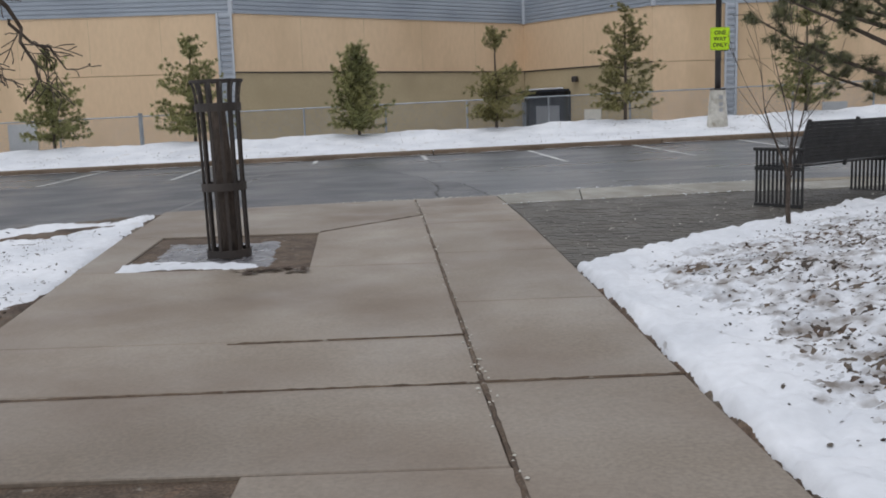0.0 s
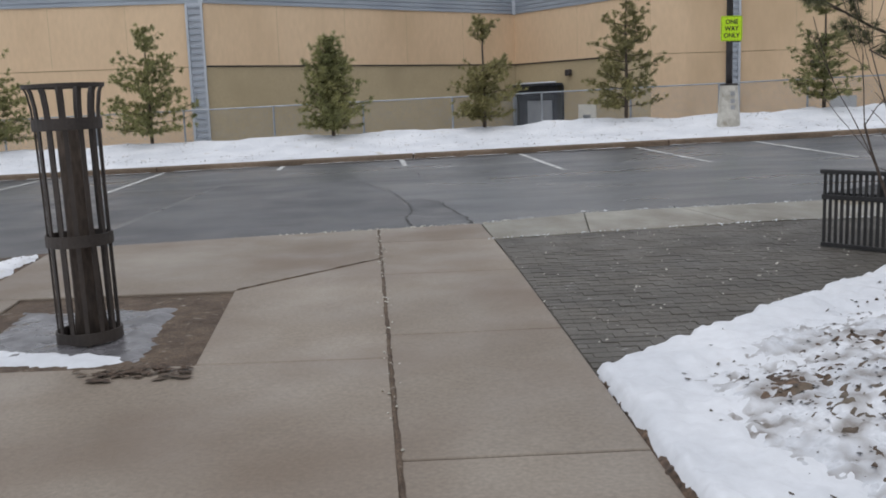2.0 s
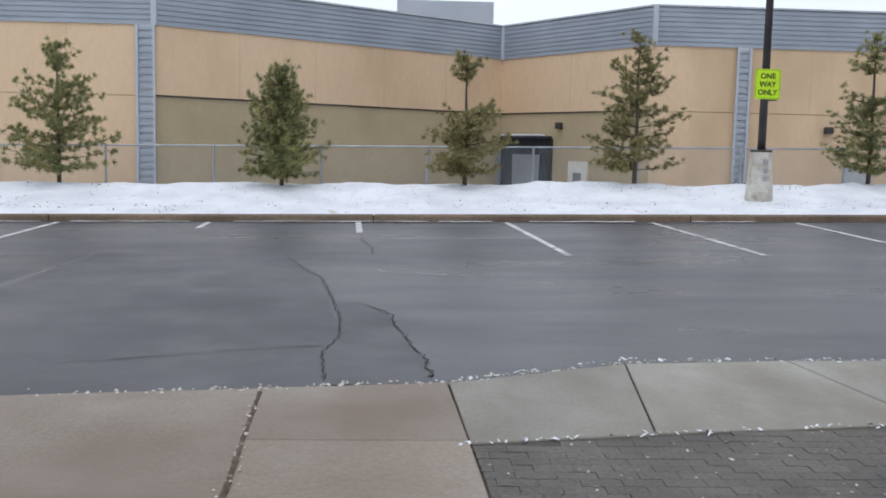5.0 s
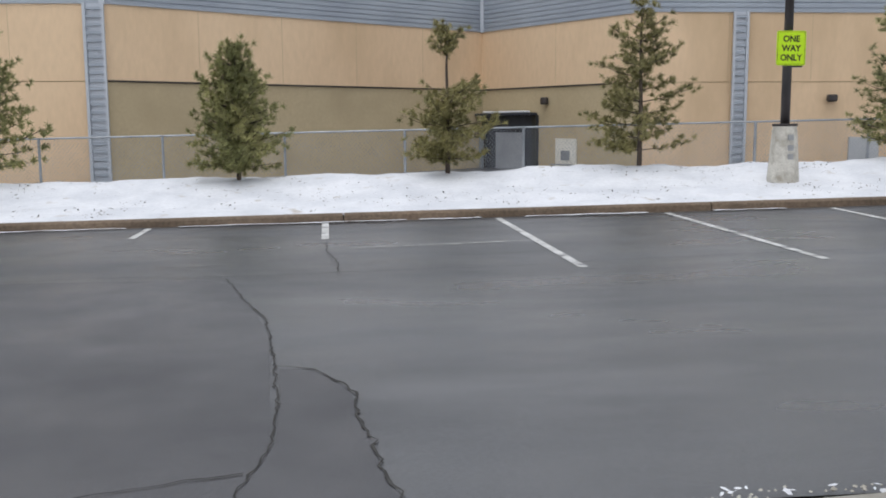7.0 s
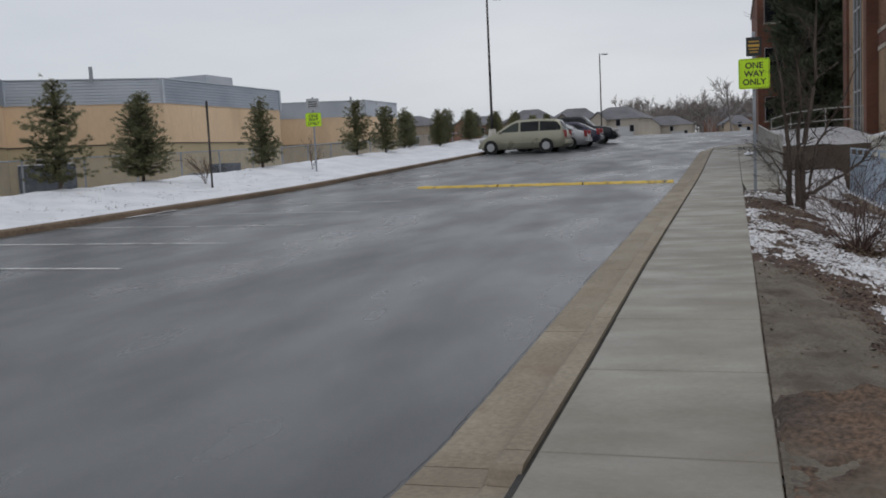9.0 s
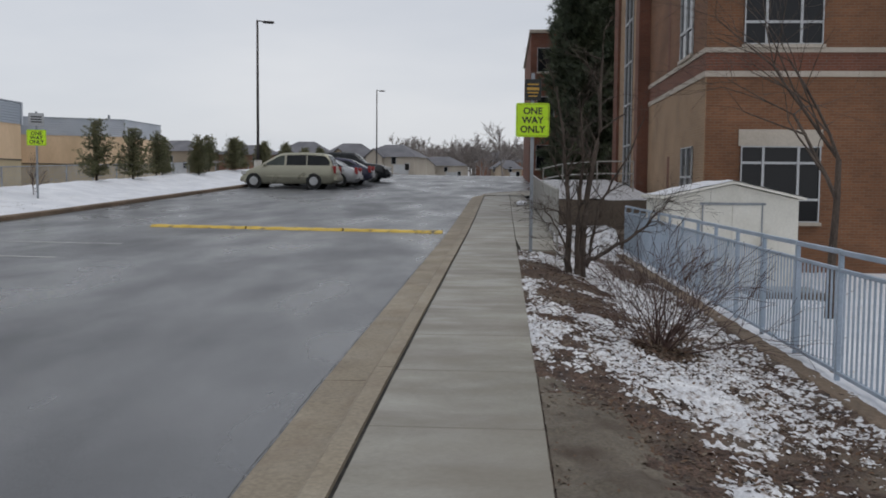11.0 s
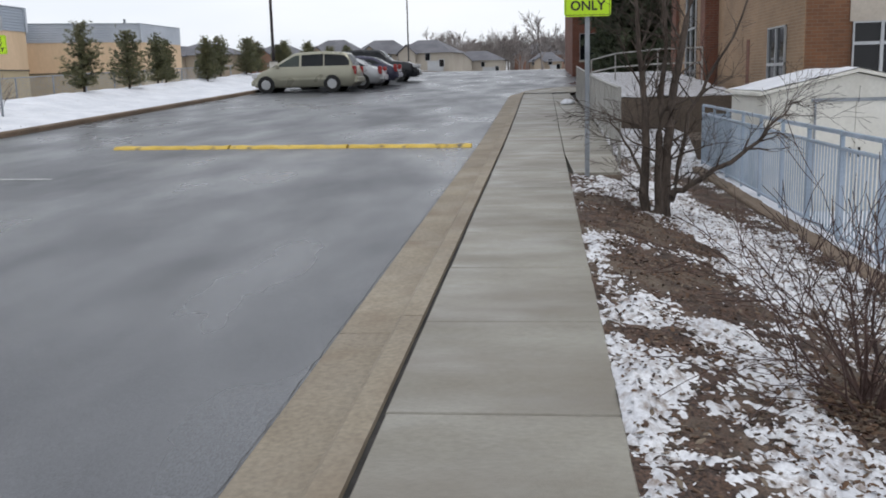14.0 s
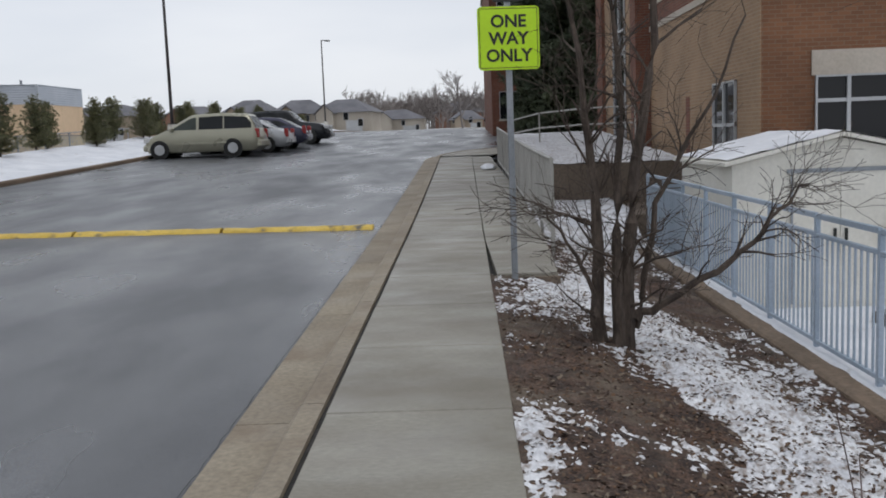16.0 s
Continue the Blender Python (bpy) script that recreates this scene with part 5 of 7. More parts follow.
L_PINE = "young olive-green pine with tufted branches in the snow bank"
pine("pine_tree", L_PINE, bank_at(-16.3), 21, M["needle_a"], 2.7, 1.0)
pine("pine_tree", "young pine with a bare gap below its tuft-like tip", bank_at(-11.3), 1, M["needle_a"], 2.9, 1.1, gap=(0.58, 0.80))
pine("pine_tree", L_PINE, bank_at(-7.1), 2, M["needle_a"], 3.1, 1.2, gap=(0.66, 0.76))
pine("pine_tree", "dense conical young pine in the snow bank", bank_at(-2.2), 3, M["needle_a"], 2.65, 1.05, whorls=15, per=10)
pine("pine_tree", "yellowish young pine with a bare gap below its tip", bank_at(1.9), 4, M["needle_c"], 2.95, 0.95, gap=(0.56, 0.78), per=8)
pine("pine_tree", "tall open young pine with see-through upper branches", bank_at(5.75), 5, M["needle_c"], 3.35, 1.15, per=7, tufts=14, bare_from=0.25)
pine("pine_tree", "tall young pine with a bare stretch below its tip", bank_at(11.15), 6, M["needle_a"], 3.45, 1.05, gap=(0.54, 0.72), per=8)
pine("pine_tree", "open young pine with a flat separate tip", bank_at(15.1), 7, M["needle_a"], 3.3, 1.0, gap=(0.64, 0.78), per=7, tufts=15)
pine("pine_tree", L_PINE, bank_at(19.1), 8, M["needle_b"], 2.75, 0.9, gap=(0.76, 0.84), cone=0.7)
pine("pine_tree", L_PINE, bank_at(23.5), 9, M["needle_b"], 2.75, 0.85, cone=0.7)
pine("spruce_tree", "dense dark green conical spruce in the snow bank", bank_at(27.1), 10, M["needle_b"], 2.5, 0.92, whorls=20, per=12, tufts=13, needles=16, size=0.12)
proto = [pine("pine_tree", "dark young pine in the hedge row on the bank", bank_at(34.5), 11, M["needle_b"], 2.45, 0.66, group="hedge row pines", cone=0.8, needles=18, per=9, tufts=11),
         pine("pine_tree", "dark young pine in the hedge row on the bank", bank_at(43.7), 12, M["needle_b"], 2.4, 0.70, group="hedge row pines", cone=0.7, needles=18, per=9, tufts=11),
         pine("pine_tree", "dark young pine in the hedge row on the bank", bank_at(47.5), 13, M["needle_b"], 2.25, 0.70, group="hedge row pines", cone=0.75, needles=18, per=9, tufts=11)]
for i in range(29):
    x = 50.6 + 2.25 * i + 0.5 * math.sin(i * 3.7)
    c = copy_thing(proto[i % 3], pose(*bank_at(x, 27.6 + 0.5 * math.sin(i * 2.1)), 0, 0, i * 67))
    s = 0.84 - 0.009 * i + 0.06 * math.sin(i * 5.3)
    for o in c.children:
        o.scale = (s * 1.05, s * 1.05, s)
pine("conifer_tree", "tall dark evergreen against the red brick wing", (52.5, 7.1, 0.6), 15, M["needle_dark"], 11.5, 2.1, group="evergreens",
     whorls=34, per=16, tufts=18, needles=18, size=0.34, cone=0.35, w=0.03)
# long-needled pine whose limbs reach over the bench
bp = thing("pine_tree", "large pine whose limbs hang over the bench", "tree", at=(5.3, 8.4, soil_r(5.3, 8.4)))
part("trunk", tube([(0, 0, -0.1), (0.03, 0, 1.2), (0, 0.03, 2.4), (0.02, 0, 3.6)], [0.12, 0.10, 0.07, 0.02], 9), M["bark"], bp, smooth=True)
brnd = random.Random(77)
for k, (a, z, L, up) in enumerate(((113, 0.9, 2.28, 0.27), (130, 1.0, 2.42, 0.42), (140, 1.3, 2.28, 0.5), (128, 1.5, 2.6, 0.42), (115, 1.6, 2.5, 0.37), (135, 1.8, 2.38, 0.4),
                                   (133, 1.6, 1.46, 0.59), (250, 2.5, 1.1, 0.3), (330, 2.7, 0.9, 0.3), (200, 2.9, 0.8, 0.35))):
    bm, tv, tf = bmesh.new(), [], []
    d = Vector((math.cos(radians(a)), math.sin(radians(a)), up))
    pts = [Vector((0, 0, z)) + d * L * f + Vector((0, 0, -0.12 * math.sin(f * 3.1))) + Vector((brnd.gauss(0, 0.04), brnd.gauss(0, 0.04), 0)) for f in (0, 0.25, 0.5, 0.75, 1.0)]
    b_tube(bm, pts, [0.035, 0.028, 0.02, 0.013, 0.006], 5, False)
    for j in range(12):
        f = 0.42 + 0.58 * j / 11
        i0 = min(3, int(f * 4))
        c = pts[i0].lerp(pts[i0 + 1], f * 4 - i0)
        sd = Vector((brnd.gauss(0, 1), brnd.gauss(0, 1), brnd.gauss(0.3, 0.5))).normalized()
        e = c + sd * brnd.uniform(0.10, 0.30)
        b_tube(bm, [c, e], [0.006, 0.003], 3, False)
        if brnd.random() < 0.92:
            for q in range(6):
                tuft(tv, tf, e + Vector((brnd.gauss(0, 0.05), brnd.gauss(0, 0.05), brnd.gauss(0, 0.04))), sd, 64, 0.10, brnd, 0.0034)
    lb = part("limb", bm, M["bark"], bp)
    child("needles", mesh_of("needles", tv, tf, M["needle_b"]), lb)

for sx, sy, sd, sl in ((28.5, 26.3, 71, 0.55), (36.2, 26.3, 73, 0.6)):
    bare_tree("sapling", bank_at(sx, sy), "small brown bare sapling in the snow bank", [(0.05, 0.02, sl, 0.014), (-0.25, 0.1, sl * 0.8, 0.010), (0.2, -0.2, sl * 0.7, 0.010)],
              2, sd, M["twig"], spread=28, kids=(2, 3), wander=0.1, thin=0.004)

# ---------------------------------------------------------------- bench
bench = thing("bench", "black steel park bench with barred end panels", "bench", at=(3.72, 9.14, patio_z(3.7, 9.1) + 0.008), rz=math.degrees(math.atan2(EDGE_D.y, EDGE_D.x)))
for x0 in (0.0, 2.0):
    end = part("end_panel", box(x0 - 0.02, x0 + 0.02, -0.32, 0.30, 0.60, 0.635, 0.006), M["black_steel"], bench)
    part("end_rail", box(x0 - 0.018, x0 + 0.018, -0.30, 0.28, 0.39, 0.43, 0.004), M["black_steel"], end)
    part("end_rail", box(x0 - 0.018, x0 + 0.018, -0.30, 0.28, 0.0, 0.035, 0.004), M["black_steel"], end)
    for k in range(12):
        y0 = -0.29 + k * 0.05
        part("bar", box(x0 - 0.006, x0 + 0.006, y0 - 0.012, y0 + 0.012, 0.03, 0.61), M["black_steel"], end)
for k in range(9):
    part("seat_slat", box(0.02, 1.98, -0.20 + k * 0.052, -0.16 + k * 0.052, 0.425, 0.445, 0.004), M["black_steel"], bench)
for k in range(11):
    z0 = 0.46 + k * 0.041
    yb = -0.22 - 0.012 * k
    part("back_slat", box(0.02, 1.98, yb - 0.008, yb + 0.008, z0, z0 + 0.0395, 0.003), M["black_steel"], bench)
for x0 in (0.03, 1.0, 1.97):
    bm = bmesh.new()
    b_tube(bm, [(x0, -0.19, 0.40), (x0, -0.255, 0.66), (x0, -0.34, 0.93)], 0.022, 6)
    part("back_post", bm, M["black_steel"], bench)


# ---------------------------------------------------------------- poles and signs
def text_mesh(body, size, parent, at, mat, name="lettering", bold=0.002):
    cu = bpy.data.curves.new(name, "FONT")
    cu.body, cu.size, cu.align_x, cu.align_y, cu.extrude, cu.offset = body, size, "CENTER", "CENTER", 0.001, bold
    cu.resolution_u = 3
    ob = new(name, cu)
    dg = bpy.context.evaluated_depsgraph_get()
    dg.update()
    me = bpy.data.meshes.new_from_object(ob.evaluated_get(dg))
    bpy.data.objects.remove(ob)
    me.materials.clear()
    me.materials.append(mat)
    o = child(name, me, parent)
    o.matrix_basis = at
    return o


def plate(w, h, t=0.004, r=0.04):
    """An upright plate with rounded corners, its face to -y."""
    bm = bmesh.new()
    pts = []
    for cx0, cz0, a0 in ((w / 2 - r, h / 2 - r, 0), (-w / 2 + r, h / 2 - r, 90), (-w / 2 + r, -h / 2 + r, 180), (w / 2 - r, -h / 2 + r, 270)):
        for k in range(5):
            a = radians(a0 + k * 22.5)
            pts.append((cx0 + r * math.cos(a), cz0 + r * math.sin(a)))
    f = [bm.verts.new((x, -t, z)) for x, z in pts]
    b = [bm.verts.new((x, t, z)) for x, z in pts]
    bm.faces.new(f)
    bm.faces.new(b[::-1])
    n = len(pts)
    for i in range(n):
        bm.faces.new((f[i], b[i], b[(i + 1) % n], f[(i + 1) % n]))
    return bm


def one_way_sign(parent, z, w=0.61, h=0.61, y=-0.03):
    s = part("sign_panel", plate(w, h), M["sign_lime"], parent, "fluorescent lime sign with black capitals")
    s.matrix_basis = pose(0, y, z)
    edge = bmesh.new()
    for (ax, az), (bx0, bz) in (((-1, 1), (1, 1)), ((1, 1), (1, -1)), ((1, -1), (-1, -1)), ((-1, -1), (-1, 1))):
        p, q = (ax * (w / 2 - 0.02), az * (h / 2 - 0.02)), (bx0 * (w / 2 - 0.02), bz * (h / 2 - 0.02))
        b_box(edge, min(p[0], q[0]) - 0.003, max(p[0], q[0]) + 0.003, -0.0062, -0.0045, min(p[1], q[1]) - 0.003, max(p[1], q[1]) + 0.003)
    part("sign_border", edge, M["sign_black"], s)
    for k, word in enumerate(("ONE", "WAY", "ONLY")):
        text_mesh(word, 0.168 * w / 0.61, s, pose(0, -0.0062, (0.158 - 0.165 * k) * h / 0.61, 90, 0, 0), M["sign_black"], "lettering", 0.004)
    return s


def bar_sign(parent, z, w=0.30, h=0.38):
    s = part("sign_panel", plate(w, h, r=0.02), M["sign_black"], parent, "small black sign with amber lines")
    s.matrix_basis = pose(0, -0.03, z)
    for zz, ww, hh in ((0.10, 0.20, 0.025), (0.02, 0.22, 0.05), (-0.05, 0.20, 0.025), (-0.11, 0.16, 0.02)):
        part("text_bar", box(-ww / 2 * w / 0.3, ww / 2 * w / 0.3, -0.0065, -0.0045, zz - hh / 2, zz + hh / 2), M["sign_amber"], s)
    return s


ow = thing("sign_post", "galvanised post with a lime ONE WAY ONLY sign", "road sign", at=(23.67, 10.58, walk_z(23.6) - 0.02), rz=-84)
part("post", box(-0.03, 0.03, -0.02, 0.02, -0.15, 3.22, 0.004), M["galv"], ow)
one_way_sign(ow, 2.38)
bar_sign(ow, 2.92)

fs = thing("sign_post", "steel post with a lime sign and small grey plate", "road sign", at=(35.5, 25.82, bank_z(35.5, 25.8)), rz=-72)
part("post", box(-0.03, 0.03, -0.02, 0.02, -0.15, 2.75, 0.004), M["galv"], fs)
one_way_sign(fs, 1.93, 0.58, 0.5)
pl = part("sign_panel", plate(0.46, 0.40, r=0.02), M["sign_back"], fs, "small pale grey plate")
pl.matrix_basis = pose(0, -0.03, 2.50)
for zz in (0.08, 0.0, -0.08):
    part("text_bar", box(-0.16, 0.16, -0.0065, -0.0045, zz - 0.02, zz + 0.02), M["sign_black"], pl)
es = thing("sign_post", "dark sign post seen edge-on in the snow bank", "road sign", at=(27.95, 25.75, bank_z(28, 25.7)), rz=-150)
part("post", box(-0.035, 0.035, -0.03, 0.03, -0.15, 2.55, 0.004), M["pole_dark"], es)
bar_sign(es, 2.25, 0.4, 0.5)


def light_pole(at, height, sign=False, base_h=1.05, arm=True, rz=0.0):
    t = thing("street_lamp", "dark lamp pole on a pale concrete base" + (" carrying a lime sign" if sign else ""), "street lamp", "car park lamps", at=at, rz=rz)
    bm = bmesh.new()
    b_tube(bm, [(0, 0, -0.4), (0, 0, 0.1), (0, 0, base_h - 0.1), (0, 0, base_h)], [0.29, 0.285, 0.225, 0.21], 16)
    part("concrete_base", bm, M["pole_base"], t, "stained pale concrete base", smooth=False)
    part("base_plate", box(-0.17, 0.17, -0.17, 0.17, base_h, base_h + 0.05, 0.01), M["pole_dark"], t)
    part("pole", tube([(0, 0, base_h), (0, 0, height)], [0.085, 0.06], 10), M["pole_dark"], t, smooth=True)
    if arm:
        part("arm", box(-0.04, 0.5, -0.03, 0.03, height - 0.08, height - 0.02), M["pole_dark"], t)
        part("lamp_head", box(0.35, 0.95, -0.16, 0.16, height - 0.14, height - 0.02, 0.03), M["pole_dark"], t)
    if sign:
        one_way_sign(t, 2.46, 0.56, 0.62, -0.12)
        part("junction_box", box(-0.02, 0.30, 0.0, 0.16, 2.13, 2.72, 0.01), M["pole_dark"], t)
        for zz in (0.85, 0.66, 0.5):
            part("text_bar", box(-0.05, 0.05, -0.262 + (0.85 - zz) * -0.03, -0.225, zz - 0.05, zz + 0.05), M["sign_back"], t)
    return t


light_pole((8.05, 25.95, 0.42), 9.4, True, rz=4)
light_pole((60.2, 25.2, grade(60.2) + 0.2), 9.0, rz=-60)
light_pole((113.5, 25.5, grade(113.5) + 0.1), 9.4, rz=-60)

# ---------------------------------------------------------------- chain-link fence behind the pines
fen = thing("chain_link_fence", "galvanised chain-link fence behind the young pines", "fence")
FY = 29.5


def fence_top(x):
    return 1.43 + 0.0175 * x if x < 40 else 2.13 + 0.03 * (x - 40)


fxs = []
x = -27.5
while x < 105:
    fxs.append(x)
    x += 2.6
for x in fxs:
    big = abs(x + 9.3) < 1.3
    r = 0.075 if big else 0.032
    part("post", tube([(x, FY, grade(x) - 0.4), (x, FY, fence_top(x) + (0.08 if big else 0.0))], r, 6), M["galv"], fen)
for a, b in zip(fxs, fxs[1:]):
    part("top_rail", tube([(a, FY, fence_top(a) - 0.02), (b, FY, fence_top(b) - 0.02)], 0.022, 5), M["galv"], fen)
wv, wf = [], []
x = fxs[0]
while x < 60:
    for s in (-1, 1):
        h = 1.5
        for dx in (0.0,):
            k = len(wv)
            xa, xb = x, x + s * h * 0.9
            if fxs[0] <= xb <= 62:
                za, zb = fence_top(xa) - h, fence_top(xb) - 0.02
                wv += [(xa, FY - 0.0025, za), (xa + 0.004, FY, za), (xb + 0.004, FY, zb), (xb, FY - 0.0025, zb), (xa - 0.003, FY + 0.002, za), (xb - 0.003, FY + 0.002, zb)]
                wf += [(k, k + 1, k + 2, k + 3), (k + 4, k, k + 3, k + 5)]
    x += 0.085
tagged(child("wire_mesh", mesh_of("wire_mesh", wv, wf, M["galv"]), fen), kind="stuff")


# ---------------------------------------------------------------- the store across the road
FLOOR = -0.9
EAVE, TOP, BAND = 5.72, 7.28, 3.12
store = thing("store_building", "large beige panelled store with ribbed grey metal parapet", "building")


def wall_run(a, b, lower="beige", light=False, band=BAND, z0=FLOOR, eave=EAVE, top=TOP, joint=True, thick=0.3):
    """One straight run of the facade from a to b, seen from its right-hand side."""
    A, B = Vector(a), Vector(b)
    L = (B - A).length
    m = Matrix.Translation((A.x, A.y, 0)) @ Matrix.Rotation(math.atan2(B.y - A.y, B.x - A.x), 4, "Z")
    w = part("upper_wall", b_box(bmesh.new(), 0, L, 0, thick, band, eave, 0, m), M["beige"], store)
    part("lower_wall", b_box(bmesh.new(), 0, L, 0.0 if lower == "beige" else 0.03, thick, z0, band - 0.03, 0, m), M[lower], store)
    part("band_groove", b_box(bmesh.new(), 0, L, 0.05, thick, band - 0.03, band, 0, m), M["pole_dark" if lower != "beige" else "olive"], store)
    if lower != "beige":
        part("ledge", b_box(bmesh.new(), 0, L, -0.04, 0.03, band - 0.01, band + 0.03, 0, m), M["pole_dark"], store)
    n = int(L / 3.2)
    if joint and n > 0:
        for i in range(1, n):
            part("panel_joint", b_box(bmesh.new(), L * i / n - 0.006, L * i / n + 0.006, -0.004, 0.02, band + 0.05, eave - 0.05, 0, m), M["olive"], store)
    bm = bmesh.new()
    ribs = 8
    prof = []
    for i in range(ribs):
        za, zb = eave + (top - eave) * i / ribs, eave + (top - eave) * (i + 1) / ribs
        prof += [(-0.05, za), (-0.05, za + (zb - za) * 0.55), (-0.015, za + (zb - za) * 0.65), (-0.015, zb - 0.02)]
    rows = [[bm.verts.new(m @ Vector((xx, y, z))) for y, z in prof] for xx in (0, L)]
    for j in range(len(prof) - 1):
        bm.faces.new((rows[0][j], rows[1][j], rows[1][j + 1], rows[0][j + 1]))
    back = [bm.verts.new(m @ Vector((xx, thick, z))) for xx in (0, L) for z in (eave, top)]
    bm.faces.new((rows[0][-1], rows[1][-1], back[3], back[1]))
    bm.faces.new((rows[0][0], back[0], back[2], rows[1][0]))
    part("parapet", bm, M["parapet_light" if light else "parapet"], store, "horizontally ribbed grey metal")
    part("coping", b_box(bmesh.new(), -0.03, L + 0.03, -0.09, thick, top, top + 0.07, 0, m), M["parapet_light"], store)
    return m, L


P = [(-70, 42.5), (-8.9, 42.5), (5.15, 52.6), (10.5, 44.7), (36.8, 45.3), (52.1, 54.4), (57.9, 46.8), (74.3, 46.6), (89.0, 55.0), (93.2, 46.5), (102.0, 46.3), (102.0, 75)]
wall_run(P[0], P[1])
wall_run(P[1], P[2], "olive")
mD, LD = wall_run(P[2], P[3], "olive")
wall_run(P[3], P[4])
wall_run(P[4], P[5], "olive")
mD2, LD2 = wall_run(P[5], P[6], "olive", True)
wall_run(P[6], P[7], "olive")
wall_run(P[7], P[8], "olive")
wall_run(P[8], P[9], "olive", True)
wall_run(P[9], P[10], "olive", True)
wall_run(P[10], P[11], "olive")
rv = [(x, y + 0.25, TOP - 0.25) for x, y in P] + [(-70, 75, TOP - 0.25)]
part_roof = mesh_of("roof", rv, [tuple(range(len(rv)))], M["shingle"])
child("roof", part_roof, store, "flat grey roof")
for (x, y) in (P[1], P[2], P[3], P[4], P[5], P[6], P[7], P[9]):
    part("corner_trim", box(x - 0.10, x + 0.10, y - 0.14, y + 0.05, EAVE - 0.02, TOP + 0.03), M["parapet_light"], store)


for (x, y) in (P[2], P[5], P[8]):
    part("corner_fill", box(x - 0.4, x + 0.4, y + 0.05, y + 0.6, FLOOR, EAVE), M["olive"], store)


def grille_column(x, y, w=0.55, yellow=False):
    """A ribbed metal downpipe column with rungs."""
    c = part("column", box(x - w / 2, x + w / 2, y - 0.10, y, FLOOR, EAVE), M["parapet_light"], store, "pale ribbed metal column")
    for s in (-1, 1):
        part("column_side", box(x + s * w / 2 - 0.05, x + s * w / 2 + 0.05, y - 0.20, y - 0.10, FLOOR, EAVE + 0.02), M["parapet_light"], c)
    z = FLOOR + 0.2
    while z < EAVE - 0.1:
        part("rung", box(x - w / 2 + 0.05, x + w / 2 - 0.05, y - 0.17, y - 0.11, z, z + 0.09), M["parapet"], c)
        z += 0.27


grille_column(-9.2, 42.5, 0.62)
grille_column(14.2, 44.78, 0.5)
grille_column(25.5, 45.04, 0.5)
grille_column(36.5, 45.2, 0.4)
lad = part("access_ladder", box(26.1, 26.2, 44.55, 44.9, FLOOR, TOP + 0.3), M["ladder_yellow"], store, "yellow painted caged access ladder")
for x in (26.55, 26.95, 27.35):
    part("ladder_rail", box(x - 0.05, x + 0.05, 44.5, 44.62, EAVE - 0.2, TOP + 0.3), M["ladder_yellow"], lad)
part("ladder_panel", box(26.15, 27.4, 44.80, 44.95, FLOOR, EAVE), M["ladder_yellow"], lad)
for k in range(26):
    part("rung", box(26.2, 27.35, 44.70, 44.74, FLOOR + 0.3 * k, FLOOR + 0.3 * k + 0.04), M["ladder_yellow"], lad)
# vertical joints and wall lights
for x, y in ((17.9, 44.85),):
    wl = part("wall_light", box(x - 0.18, x + 0.18, y - 0.28, y, 2.35, 2.62, 0.05), M["pole_dark"], store, "dark wall light")
wl = part("wall_light", b_box(bmesh.new(), 4.1, 4.4, -0.28, 0, 2.38, 2.68, 0.05, mD), M["pole_dark"], store, "dark wall light")


def store_door(m, u0, u1, z1, kind):
    d = part("door", b_box(bmesh.new(), u0, u1, -0.10, 0.02, FLOOR, z1, 0, m), M["door_dark"], store, "dark navy dock door surround")
    if kind == "dock":
        part("door_leaf", b_box(bmesh.new(), u0 + 0.95, u1 - 0.75, -0.14, -0.11, FLOOR, z1 - 0.75, 0, m), M["door_grey"], d, "grey roller door")
        part("canopy", b_box(bmesh.new(), u0 - 0.05, u1 + 0.05, -0.55, -0.10, z1 - 0.02, z1 + 0.10, 0.02, m), M["door_dark"], d)
        part("canopy_snow", b_box(bmesh.new(), u0 + 0.5, u1 - 0.35, -0.54, -0.14, z1 + 0.10, z1 + 0.19, 0.03, m), M["snow"], d, "snow lying on the canopy")
        part("bollard", b_box(bmesh.new(), u0 + 0.5, u0 + 0.65, -0.75, -0.6, FLOOR, z1 - 0.5, 0, m), M["galv"], d)
        part("jamb", b_box(bmesh.new(), u0, u0 + 0.25, -0.16, -0.10, FLOOR, z1, 0, m), M["sign_black"], d)
        part("jamb", b_box(bmesh.new(), u1 - 0.25, u1, -0.16, -0.10, FLOOR, z1, 0, m), M["sign_black"], d)
    return d


store_door(mD, 0.15, 3.75, 1.95, "dock")
g = part("door", b_box(bmesh.new(), 4.85, 6.05, -0.05, 0.02, FLOOR, 0.95, 0, mD), M["white"], store, "pale grey service door")
part("notice", b_box(bmesh.new(), 5.2, 5.7, -0.07, -0.05, 0.05, 0.45, 0, mD), M["galv"], g)
part("kick_rail", b_box(bmesh.new(), 4.8, 6.1, -0.35, -0.3, -0.15, -0.1, 0, mD), M["galv"], g)
part("door", box(18.7, 19.9, 44.80, 44.92, FLOOR, 0.98), M["alu"], store, "pale blue-grey service door")
part("door", box(-19.3, -18.0, 42.42, 42.52, FLOOR, 1.1), M["alu"], store, "pale blue-grey service door")
store_door(mD2, 0.5, 3.9, 2.0, "plain")
part("canopy_snow", b_box(bmesh.new(), 0.5, 3.9, -0.2, 0.0, 2.0, 2.08, 0.02, mD2), M["snow"], store)
part("utility_box", box(60, 61.4, 45.9, 46.7, FLOOR, 1.0, 0.02), M["door_grey"], store)
part("dumpster", box(63, 65.2, 45.4, 46.7, FLOOR, 1.6, 0.03), M["door_dark"], store, "dark steel dumpster")
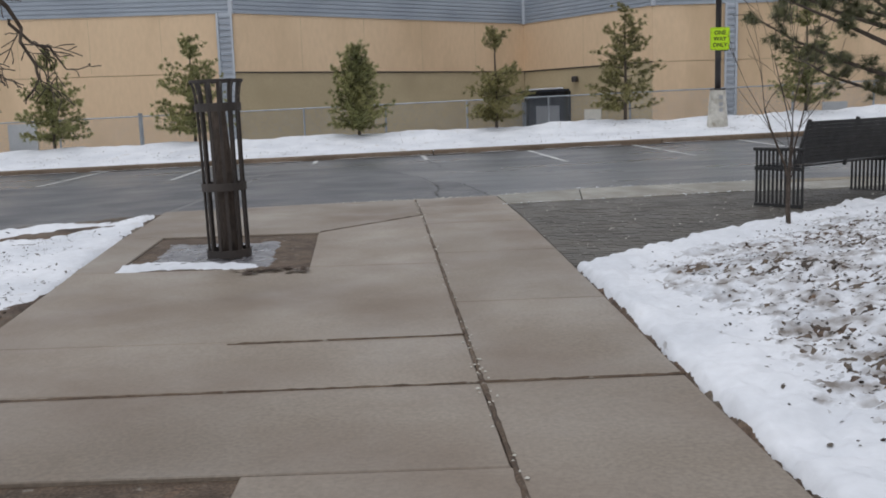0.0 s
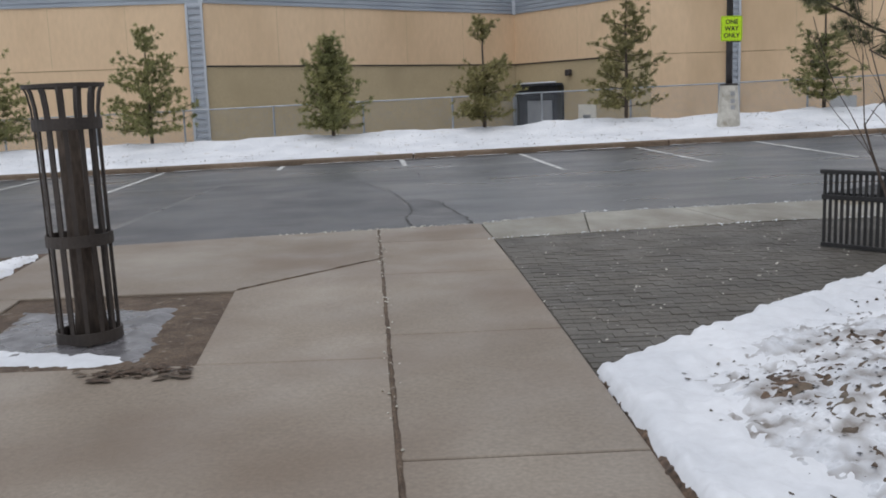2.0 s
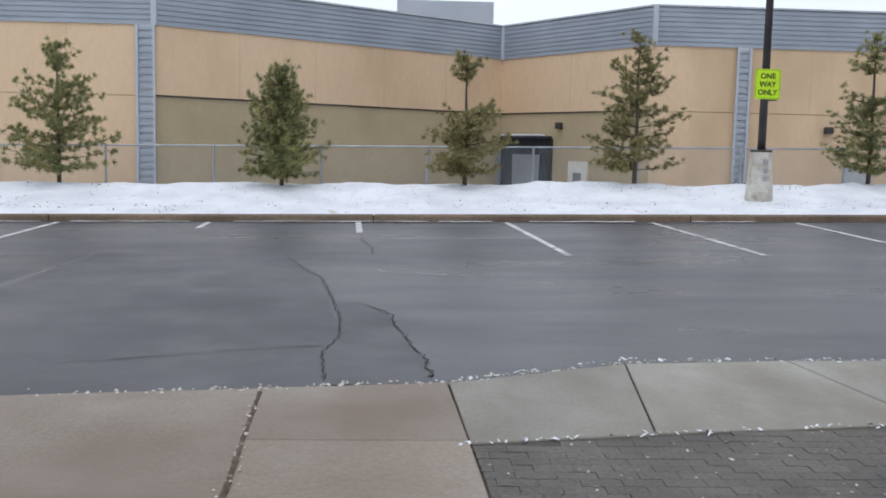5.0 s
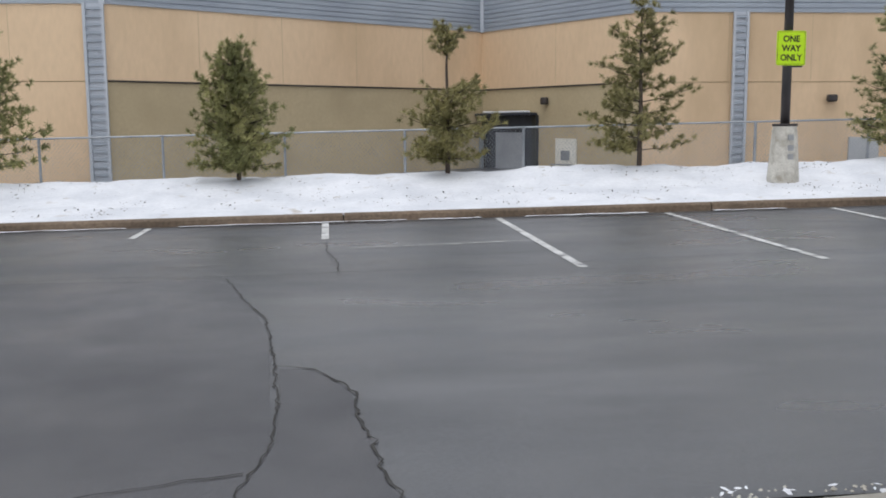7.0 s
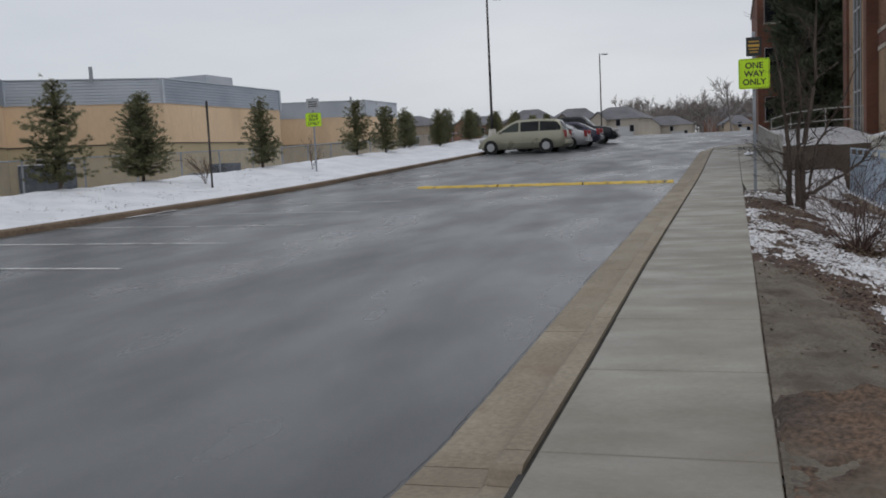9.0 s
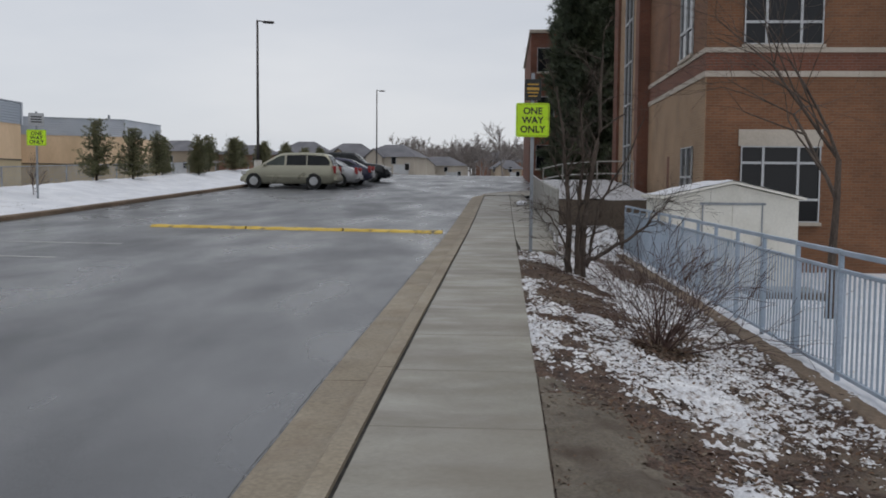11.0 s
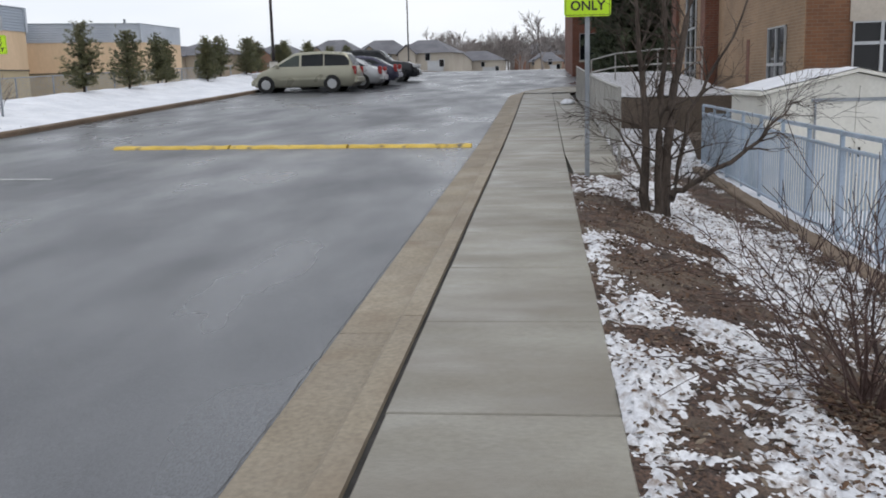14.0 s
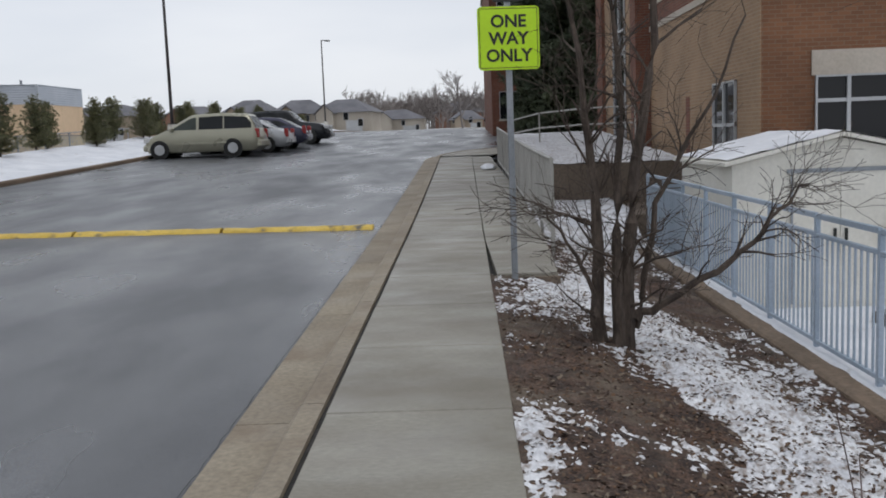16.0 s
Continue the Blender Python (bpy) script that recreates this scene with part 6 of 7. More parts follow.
for x, y, w, d, h in ((2.6, 60, 5.4, 5, 2.3), (74.5, 52, 4.2, 5, 1.6), (46.6, 52.4, 3.4, 4, 1.2)):
    part("rooftop_unit", box(x - w / 2, x + w / 2, y, y + d, TOP - 0.3, TOP + h, 0.03), M["parapet_light"], store, "pale grey rooftop unit")
for x in (55, 98):
    part("vent_pipe", tube([(x, 50, TOP - 0.2), (x, 50, TOP + 0.8)], 0.12, 8), M["galv"], store)


# ---------------------------------------------------------------- brick school-like building beyond the courtyard
def window(parent, axis, plane, a0, a1, z0, z1, cols, rows, deep=0.14, frame=0.06):
    """A framed window on a wall at x=plane (axis 0, facing -x) or y=plane (axis 1, facing +y)."""
    def bx(u0, u1, d0, d1, w0, w1):
        if axis == 0:
            return box(plane + min(d0, d1), plane + max(d0, d1), u0, u1, w0, w1)
        return box(u0, u1, plane - max(d0, d1), plane - min(d0, d1), w0, w1)
    w = part("window", bx(a0, a1, -0.006, 0.02, z0, z1), M["window"], parent, "dark window glass in a pale grey frame")
    for c in cols:
        u = a0 + (a1 - a0) * c
        part("mullion", bx(max(a0, u - frame / 2), min(a1, u + frame / 2), -0.05, -0.006, z0, z1), M["alu"], w)
    for r in rows:
        z = z0 + (z1 - z0) * r
        part("transom", bx(a0, a1, -0.045, -0.006, max(z0, z - frame / 2), min(z1, z + frame / 2)), M["alu"], w)
    part("sill", bx(a0 - 0.05, a1 + 0.05, -0.09, -0.006, z0 - 0.08, z0), M["limestone"], w)
    return w


bb = thing("brick_building", "orange and tan brick building with pale stone bands", "building")
WX, NY = 29.8, 6.22
part("west_wall", box(WX, WX + 0.4, -30, NY, -0.6, 4.28), M["brick_orange"], bb)
part("north_wall", box(WX + 0.0, 38.8, NY - 0.003, NY + 0.02, -0.6, 4.28), M["brick_tan"], bb, "tan brick side wall")
part("north_core", box(WX + 0.4, 38.8, NY - 0.4, NY - 0.004, -0.6, 4.28), M["brick_tan"], bb)
part("stone_band", box(WX - 0.03, 38.8, -30, NY + 0.05, 4.28, 4.42), M["limestone"], bb)
part("brick_belt", box(WX, 38.8, -30, NY + 0.02, 4.42, 4.86), M["brick_red"], bb, "red brick belt course")
part("stone_band", box(WX - 0.03, 38.8, -30, NY + 0.05, 4.86, 4.98), M["limestone"], bb)
part("upper_wall", box(WX, 38.8, -30, NY + 0.02, 4.98, 14.5), M["brick_orange"], bb)
part("parapet_cap", box(WX - 0.05, 38.85, -30, NY + 0.07, 14.5, 14.7), M["limestone"], bb)
part("lintel", box(WX - 0.03, WX + 0.1, 3.42, 5.42, 2.62, 3.02), M["limestone"], bb, "pale stone lintel")
window(bb, 0, WX, 3.46, 5.36, 0.78, 2.62, (0, 0.28, 0.72, 1), (0, 0.30, 0.78, 1))
window(bb, 0, WX, 3.5, 5.36, 5.05, 7.1, (0, 0.28, 0.72, 1), (0, 0.26, 1))
window(bb, 0, WX, -1.5, 0.6, 0.78, 2.62, (0, 0.3, 0.7, 1), (0, 0.30, 0.78, 1))
window(bb, 0, WX, -1.5, 0.6, 5.05, 7.1, (0, 0.3, 0.7, 1), (0, 0.26, 1))
window(bb, 1, NY + 0.02, 31.1, 32.6, 0.6, 2.66, (0, 0.5, 1), (0, 0.62, 1))
window(bb, 1, NY + 0.02, 31.4, 33.1, 5.05, 7.4, (0, 0.5, 1), (0, 0.3, 1))
part("slot", box(34.6, 34.95, NY - 0.05, NY + 0.028, 0.6, 2.5), M["brick_red"], bb, "narrow dark brick slot")
part("slot", box(34.9, 35.2, NY - 0.05, NY + 0.028, 5.0, 8.4), M["brick_red"], bb)
tow = thing("stair_tower", "red brick stair tower with tall strip windows", "building")
part("pier", box(38.82, 39.6, 1, 6.62, -0.6, 16), M["brick_red"], tow)
part("wall", box(39.6, 45.6, 1, 6.56, -0.6, 16), M["brick_tan"], tow)
part("pier", box(44.4, 45.65, 6.56, 6.66, -0.6, 16), M["brick_red"], tow)
window(tow, 1, 6.565, 40.6, 42.6, 1.6, 15, (0, 0.5, 1), [i / 9 for i in range(10)])
wing = thing("brick_wing", "far red brick wing three storeys high", "building")
part("wall", box(66, 84, 0, 9.5, 1.0, 11.0), M["brick_red"], wing)
part("coping", box(65.9, 84.1, -0.1, 9.6, 11.0, 11.2), M["limestone"], wing)
part("tall_wall", box(62, 65.98, -2, 7.4, 1.0, 15.5), M["brick_red"], wing)
for z in (2.6, 5.6, 8.6):
    window(wing, 0, 66, 8.0, 9.1, z, z + 1.5, (0, 1), (0, 1))

# courtyard, lower than the footway
cv = sheet(lin(5, 29.8, 60), lin(-14, 8.02, 40), lambda x, y: -0.44 + 0.02 * fbm(x, y, 0.8, 3))
solid("courtyard", mesh_of("courtyard", *cv, M["snow"], smooth=True), "snow-covered sunken courtyard behind the steel fence", "courtyard", kind="structure")
hx = thing("access_hatch", "dark flat steel access hatch in the snowy courtyard", "hatch", at=(24.6, 5.75, -0.44))
part("frame", box(-0.5, 0.5, -0.65, 0.65, -0.05, 0.12, 0.02), M["retaining"], hx)
part("lid", box(-0.45, 0.45, -0.6, 0.6, 0.12, 0.15, 0.01), M["galv"], hx)

# ---------------------------------------------------------------- garden shed
shed = thing("garden_shed", "off-white metal garden shed with snow on its roof", "shed", at=(26.0, 6.42, -0.44), rz=0)
SW, SD, SE, SP = 1.33, 2.7, 1.82, 2.12
bm = bmesh.new()
fr = [(-SW, 0), (SW, 0), (SW, SE), (0, SP), (-SW, SE)]
f0 = [bm.verts.new((0, y, z)) for y, z in fr]
f1 = [bm.verts.new((SD, y, z)) for y, z in fr]
bm.faces.new(f0)
bm.faces.new(f1[::-1])
for i in range(5):
    bm.faces.new((f0[i], f1[i], f1[(i + 1) % 5], f0[(i + 1) % 5]))
part("body", bm, M["white"], shed)
for s in (-1, 1):
    bm = bmesh.new()
    y0, z0, y1, z1 = 0, SP + 0.02, s * (SW + 0.12), SE - 0.01
    vs = [bm.verts.new(v) for v in ((-0.12, y0, z0), (SD + 0.1, y0, z0), (SD + 0.1, y1, z1), (-0.12, y1, z1), (-0.12, y0, z0 + 0.05), (SD + 0.1, y0, z0 + 0.05), (SD + 0.1, y1, z1 + 0.05), (-0.12, y1, z1 + 0.05))]
    for q in ((0, 1, 2, 3), (4, 7, 6, 5), (0, 4, 5, 1), (1, 5, 6, 2), (2, 6, 7, 3), (3, 7, 4, 0)):
        bm.faces.new([vs[i] for i in q])
    rf = part("roof_panel", bm, M["white"], shed)
    bm = bmesh.new()
    n = 10
    grid = [[bm.verts.new((-0.08 + (SD + 0.14) * i / n, y0 + (y1 * 0.97) * j / n, z0 + (z1 - z0) * 0.97 * j / n + 0.055 + 0.02 * (0.6 + fbm(i * 0.3, j * 0.3 + s, 1, 4)))) for j in range(n + 1)] for i in range(n + 1)]
    for i in range(n):
        for j in range(n):
            bm.faces.new((grid[i][j], grid[i + 1][j], grid[i + 1][j + 1], grid[i][j + 1]))
    part("roof_snow", bm, M["snow"], rf, "thin snow on the shed roof", smooth=True)
for s in (-1, 1):
    dr = part("door", box(-0.02, 0.0, min(0.005 * s, 0.6 * s), max(0.005 * s, 0.6 * s), 0.08, 1.70), M["white"], shed, "ribbed off-white door leaf")
    part("door_edge", box(-0.03, -0.02, 0.6 * s - 0.015, 0.6 * s + 0.015, 0.06, 1.73), M["galv"], dr)
    part("handle", box(-0.05, -0.02, 0.07 * s - 0.015, 0.07 * s + 0.015, 0.85, 1.0), M["sign_black"], dr)
part("door_track", box(-0.04, 0.0, -0.66, 0.66, 1.70, 1.75), M["galv"], shed)

# ---------------------------------------------------------------- blue-grey picket fence on a low wall
fk = prism([(9.5, 8.0), (30.3, 8.02), (30.3, 8.40), (9.5, 8.38)], -0.9, lambda x, y: -0.03 + 0.004 * (x - 20), 0.02)
solid("retaining_kerb", bm_mesh("retaining_kerb", fk, M["kerb_far"]), "low brown concrete wall under the steel fence", "low wall", kind="structure")
lv = sheet(lin(9.6, 30.2, 260), lin(8.02, 8.235, 7), lambda x, y: -0.03 + 0.004 * (x - 20) + 0.018 + 0.02 * fbm(x, y, 3, 17) - 2.2 * max(0, abs(y - 8.12) - 0.075 - 0.03 * fbm(x, 0, 2, 19)))
solid("ledge_snow", mesh_of("ledge_snow", *lv, M["snow"], smooth=True), "narrow band of snow lying under the steel fence", "snow", kind="stuff")
pf = thing("picket_fence", "blue-grey steel picket fence with double top rail", "fence", at=(0, 8.14, -0.04))
posts = [22.07 + 1.22 * k for k in range(-10, 7)]
pk = bm_mesh("picket", box(-0.008, 0.008, -0.008, 0.008, 0.07, 1.0), M["fence_blue"])
po = bm_mesh("post", box(-0.021, 0.021, -0.021, 0.021, 0.0, 1.15, 0.004), M["fence_blue"])
for a in posts:
    child("post", po, pf).matrix_basis = pose(a, 0, 0.004 * (a - 20))
for a, b in zip(posts, posts[1:]):
    lift = 0.004 * (a - 19.4)
    for z, h in ((1.12, 0.045), (0.97, 0.035), (0.07, 0.035)):
        part("rail", box(a + 0.021, b - 0.021, -0.018, 0.018, z + lift, z + h + lift, 0.004), M["fence_blue"], pf)
    for k in range(1, 11):
        child("picket", pk, pf).matrix_basis = pose(a + 1.22 * k / 11, 0, lift)
# inner cross fence of the courtyard
cf = thing("picket_fence", "blue-grey steel picket fence crossing the courtyard", "fence", at=(29.4, 0, -0.4))
for y in (8.0, 7.2):
    part("post", box(-0.03, 0.03, y - 0.03, y + 0.03, 0, 1.4), M["fence_blue"], cf)
part("rail", box(-0.02, 0.02, 6.3, 8.0, 1.32, 1.37), M["fence_blue"], cf)
part("panel", box(-0.006, 0.006, 6.3, 8.0, 0.1, 1.3), M["fence_blue"], cf)

# ---------------------------------------------------------------- landing, railing and terrace by the footway
lz = walk_z(26)
pad = thing("landing_slab", "concrete landing slab with a dark exposed edge beside the footway", "slab")
part("slab", prism([(23.9, 10.12), (26.9, 10.02), (26.9, 10.815), (26.5, 10.812), (23.9, 10.75)], lambda x, y: walk_z(x) - 0.22, lambda x, y: walk_z(x) - 0.012, 0.01), M["walk"], pad)
part("slab", prism([(26.92, 10.0), (33.0, 9.98), (33.0, 10.815), (26.92, 10.815)], lambda x, y: walk_z(x) - 0.22, lambda x, y: walk_z(x) - 0.008, 0.01), M["walk"], pad)
part("slab", prism([(33.02, 9.98), (46.2, 10.2), (46.2, 10.815), (33.02, 10.815)], lambda x, y: walk_z(x) - 0.22, lambda x, y: walk_z(x) - 0.008, 0.01), M["walk"], pad)
# Near-black prism added to stand for the shade down the open gap.
part("gap_fill", prism([(23.9, 10.72), (26.6, 10.72), (26.6, 10.83), (23.9, 10.83)], lambda x, y: walk_z(x) - 0.3, lambda x, y: walk_z(x) - 0.10), M["crack"], pad, "near-black fill painting the shade down the gap beside the slab")
part("edge_form", prism([(23.84, 10.10), (23.9, 10.10), (23.9, 10.80), (23.84, 10.80)], lambda x, y: walk_z(x) - 0.35, lambda x, y: walk_z(x) - 0.05), M["retaining"], pad, "dark brown edge strip")
rl = thing("ramp_railing", "grey-beige steel railing with close flat bars beside the footway", "railing")
rp = [(26.3 + 1.6 * k, 9.95 + 0.012 * k) for k in range(11)]
for x, y in rp:
    part("post", box(x - 0.025, x + 0.025, y - 0.025, y + 0.025, walk_z(x) - 0.2, walk_z(x) + 1.05), M["rail_beige"], rl)
for (xa, ya), (xb, yb) in zip(rp, rp[1:]):
    for dz in (1.04, 0.10):
        part("rail", tube([(xa, ya, walk_z(xa) + dz), (xb, yb, walk_z(xb) + dz)], 0.024, 6), M["rail_beige"], rl)
    for k in range(1, 17):
        x, y = xa + (xb - xa) * k / 17, ya + (yb - ya) * k / 17
        part("bar", box(x - 0.022, x + 0.022, y - 0.008, y + 0.008, walk_z(x) + 0.1, walk_z(x) + 1.04), M["rail_beige"], rl)
ter = thing("terrace", "raised terrace with a dark brown block wall and snowy top", "terrace")
part("wall", box(33.0, 33.4, 6.5, 9.75, -0.6, 1.22), M["retaining"], ter)
part("fill", box(33.4, 45, 6.68, 9.75, -0.6, 1.20), M["retaining"], ter)
tv = sheet(lin(33.0, 45, 30), lin(6.68, 9.75, 14), lambda x, y: 1.24 + 0.05 * (fbm(x, y, 1.2, 5)) + 0.05 * (x - 33))
part_t = child("snow_cover", mesh_of("snow_cover", *tv, M["snow_thin"], smooth=True), ter, "white snow on the terrace")
HAND = [(43.5, 9.55, 1.36), (40.2, 9.0, 1.48), (38.0, 8.0, 1.52), (37.4, 6.9, 1.52)]
for dz in (0.5, 0.9):
    part("handrail", tube([(x, y, z + dz) for x, y, z in HAND], 0.024, 6), M["rail_beige"], ter)
for x, y, z in HAND:
    part("rail_post", tube([(x, y, z - 0.4), (x, y, z + 0.9)], 0.022, 6), M["rail_beige"], ter)
gf = sheet(lin(28.6, 33.0, 24), lin(8.22, 10.06, 14), lambda x, y: (soil_f(x, y) + 0.02) * (1 - smooth01(28.6, 31, x)) + 0.52 * smooth01(28.6, 31, x) + 0.03 * fbm(x, y, 2, 2))
part("side_wall", box(30.35, 33.0, 6.3, 8.24, -0.6, 0.42), M["retaining"], ter)
solid("ground_by_ramp", mesh_of("ground_by_ramp", *gf, M["snow_lace"], smooth=True), "snowy ground between ramp and building", "snow", kind="structure")
bl = bmesh.new()
bmesh.ops.create_icosphere(bl, subdivisions=3, radius=1)
for v in bl.verts:
    v.co = Vector((v.co.x * 0.75, v.co.y * 0.22, max(v.co.z, -0.2) * 0.13)) * (1 + 0.25 * fbm(v.co.x, v.co.y, 2, 7))
    v.co += Vector((40.5, 10.42, walk_z(40.5)))
solid("snow_heap", bm_mesh("snow_heap", bl, M["snow"], True), "small heap of ploughed snow on the footway", "snow", kind="stuff")


# ---------------------------------------------------------------- vehicles
def vehicle(name, label, at, rz, paint, L, W, belt, roof_h, hood, glass_line, wheel_r=0.34, axles=(0.95, 3.98), box_tail=True, clear=0.2):
    """Front along +x from the rear at 0. glass_line: (rear bottom, rear top, front top, front bottom) along the length."""
    t = thing(name, label, "car", "parked cars", at=at, rz=rz)
    t.location = Vector(at) - (Matrix.Rotation(radians(rz), 3, "Z") @ Vector((L / 2, 0, 0)))
    rb, rt, ft, fb = glass_line
    top_x = [0, 0.05, max(rb, 0.12), rt, (rt + ft) / 2, ft, fb, L - 0.55, L - 0.16, L]
    top_z = [belt - 0.38, belt - 0.12, belt + 0.03, roof_h - 0.07, roof_h, roof_h - 0.04, belt + 0.01, hood - 0.04, hood - 0.24, 0.50]

    def top_at(x):
        """The silhouette's height, rounded over at its bends."""
        return float(np.mean(np.interp([x - 0.12, x - 0.06, x, x + 0.06, x + 0.12], top_x, top_z)))

    def half_at(x):
        return W / 2 * float(np.mean(np.interp([x - 0.1, x, x + 0.1], [0, 0.10, 0.6, L - 1.0, L - 0.3, L], [0.84, 0.93, 1.0, 1.0, 0.90, 0.66])))

    def side_at(x, z):
        """Half width of the cabin's flank."""
        return half_at(x) * (0.955 - 0.21 * max(0.0, z - belt) / (roof_h - belt))

    bm = bmesh.new()
    rings = []
    for k in range(41):
        x = L * k / 40
        h, zt = half_at(x), top_at(x)
        zl = min(belt, zt - 0.04)
        lo = clear + 0.18 * max(0.0, 1 - min(x, L - x) / 0.25)
        rh = side_at(x, zt) if zt > belt else h * 0.90
        prof = [(h * 0.86, lo), (h * 0.965, lo + 0.07), (h, 0.45 * lo + 0.55 * zl), (h * 0.985, zl - 0.07), (h * 0.955, zl), (side_at(x, zl + (zt - zl) * 0.5) if zt > belt else h * 0.94, zl + (zt - zl) * 0.5),
                (rh, zt - min(0.07, (zt - zl) * 0.3)), (rh * 0.90, zt - 0.012), (rh * 0.45, zt)]
        prof = [(-y, z) for y, z in prof] + prof[::-1]
        rings.append([bm.verts.new((x, y, z)) for y, z in prof])
    n = len(rings[0])
    for a, b in zip(rings, rings[1:]):
        for i in range(n):
            bm.faces.new((a[i], a[(i + 1) % n], b[(i + 1) % n], b[i]))
    bm.faces.new(rings[0])
    bm.faces.new(rings[-1][::-1])
    part("body", bm, paint, t, smooth=True)

    def pane(nm, grid, mat):
        g = bmesh.new()
        rows = [[g.verts.new(v) for v in r] for r in grid]
        for a, b in zip(rows, rows[1:]):
            for i in range(len(a) - 1):
                g.faces.new((a[i], a[i + 1], b[i + 1], b[i]))
        bmesh.ops.solidify(g, geom=g.faces[:], thickness=0.006)
        part(nm, g, mat, t, "tinted glass", smooth=False)

    lo_x, hi_x = max(rb, 0.12) + 0.16, fb - 0.14
    cuts = [lo_x + (hi_x - lo_x) * f for f in (0.0, 0.32, 0.335, 0.62, 0.65, 1.0)]
    for sd in (-1, 1):
        for x0, x1, mt in ((cuts[0], cuts[1], "car_glass"), (cuts[2], cuts[3], "car_glass"), (cuts[4], cuts[5], "car_glass_light" if name == "minivan" else "car_glass")):
            grid = []
            for i in range(7):
                x = x0 + (x1 - x0) * i / 6
                z0 = belt + 0.05
                z1 = max(z0 + 0.02, top_at(x) - 0.13)
                grid.append([Vector((x, sd * (side_at(x, z0 + (z1 - z0) * f) + 0.007), z0 + (z1 - z0) * f)) for f in (0, 0.5, 1)])
            pane("side_window", grid, M[mt])
    for nm, xa, xb in (("windscreen", fb - 0.06, ft + 0.08), ("rear_window", max(rb, 0.12) + 0.02, rt - 0.02)):
        grid = []
        for i in range(6):
            x = xa + (xb - xa) * i / 5
            z = top_at(x) + 0.008
            grid.append([Vector((x + (0.01 if nm == "windscreen" else -0.01), side_at(x, z) * f, z - 0.012 * abs(f))) for f in (-0.86, -0.43, 0, 0.43, 0.86)])
        pane(nm, grid, M["car_glass"])
    for xa in axles:
        for s in (-1, 1):
            y = s * (W / 2 - 0.10)
            arch = part("wheel_arch", tube([(xa, y - 0.115 * 1, wheel_r), (xa, y + 0.106, wheel_r)], wheel_r + 0.045, 22), M["sign_black"], t)
            wh = part("wheel", tube([(xa, y - 0.10, wheel_r), (xa, y - 0.07, wheel_r), (xa, y + 0.07 + 0.05, wheel_r), (xa, y + 0.125, wheel_r)], [wheel_r - 0.02, wheel_r, wheel_r, wheel_r - 0.02], 20), M["rubber"], t, "black tyre")
            part("rim", tube([(xa, y + s * 0.105, wheel_r), (xa, y + s * 0.135, wheel_r)], [wheel_r * 0.66, wheel_r * 0.60], 16), M["rim"], wh, "pale alloy rim")
    for s in (-1, 1):
        part("tail_light", box(-0.02, 0.16, s * W * 0.40 - 0.09, s * W * 0.40 + 0.09 + 0.0, belt - 0.34, belt + 0.02, 0.02), M["tail_red"], t, "red tail light")
        part("headlight", box(L - 0.36, L - 0.05, s * W * 0.36 - 0.12, s * W * 0.36 + 0.12, hood - 0.34, hood - 0.16, 0.03), M["lens_clear"], t, "clear headlight")
        part("mirror", box(fb - 0.45, fb - 0.30, s * (W / 2 + 0.02) - 0.07, s * (W / 2 + 0.02) + 0.07, belt + 0.0, belt + 0.16, 0.03), paint, t)
        part("side_trim", box(0.75 + wheel_r, L - 1.35, s * (W / 2 + 0.002) - 0.012, s * (W / 2 + 0.002) + 0.012, 0.52, 0.60, 0.005), M["sign_black"] if name == "suv" else paint, t)
    part("bumper", box(-0.08, 0.12, -W * 0.44, W * 0.44, 0.36, 0.62, 0.04), paint, t)
    part("bumper", box(L - 0.12, L + 0.03, -W * 0.36, W * 0.36, 0.30, 0.52, 0.04), paint, t)
    part("plate", box(-0.095, -0.08, -0.16, 0.16, 0.66, 0.80), M["alu"], t, "pale blank plate")
    return t


def on_road(x, y):
    return (x, y, road_z(x, y))


vehicle("minivan", "champagne gold minivan parked nose to the kerb", on_road(53.2, 21.68), 90, M["car_gold"], 4.75, 1.98, 1.06, 1.76, 0.98, (0.10, 0.40, 2.7, 3.85), 0.34, (1.05, 4.02))
vehicle("sedan", "silver sedan parked nose to the kerb", on_road(55.9, 20.95), 90, M["car_silver"], 4.6, 1.78, 0.96, 1.44, 0.88, (0.45, 1.15, 2.45, 3.45), 0.31, (0.9, 3.6))
vehicle("sedan", "dark blue sedan parked nose to the kerb", on_road(58.7, 20.75), 90, M["car_blue"], 4.8, 1.82, 0.99, 1.47, 0.90, (0.5, 1.2, 2.6, 3.6), 0.32, (0.95, 3.7))
vehicle("suv", "black off-roader parked tail to the kerb", on_road(63.6, 20.2), -90, M["car_black"], 4.6, 1.82, 1.12, 1.76, 1.06, (0.08, 0.30, 2.5, 3.05), 0.36, (0.85, 3.5))


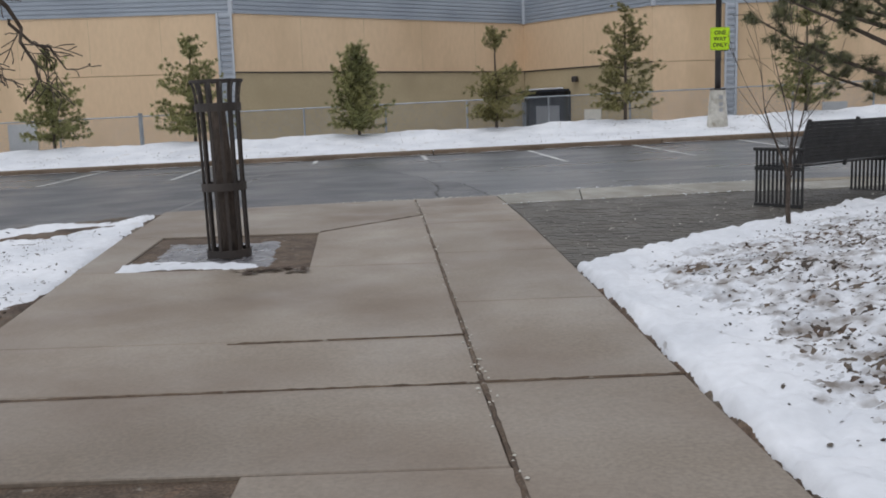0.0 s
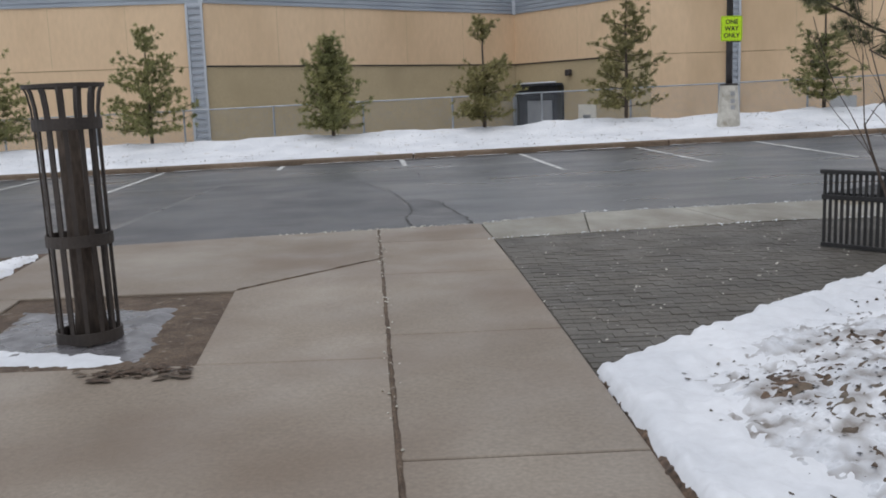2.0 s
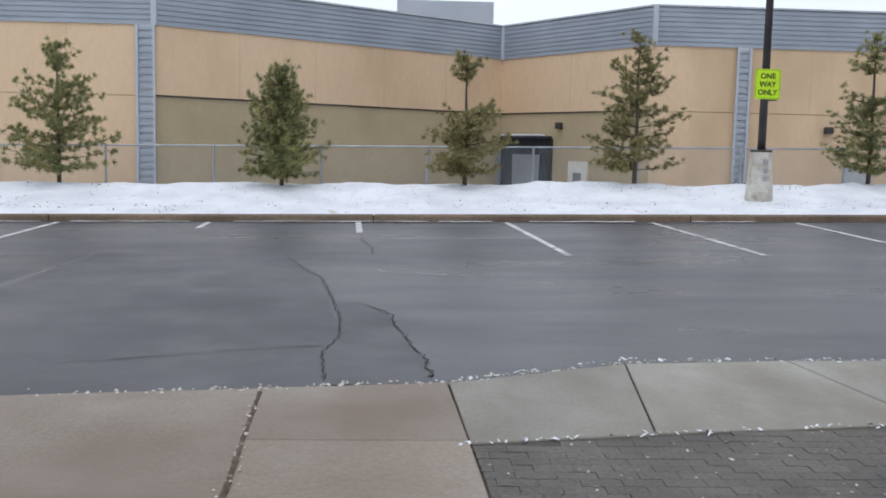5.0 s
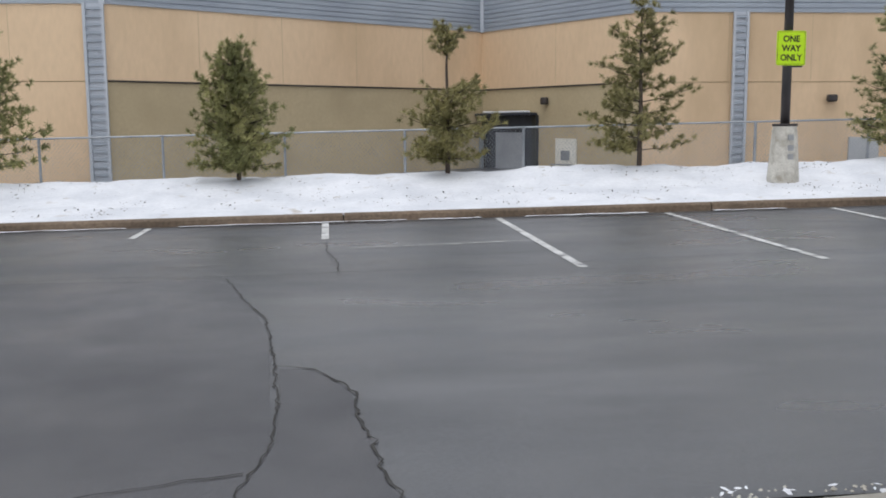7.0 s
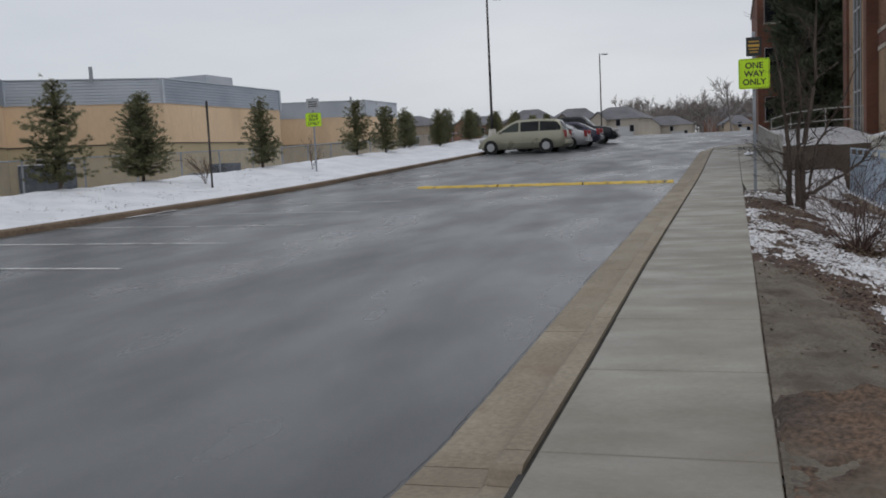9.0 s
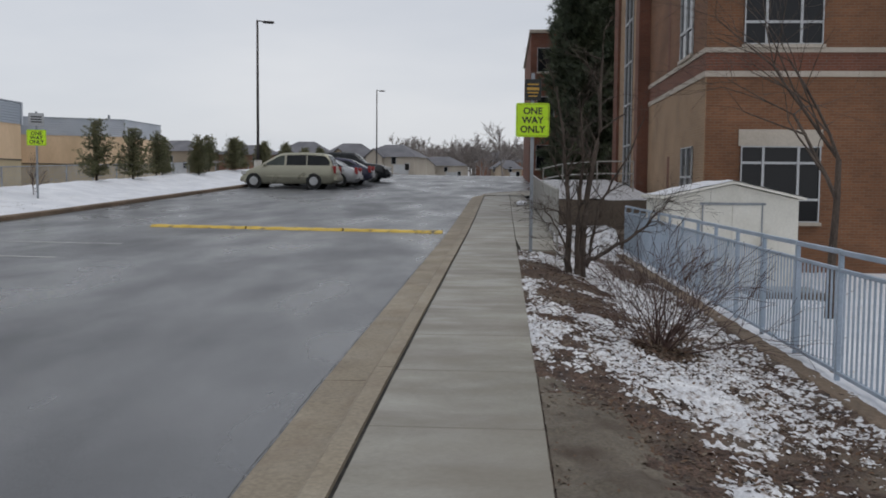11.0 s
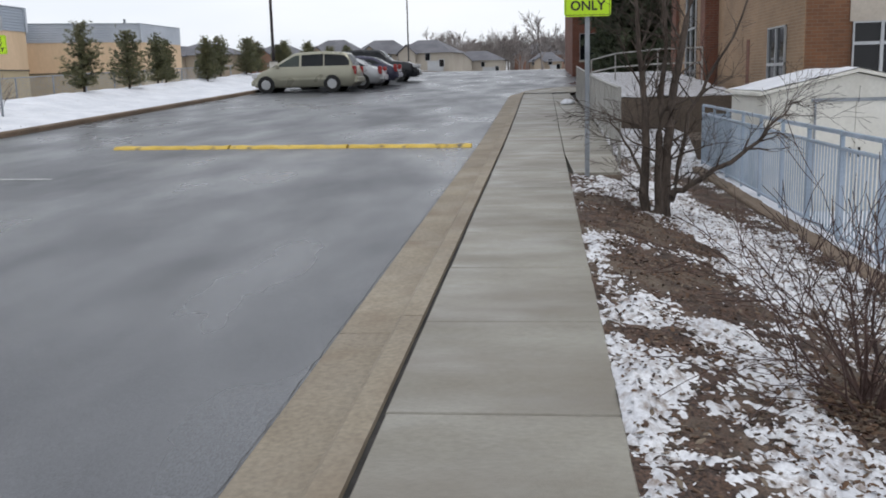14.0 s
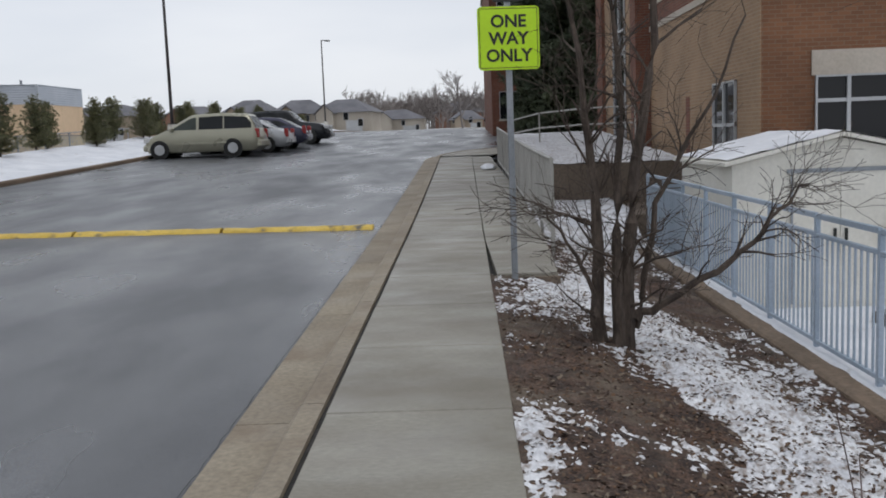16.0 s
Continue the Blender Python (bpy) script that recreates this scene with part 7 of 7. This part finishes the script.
# ---------------------------------------------------------------- far houses and woods
def house(at, w, d, h, roof, rz, wall, ridge=0.35, garage=True):
    t = thing("house", "far two-storey house with a grey shingle roof", "house", "far houses", at=at, rz=rz)
    part("wall", box(-w / 2, w / 2, -d / 2, d / 2, -2, h), wall, t)
    bm = bmesh.new()
    o = 0.5
    e = [bm.verts.new(v) for v in ((-w / 2 - o, -d / 2 - o, h), (w / 2 + o, -d / 2 - o, h), (w / 2 + o, d / 2 + o, h), (-w / 2 - o, d / 2 + o, h))]
    r = [bm.verts.new((-w * ridge / 2, 0, h + roof)), bm.verts.new((w * ridge / 2, 0, h + roof))]
    for q in ((e[0], e[1], r[1], r[0]), (e[2], e[3], r[0], r[1]), (e[1], e[2], r[1]), (e[3], e[0], r[0]), (e[3], e[2], e[1], e[0])):
        bm.faces.new(q)
    rf = part("roof", bm, M["shingle"], t)
    # a cross gable over the front door and a garage door beside it
    gw, gx = w * 0.30, -w * 0.22
    g = bmesh.new()
    gv = [g.verts.new(v) for v in ((gx - gw / 2, -d / 2 - 0.9, -1), (gx + gw / 2, -d / 2 - 0.9, -1), (gx + gw / 2, -d / 2 - 0.9, h), (gx, -d / 2 - 0.9, h + gw * 0.42), (gx - gw / 2, -d / 2 - 0.9, h),
                                   (gx - gw / 2, 0, -1), (gx + gw / 2, 0, -1), (gx + gw / 2, 0, h), (gx, 0, h + gw * 0.42), (gx - gw / 2, 0, h))]
    for q in ((0, 1, 2, 3, 4), (9, 8, 7, 6, 5), (0, 5, 6, 1), (1, 6, 7, 2), (4, 9, 5, 0), (2, 7, 8, 3), (3, 8, 9, 4)):
        g.faces.new([gv[i] for i in q])
    part("gable", g, wall, t)
    for sd in (-1, 1):
        g = bmesh.new()
        p = [(gx, h + gw * 0.42 + 0.06), (gx + sd * (gw / 2 + 0.3), h - 0.24 + 0.06)]
        lo = [g.verts.new((x, y, z)) for x, z in p for y in (-d / 2 - 1.15, -0.5)]
        hi = [g.verts.new((x, y, z + 0.14)) for x, z in p for y in (-d / 2 - 1.15, -0.5)]
        for q in ((lo[0], lo[1], lo[3], lo[2]), (hi[0], hi[2], hi[3], hi[1]), (lo[0], lo[2], hi[2], hi[0]), (lo[1], hi[1], hi[3], lo[3]), (lo[2], lo[3], hi[3], hi[2]), (lo[0], hi[0], hi[1], lo[1])):
            g.faces.new(q)
        part("gable_roof", g, M["shingle"], t)
    part("garage_door", box(w * 0.12, w * 0.40, -d / 2 - 0.05, -d / 2 + 0.02, -0.6, 1.5), M["alu"], t)
    for k in range(4):
        z = 0.7 if k % 2 else max(1.6, h - 1.7)
        x0 = -w / 2 + w * (k + 0.5) / 4
        wn = part("window", box(x0 - 0.32, x0 + 0.32, -d / 2 - 0.06, -d / 2 + 0.02, z, z + 0.95), M["window"], t)
        part("frame", box(x0 - 0.38, x0 + 0.38, -d / 2 - 0.03, -d / 2 + 0.01, z - 0.06, z + 1.01), M["alu"], wn)
    for y0 in (-d / 4, d / 4):
        part("window", box(-w / 2 - 0.06, -w / 2 + 0.02, y0 - 0.35, y0 + 0.35, max(0.9, h - 1.7), max(0.9, h - 1.7) + 0.95), M["window"], t)
    return t


for x, y, w, d, h, rf, rz, mt in ((150, 61, 11, 9, 4.0, 2.6, 75, "house_tan"), (155, 51, 10, 8, 3.6, 2.4, 95, "house_brick"), (150, 41.2, 8, 8, 3.6, 3.0, 85, "house_tan"),
                                  (152, 34.5, 9, 8, 3.4, 3.0, 95, "house_tan"), (148, 27.5, 9, 8, 3.2, 2.8, 80, "house_white"), (200, 24, 12, 9, 3.4, 2.8, 90, "house_white"),
                                  (230, 12, 9, 9, 5.0, 3.6, 60, "house_brick"), (190, 10.6, 6.5, 7, 2.6, 2.6, 90, "house_tan"), (240, 2, 10, 9, 4.5, 3, 80, "house_white"),
                                  (170, 75, 11, 9, 4.4, 2.6, 85, "house_tan"), (180, 90, 12, 9, 4.4, 2.6, 75, "house_brick")):
    house((x, y, terrain_z(x, y) + (0.1 if x < 160 else -0.6)), w * 0.9, d * 0.9, h * 0.82, rf * 0.68, rz - 180, M[mt])

wv, wf = [], []
wr = random.Random(31)


def far_tree(x, y, z, h):
    def limb(p, d, L, r, depth):
        q = p + d * L
        s = d.cross(Vector((1, 0, 0.2))).normalized() * r
        u = d.cross(s).normalized() * r
        k = len(wv)
        wv.extend([tuple(p - s), tuple(p + s), tuple(q + s * 0.5), tuple(q - s * 0.5), tuple(p + u), tuple(q + u * 0.5)])
        wf.extend([(k, k + 1, k + 2, k + 3), (k, k + 4, k + 5, k + 3)])
        if depth:
            for _ in range(4):
                nd = (d + Vector((wr.gauss(0, 0.45), wr.gauss(0, 0.45), wr.gauss(0.1, 0.3)))).normalized()
                limb(p.lerp(q, wr.uniform(0.4, 1.0)), nd, L * wr.uniform(0.5, 0.75), r * 0.6, depth - 1)
    limb(Vector((x, y, z)), Vector((wr.gauss(0, 0.05), wr.gauss(0, 0.05), 1)).normalized(), h * 0.42, h * 0.015, 4)


for i in range(400):
    y = wr.uniform(-25, 36) if i < 330 else wr.uniform(36, 110)
    x = wr.uniform(215, 300)
    far_tree(x, y, terrain_z(x, y) - 0.5, wr.uniform(6.5, 11.5) * (0.75 if y > 42 else 1))
far_tree(118, 11.2, 2.4, 8.0)
solid("far_woods", mesh_of("far_woods", wv, wf, M["woods"]), "grey-brown belt of bare woods on the horizon, haze put into its colour", "woods", kind="stuff")
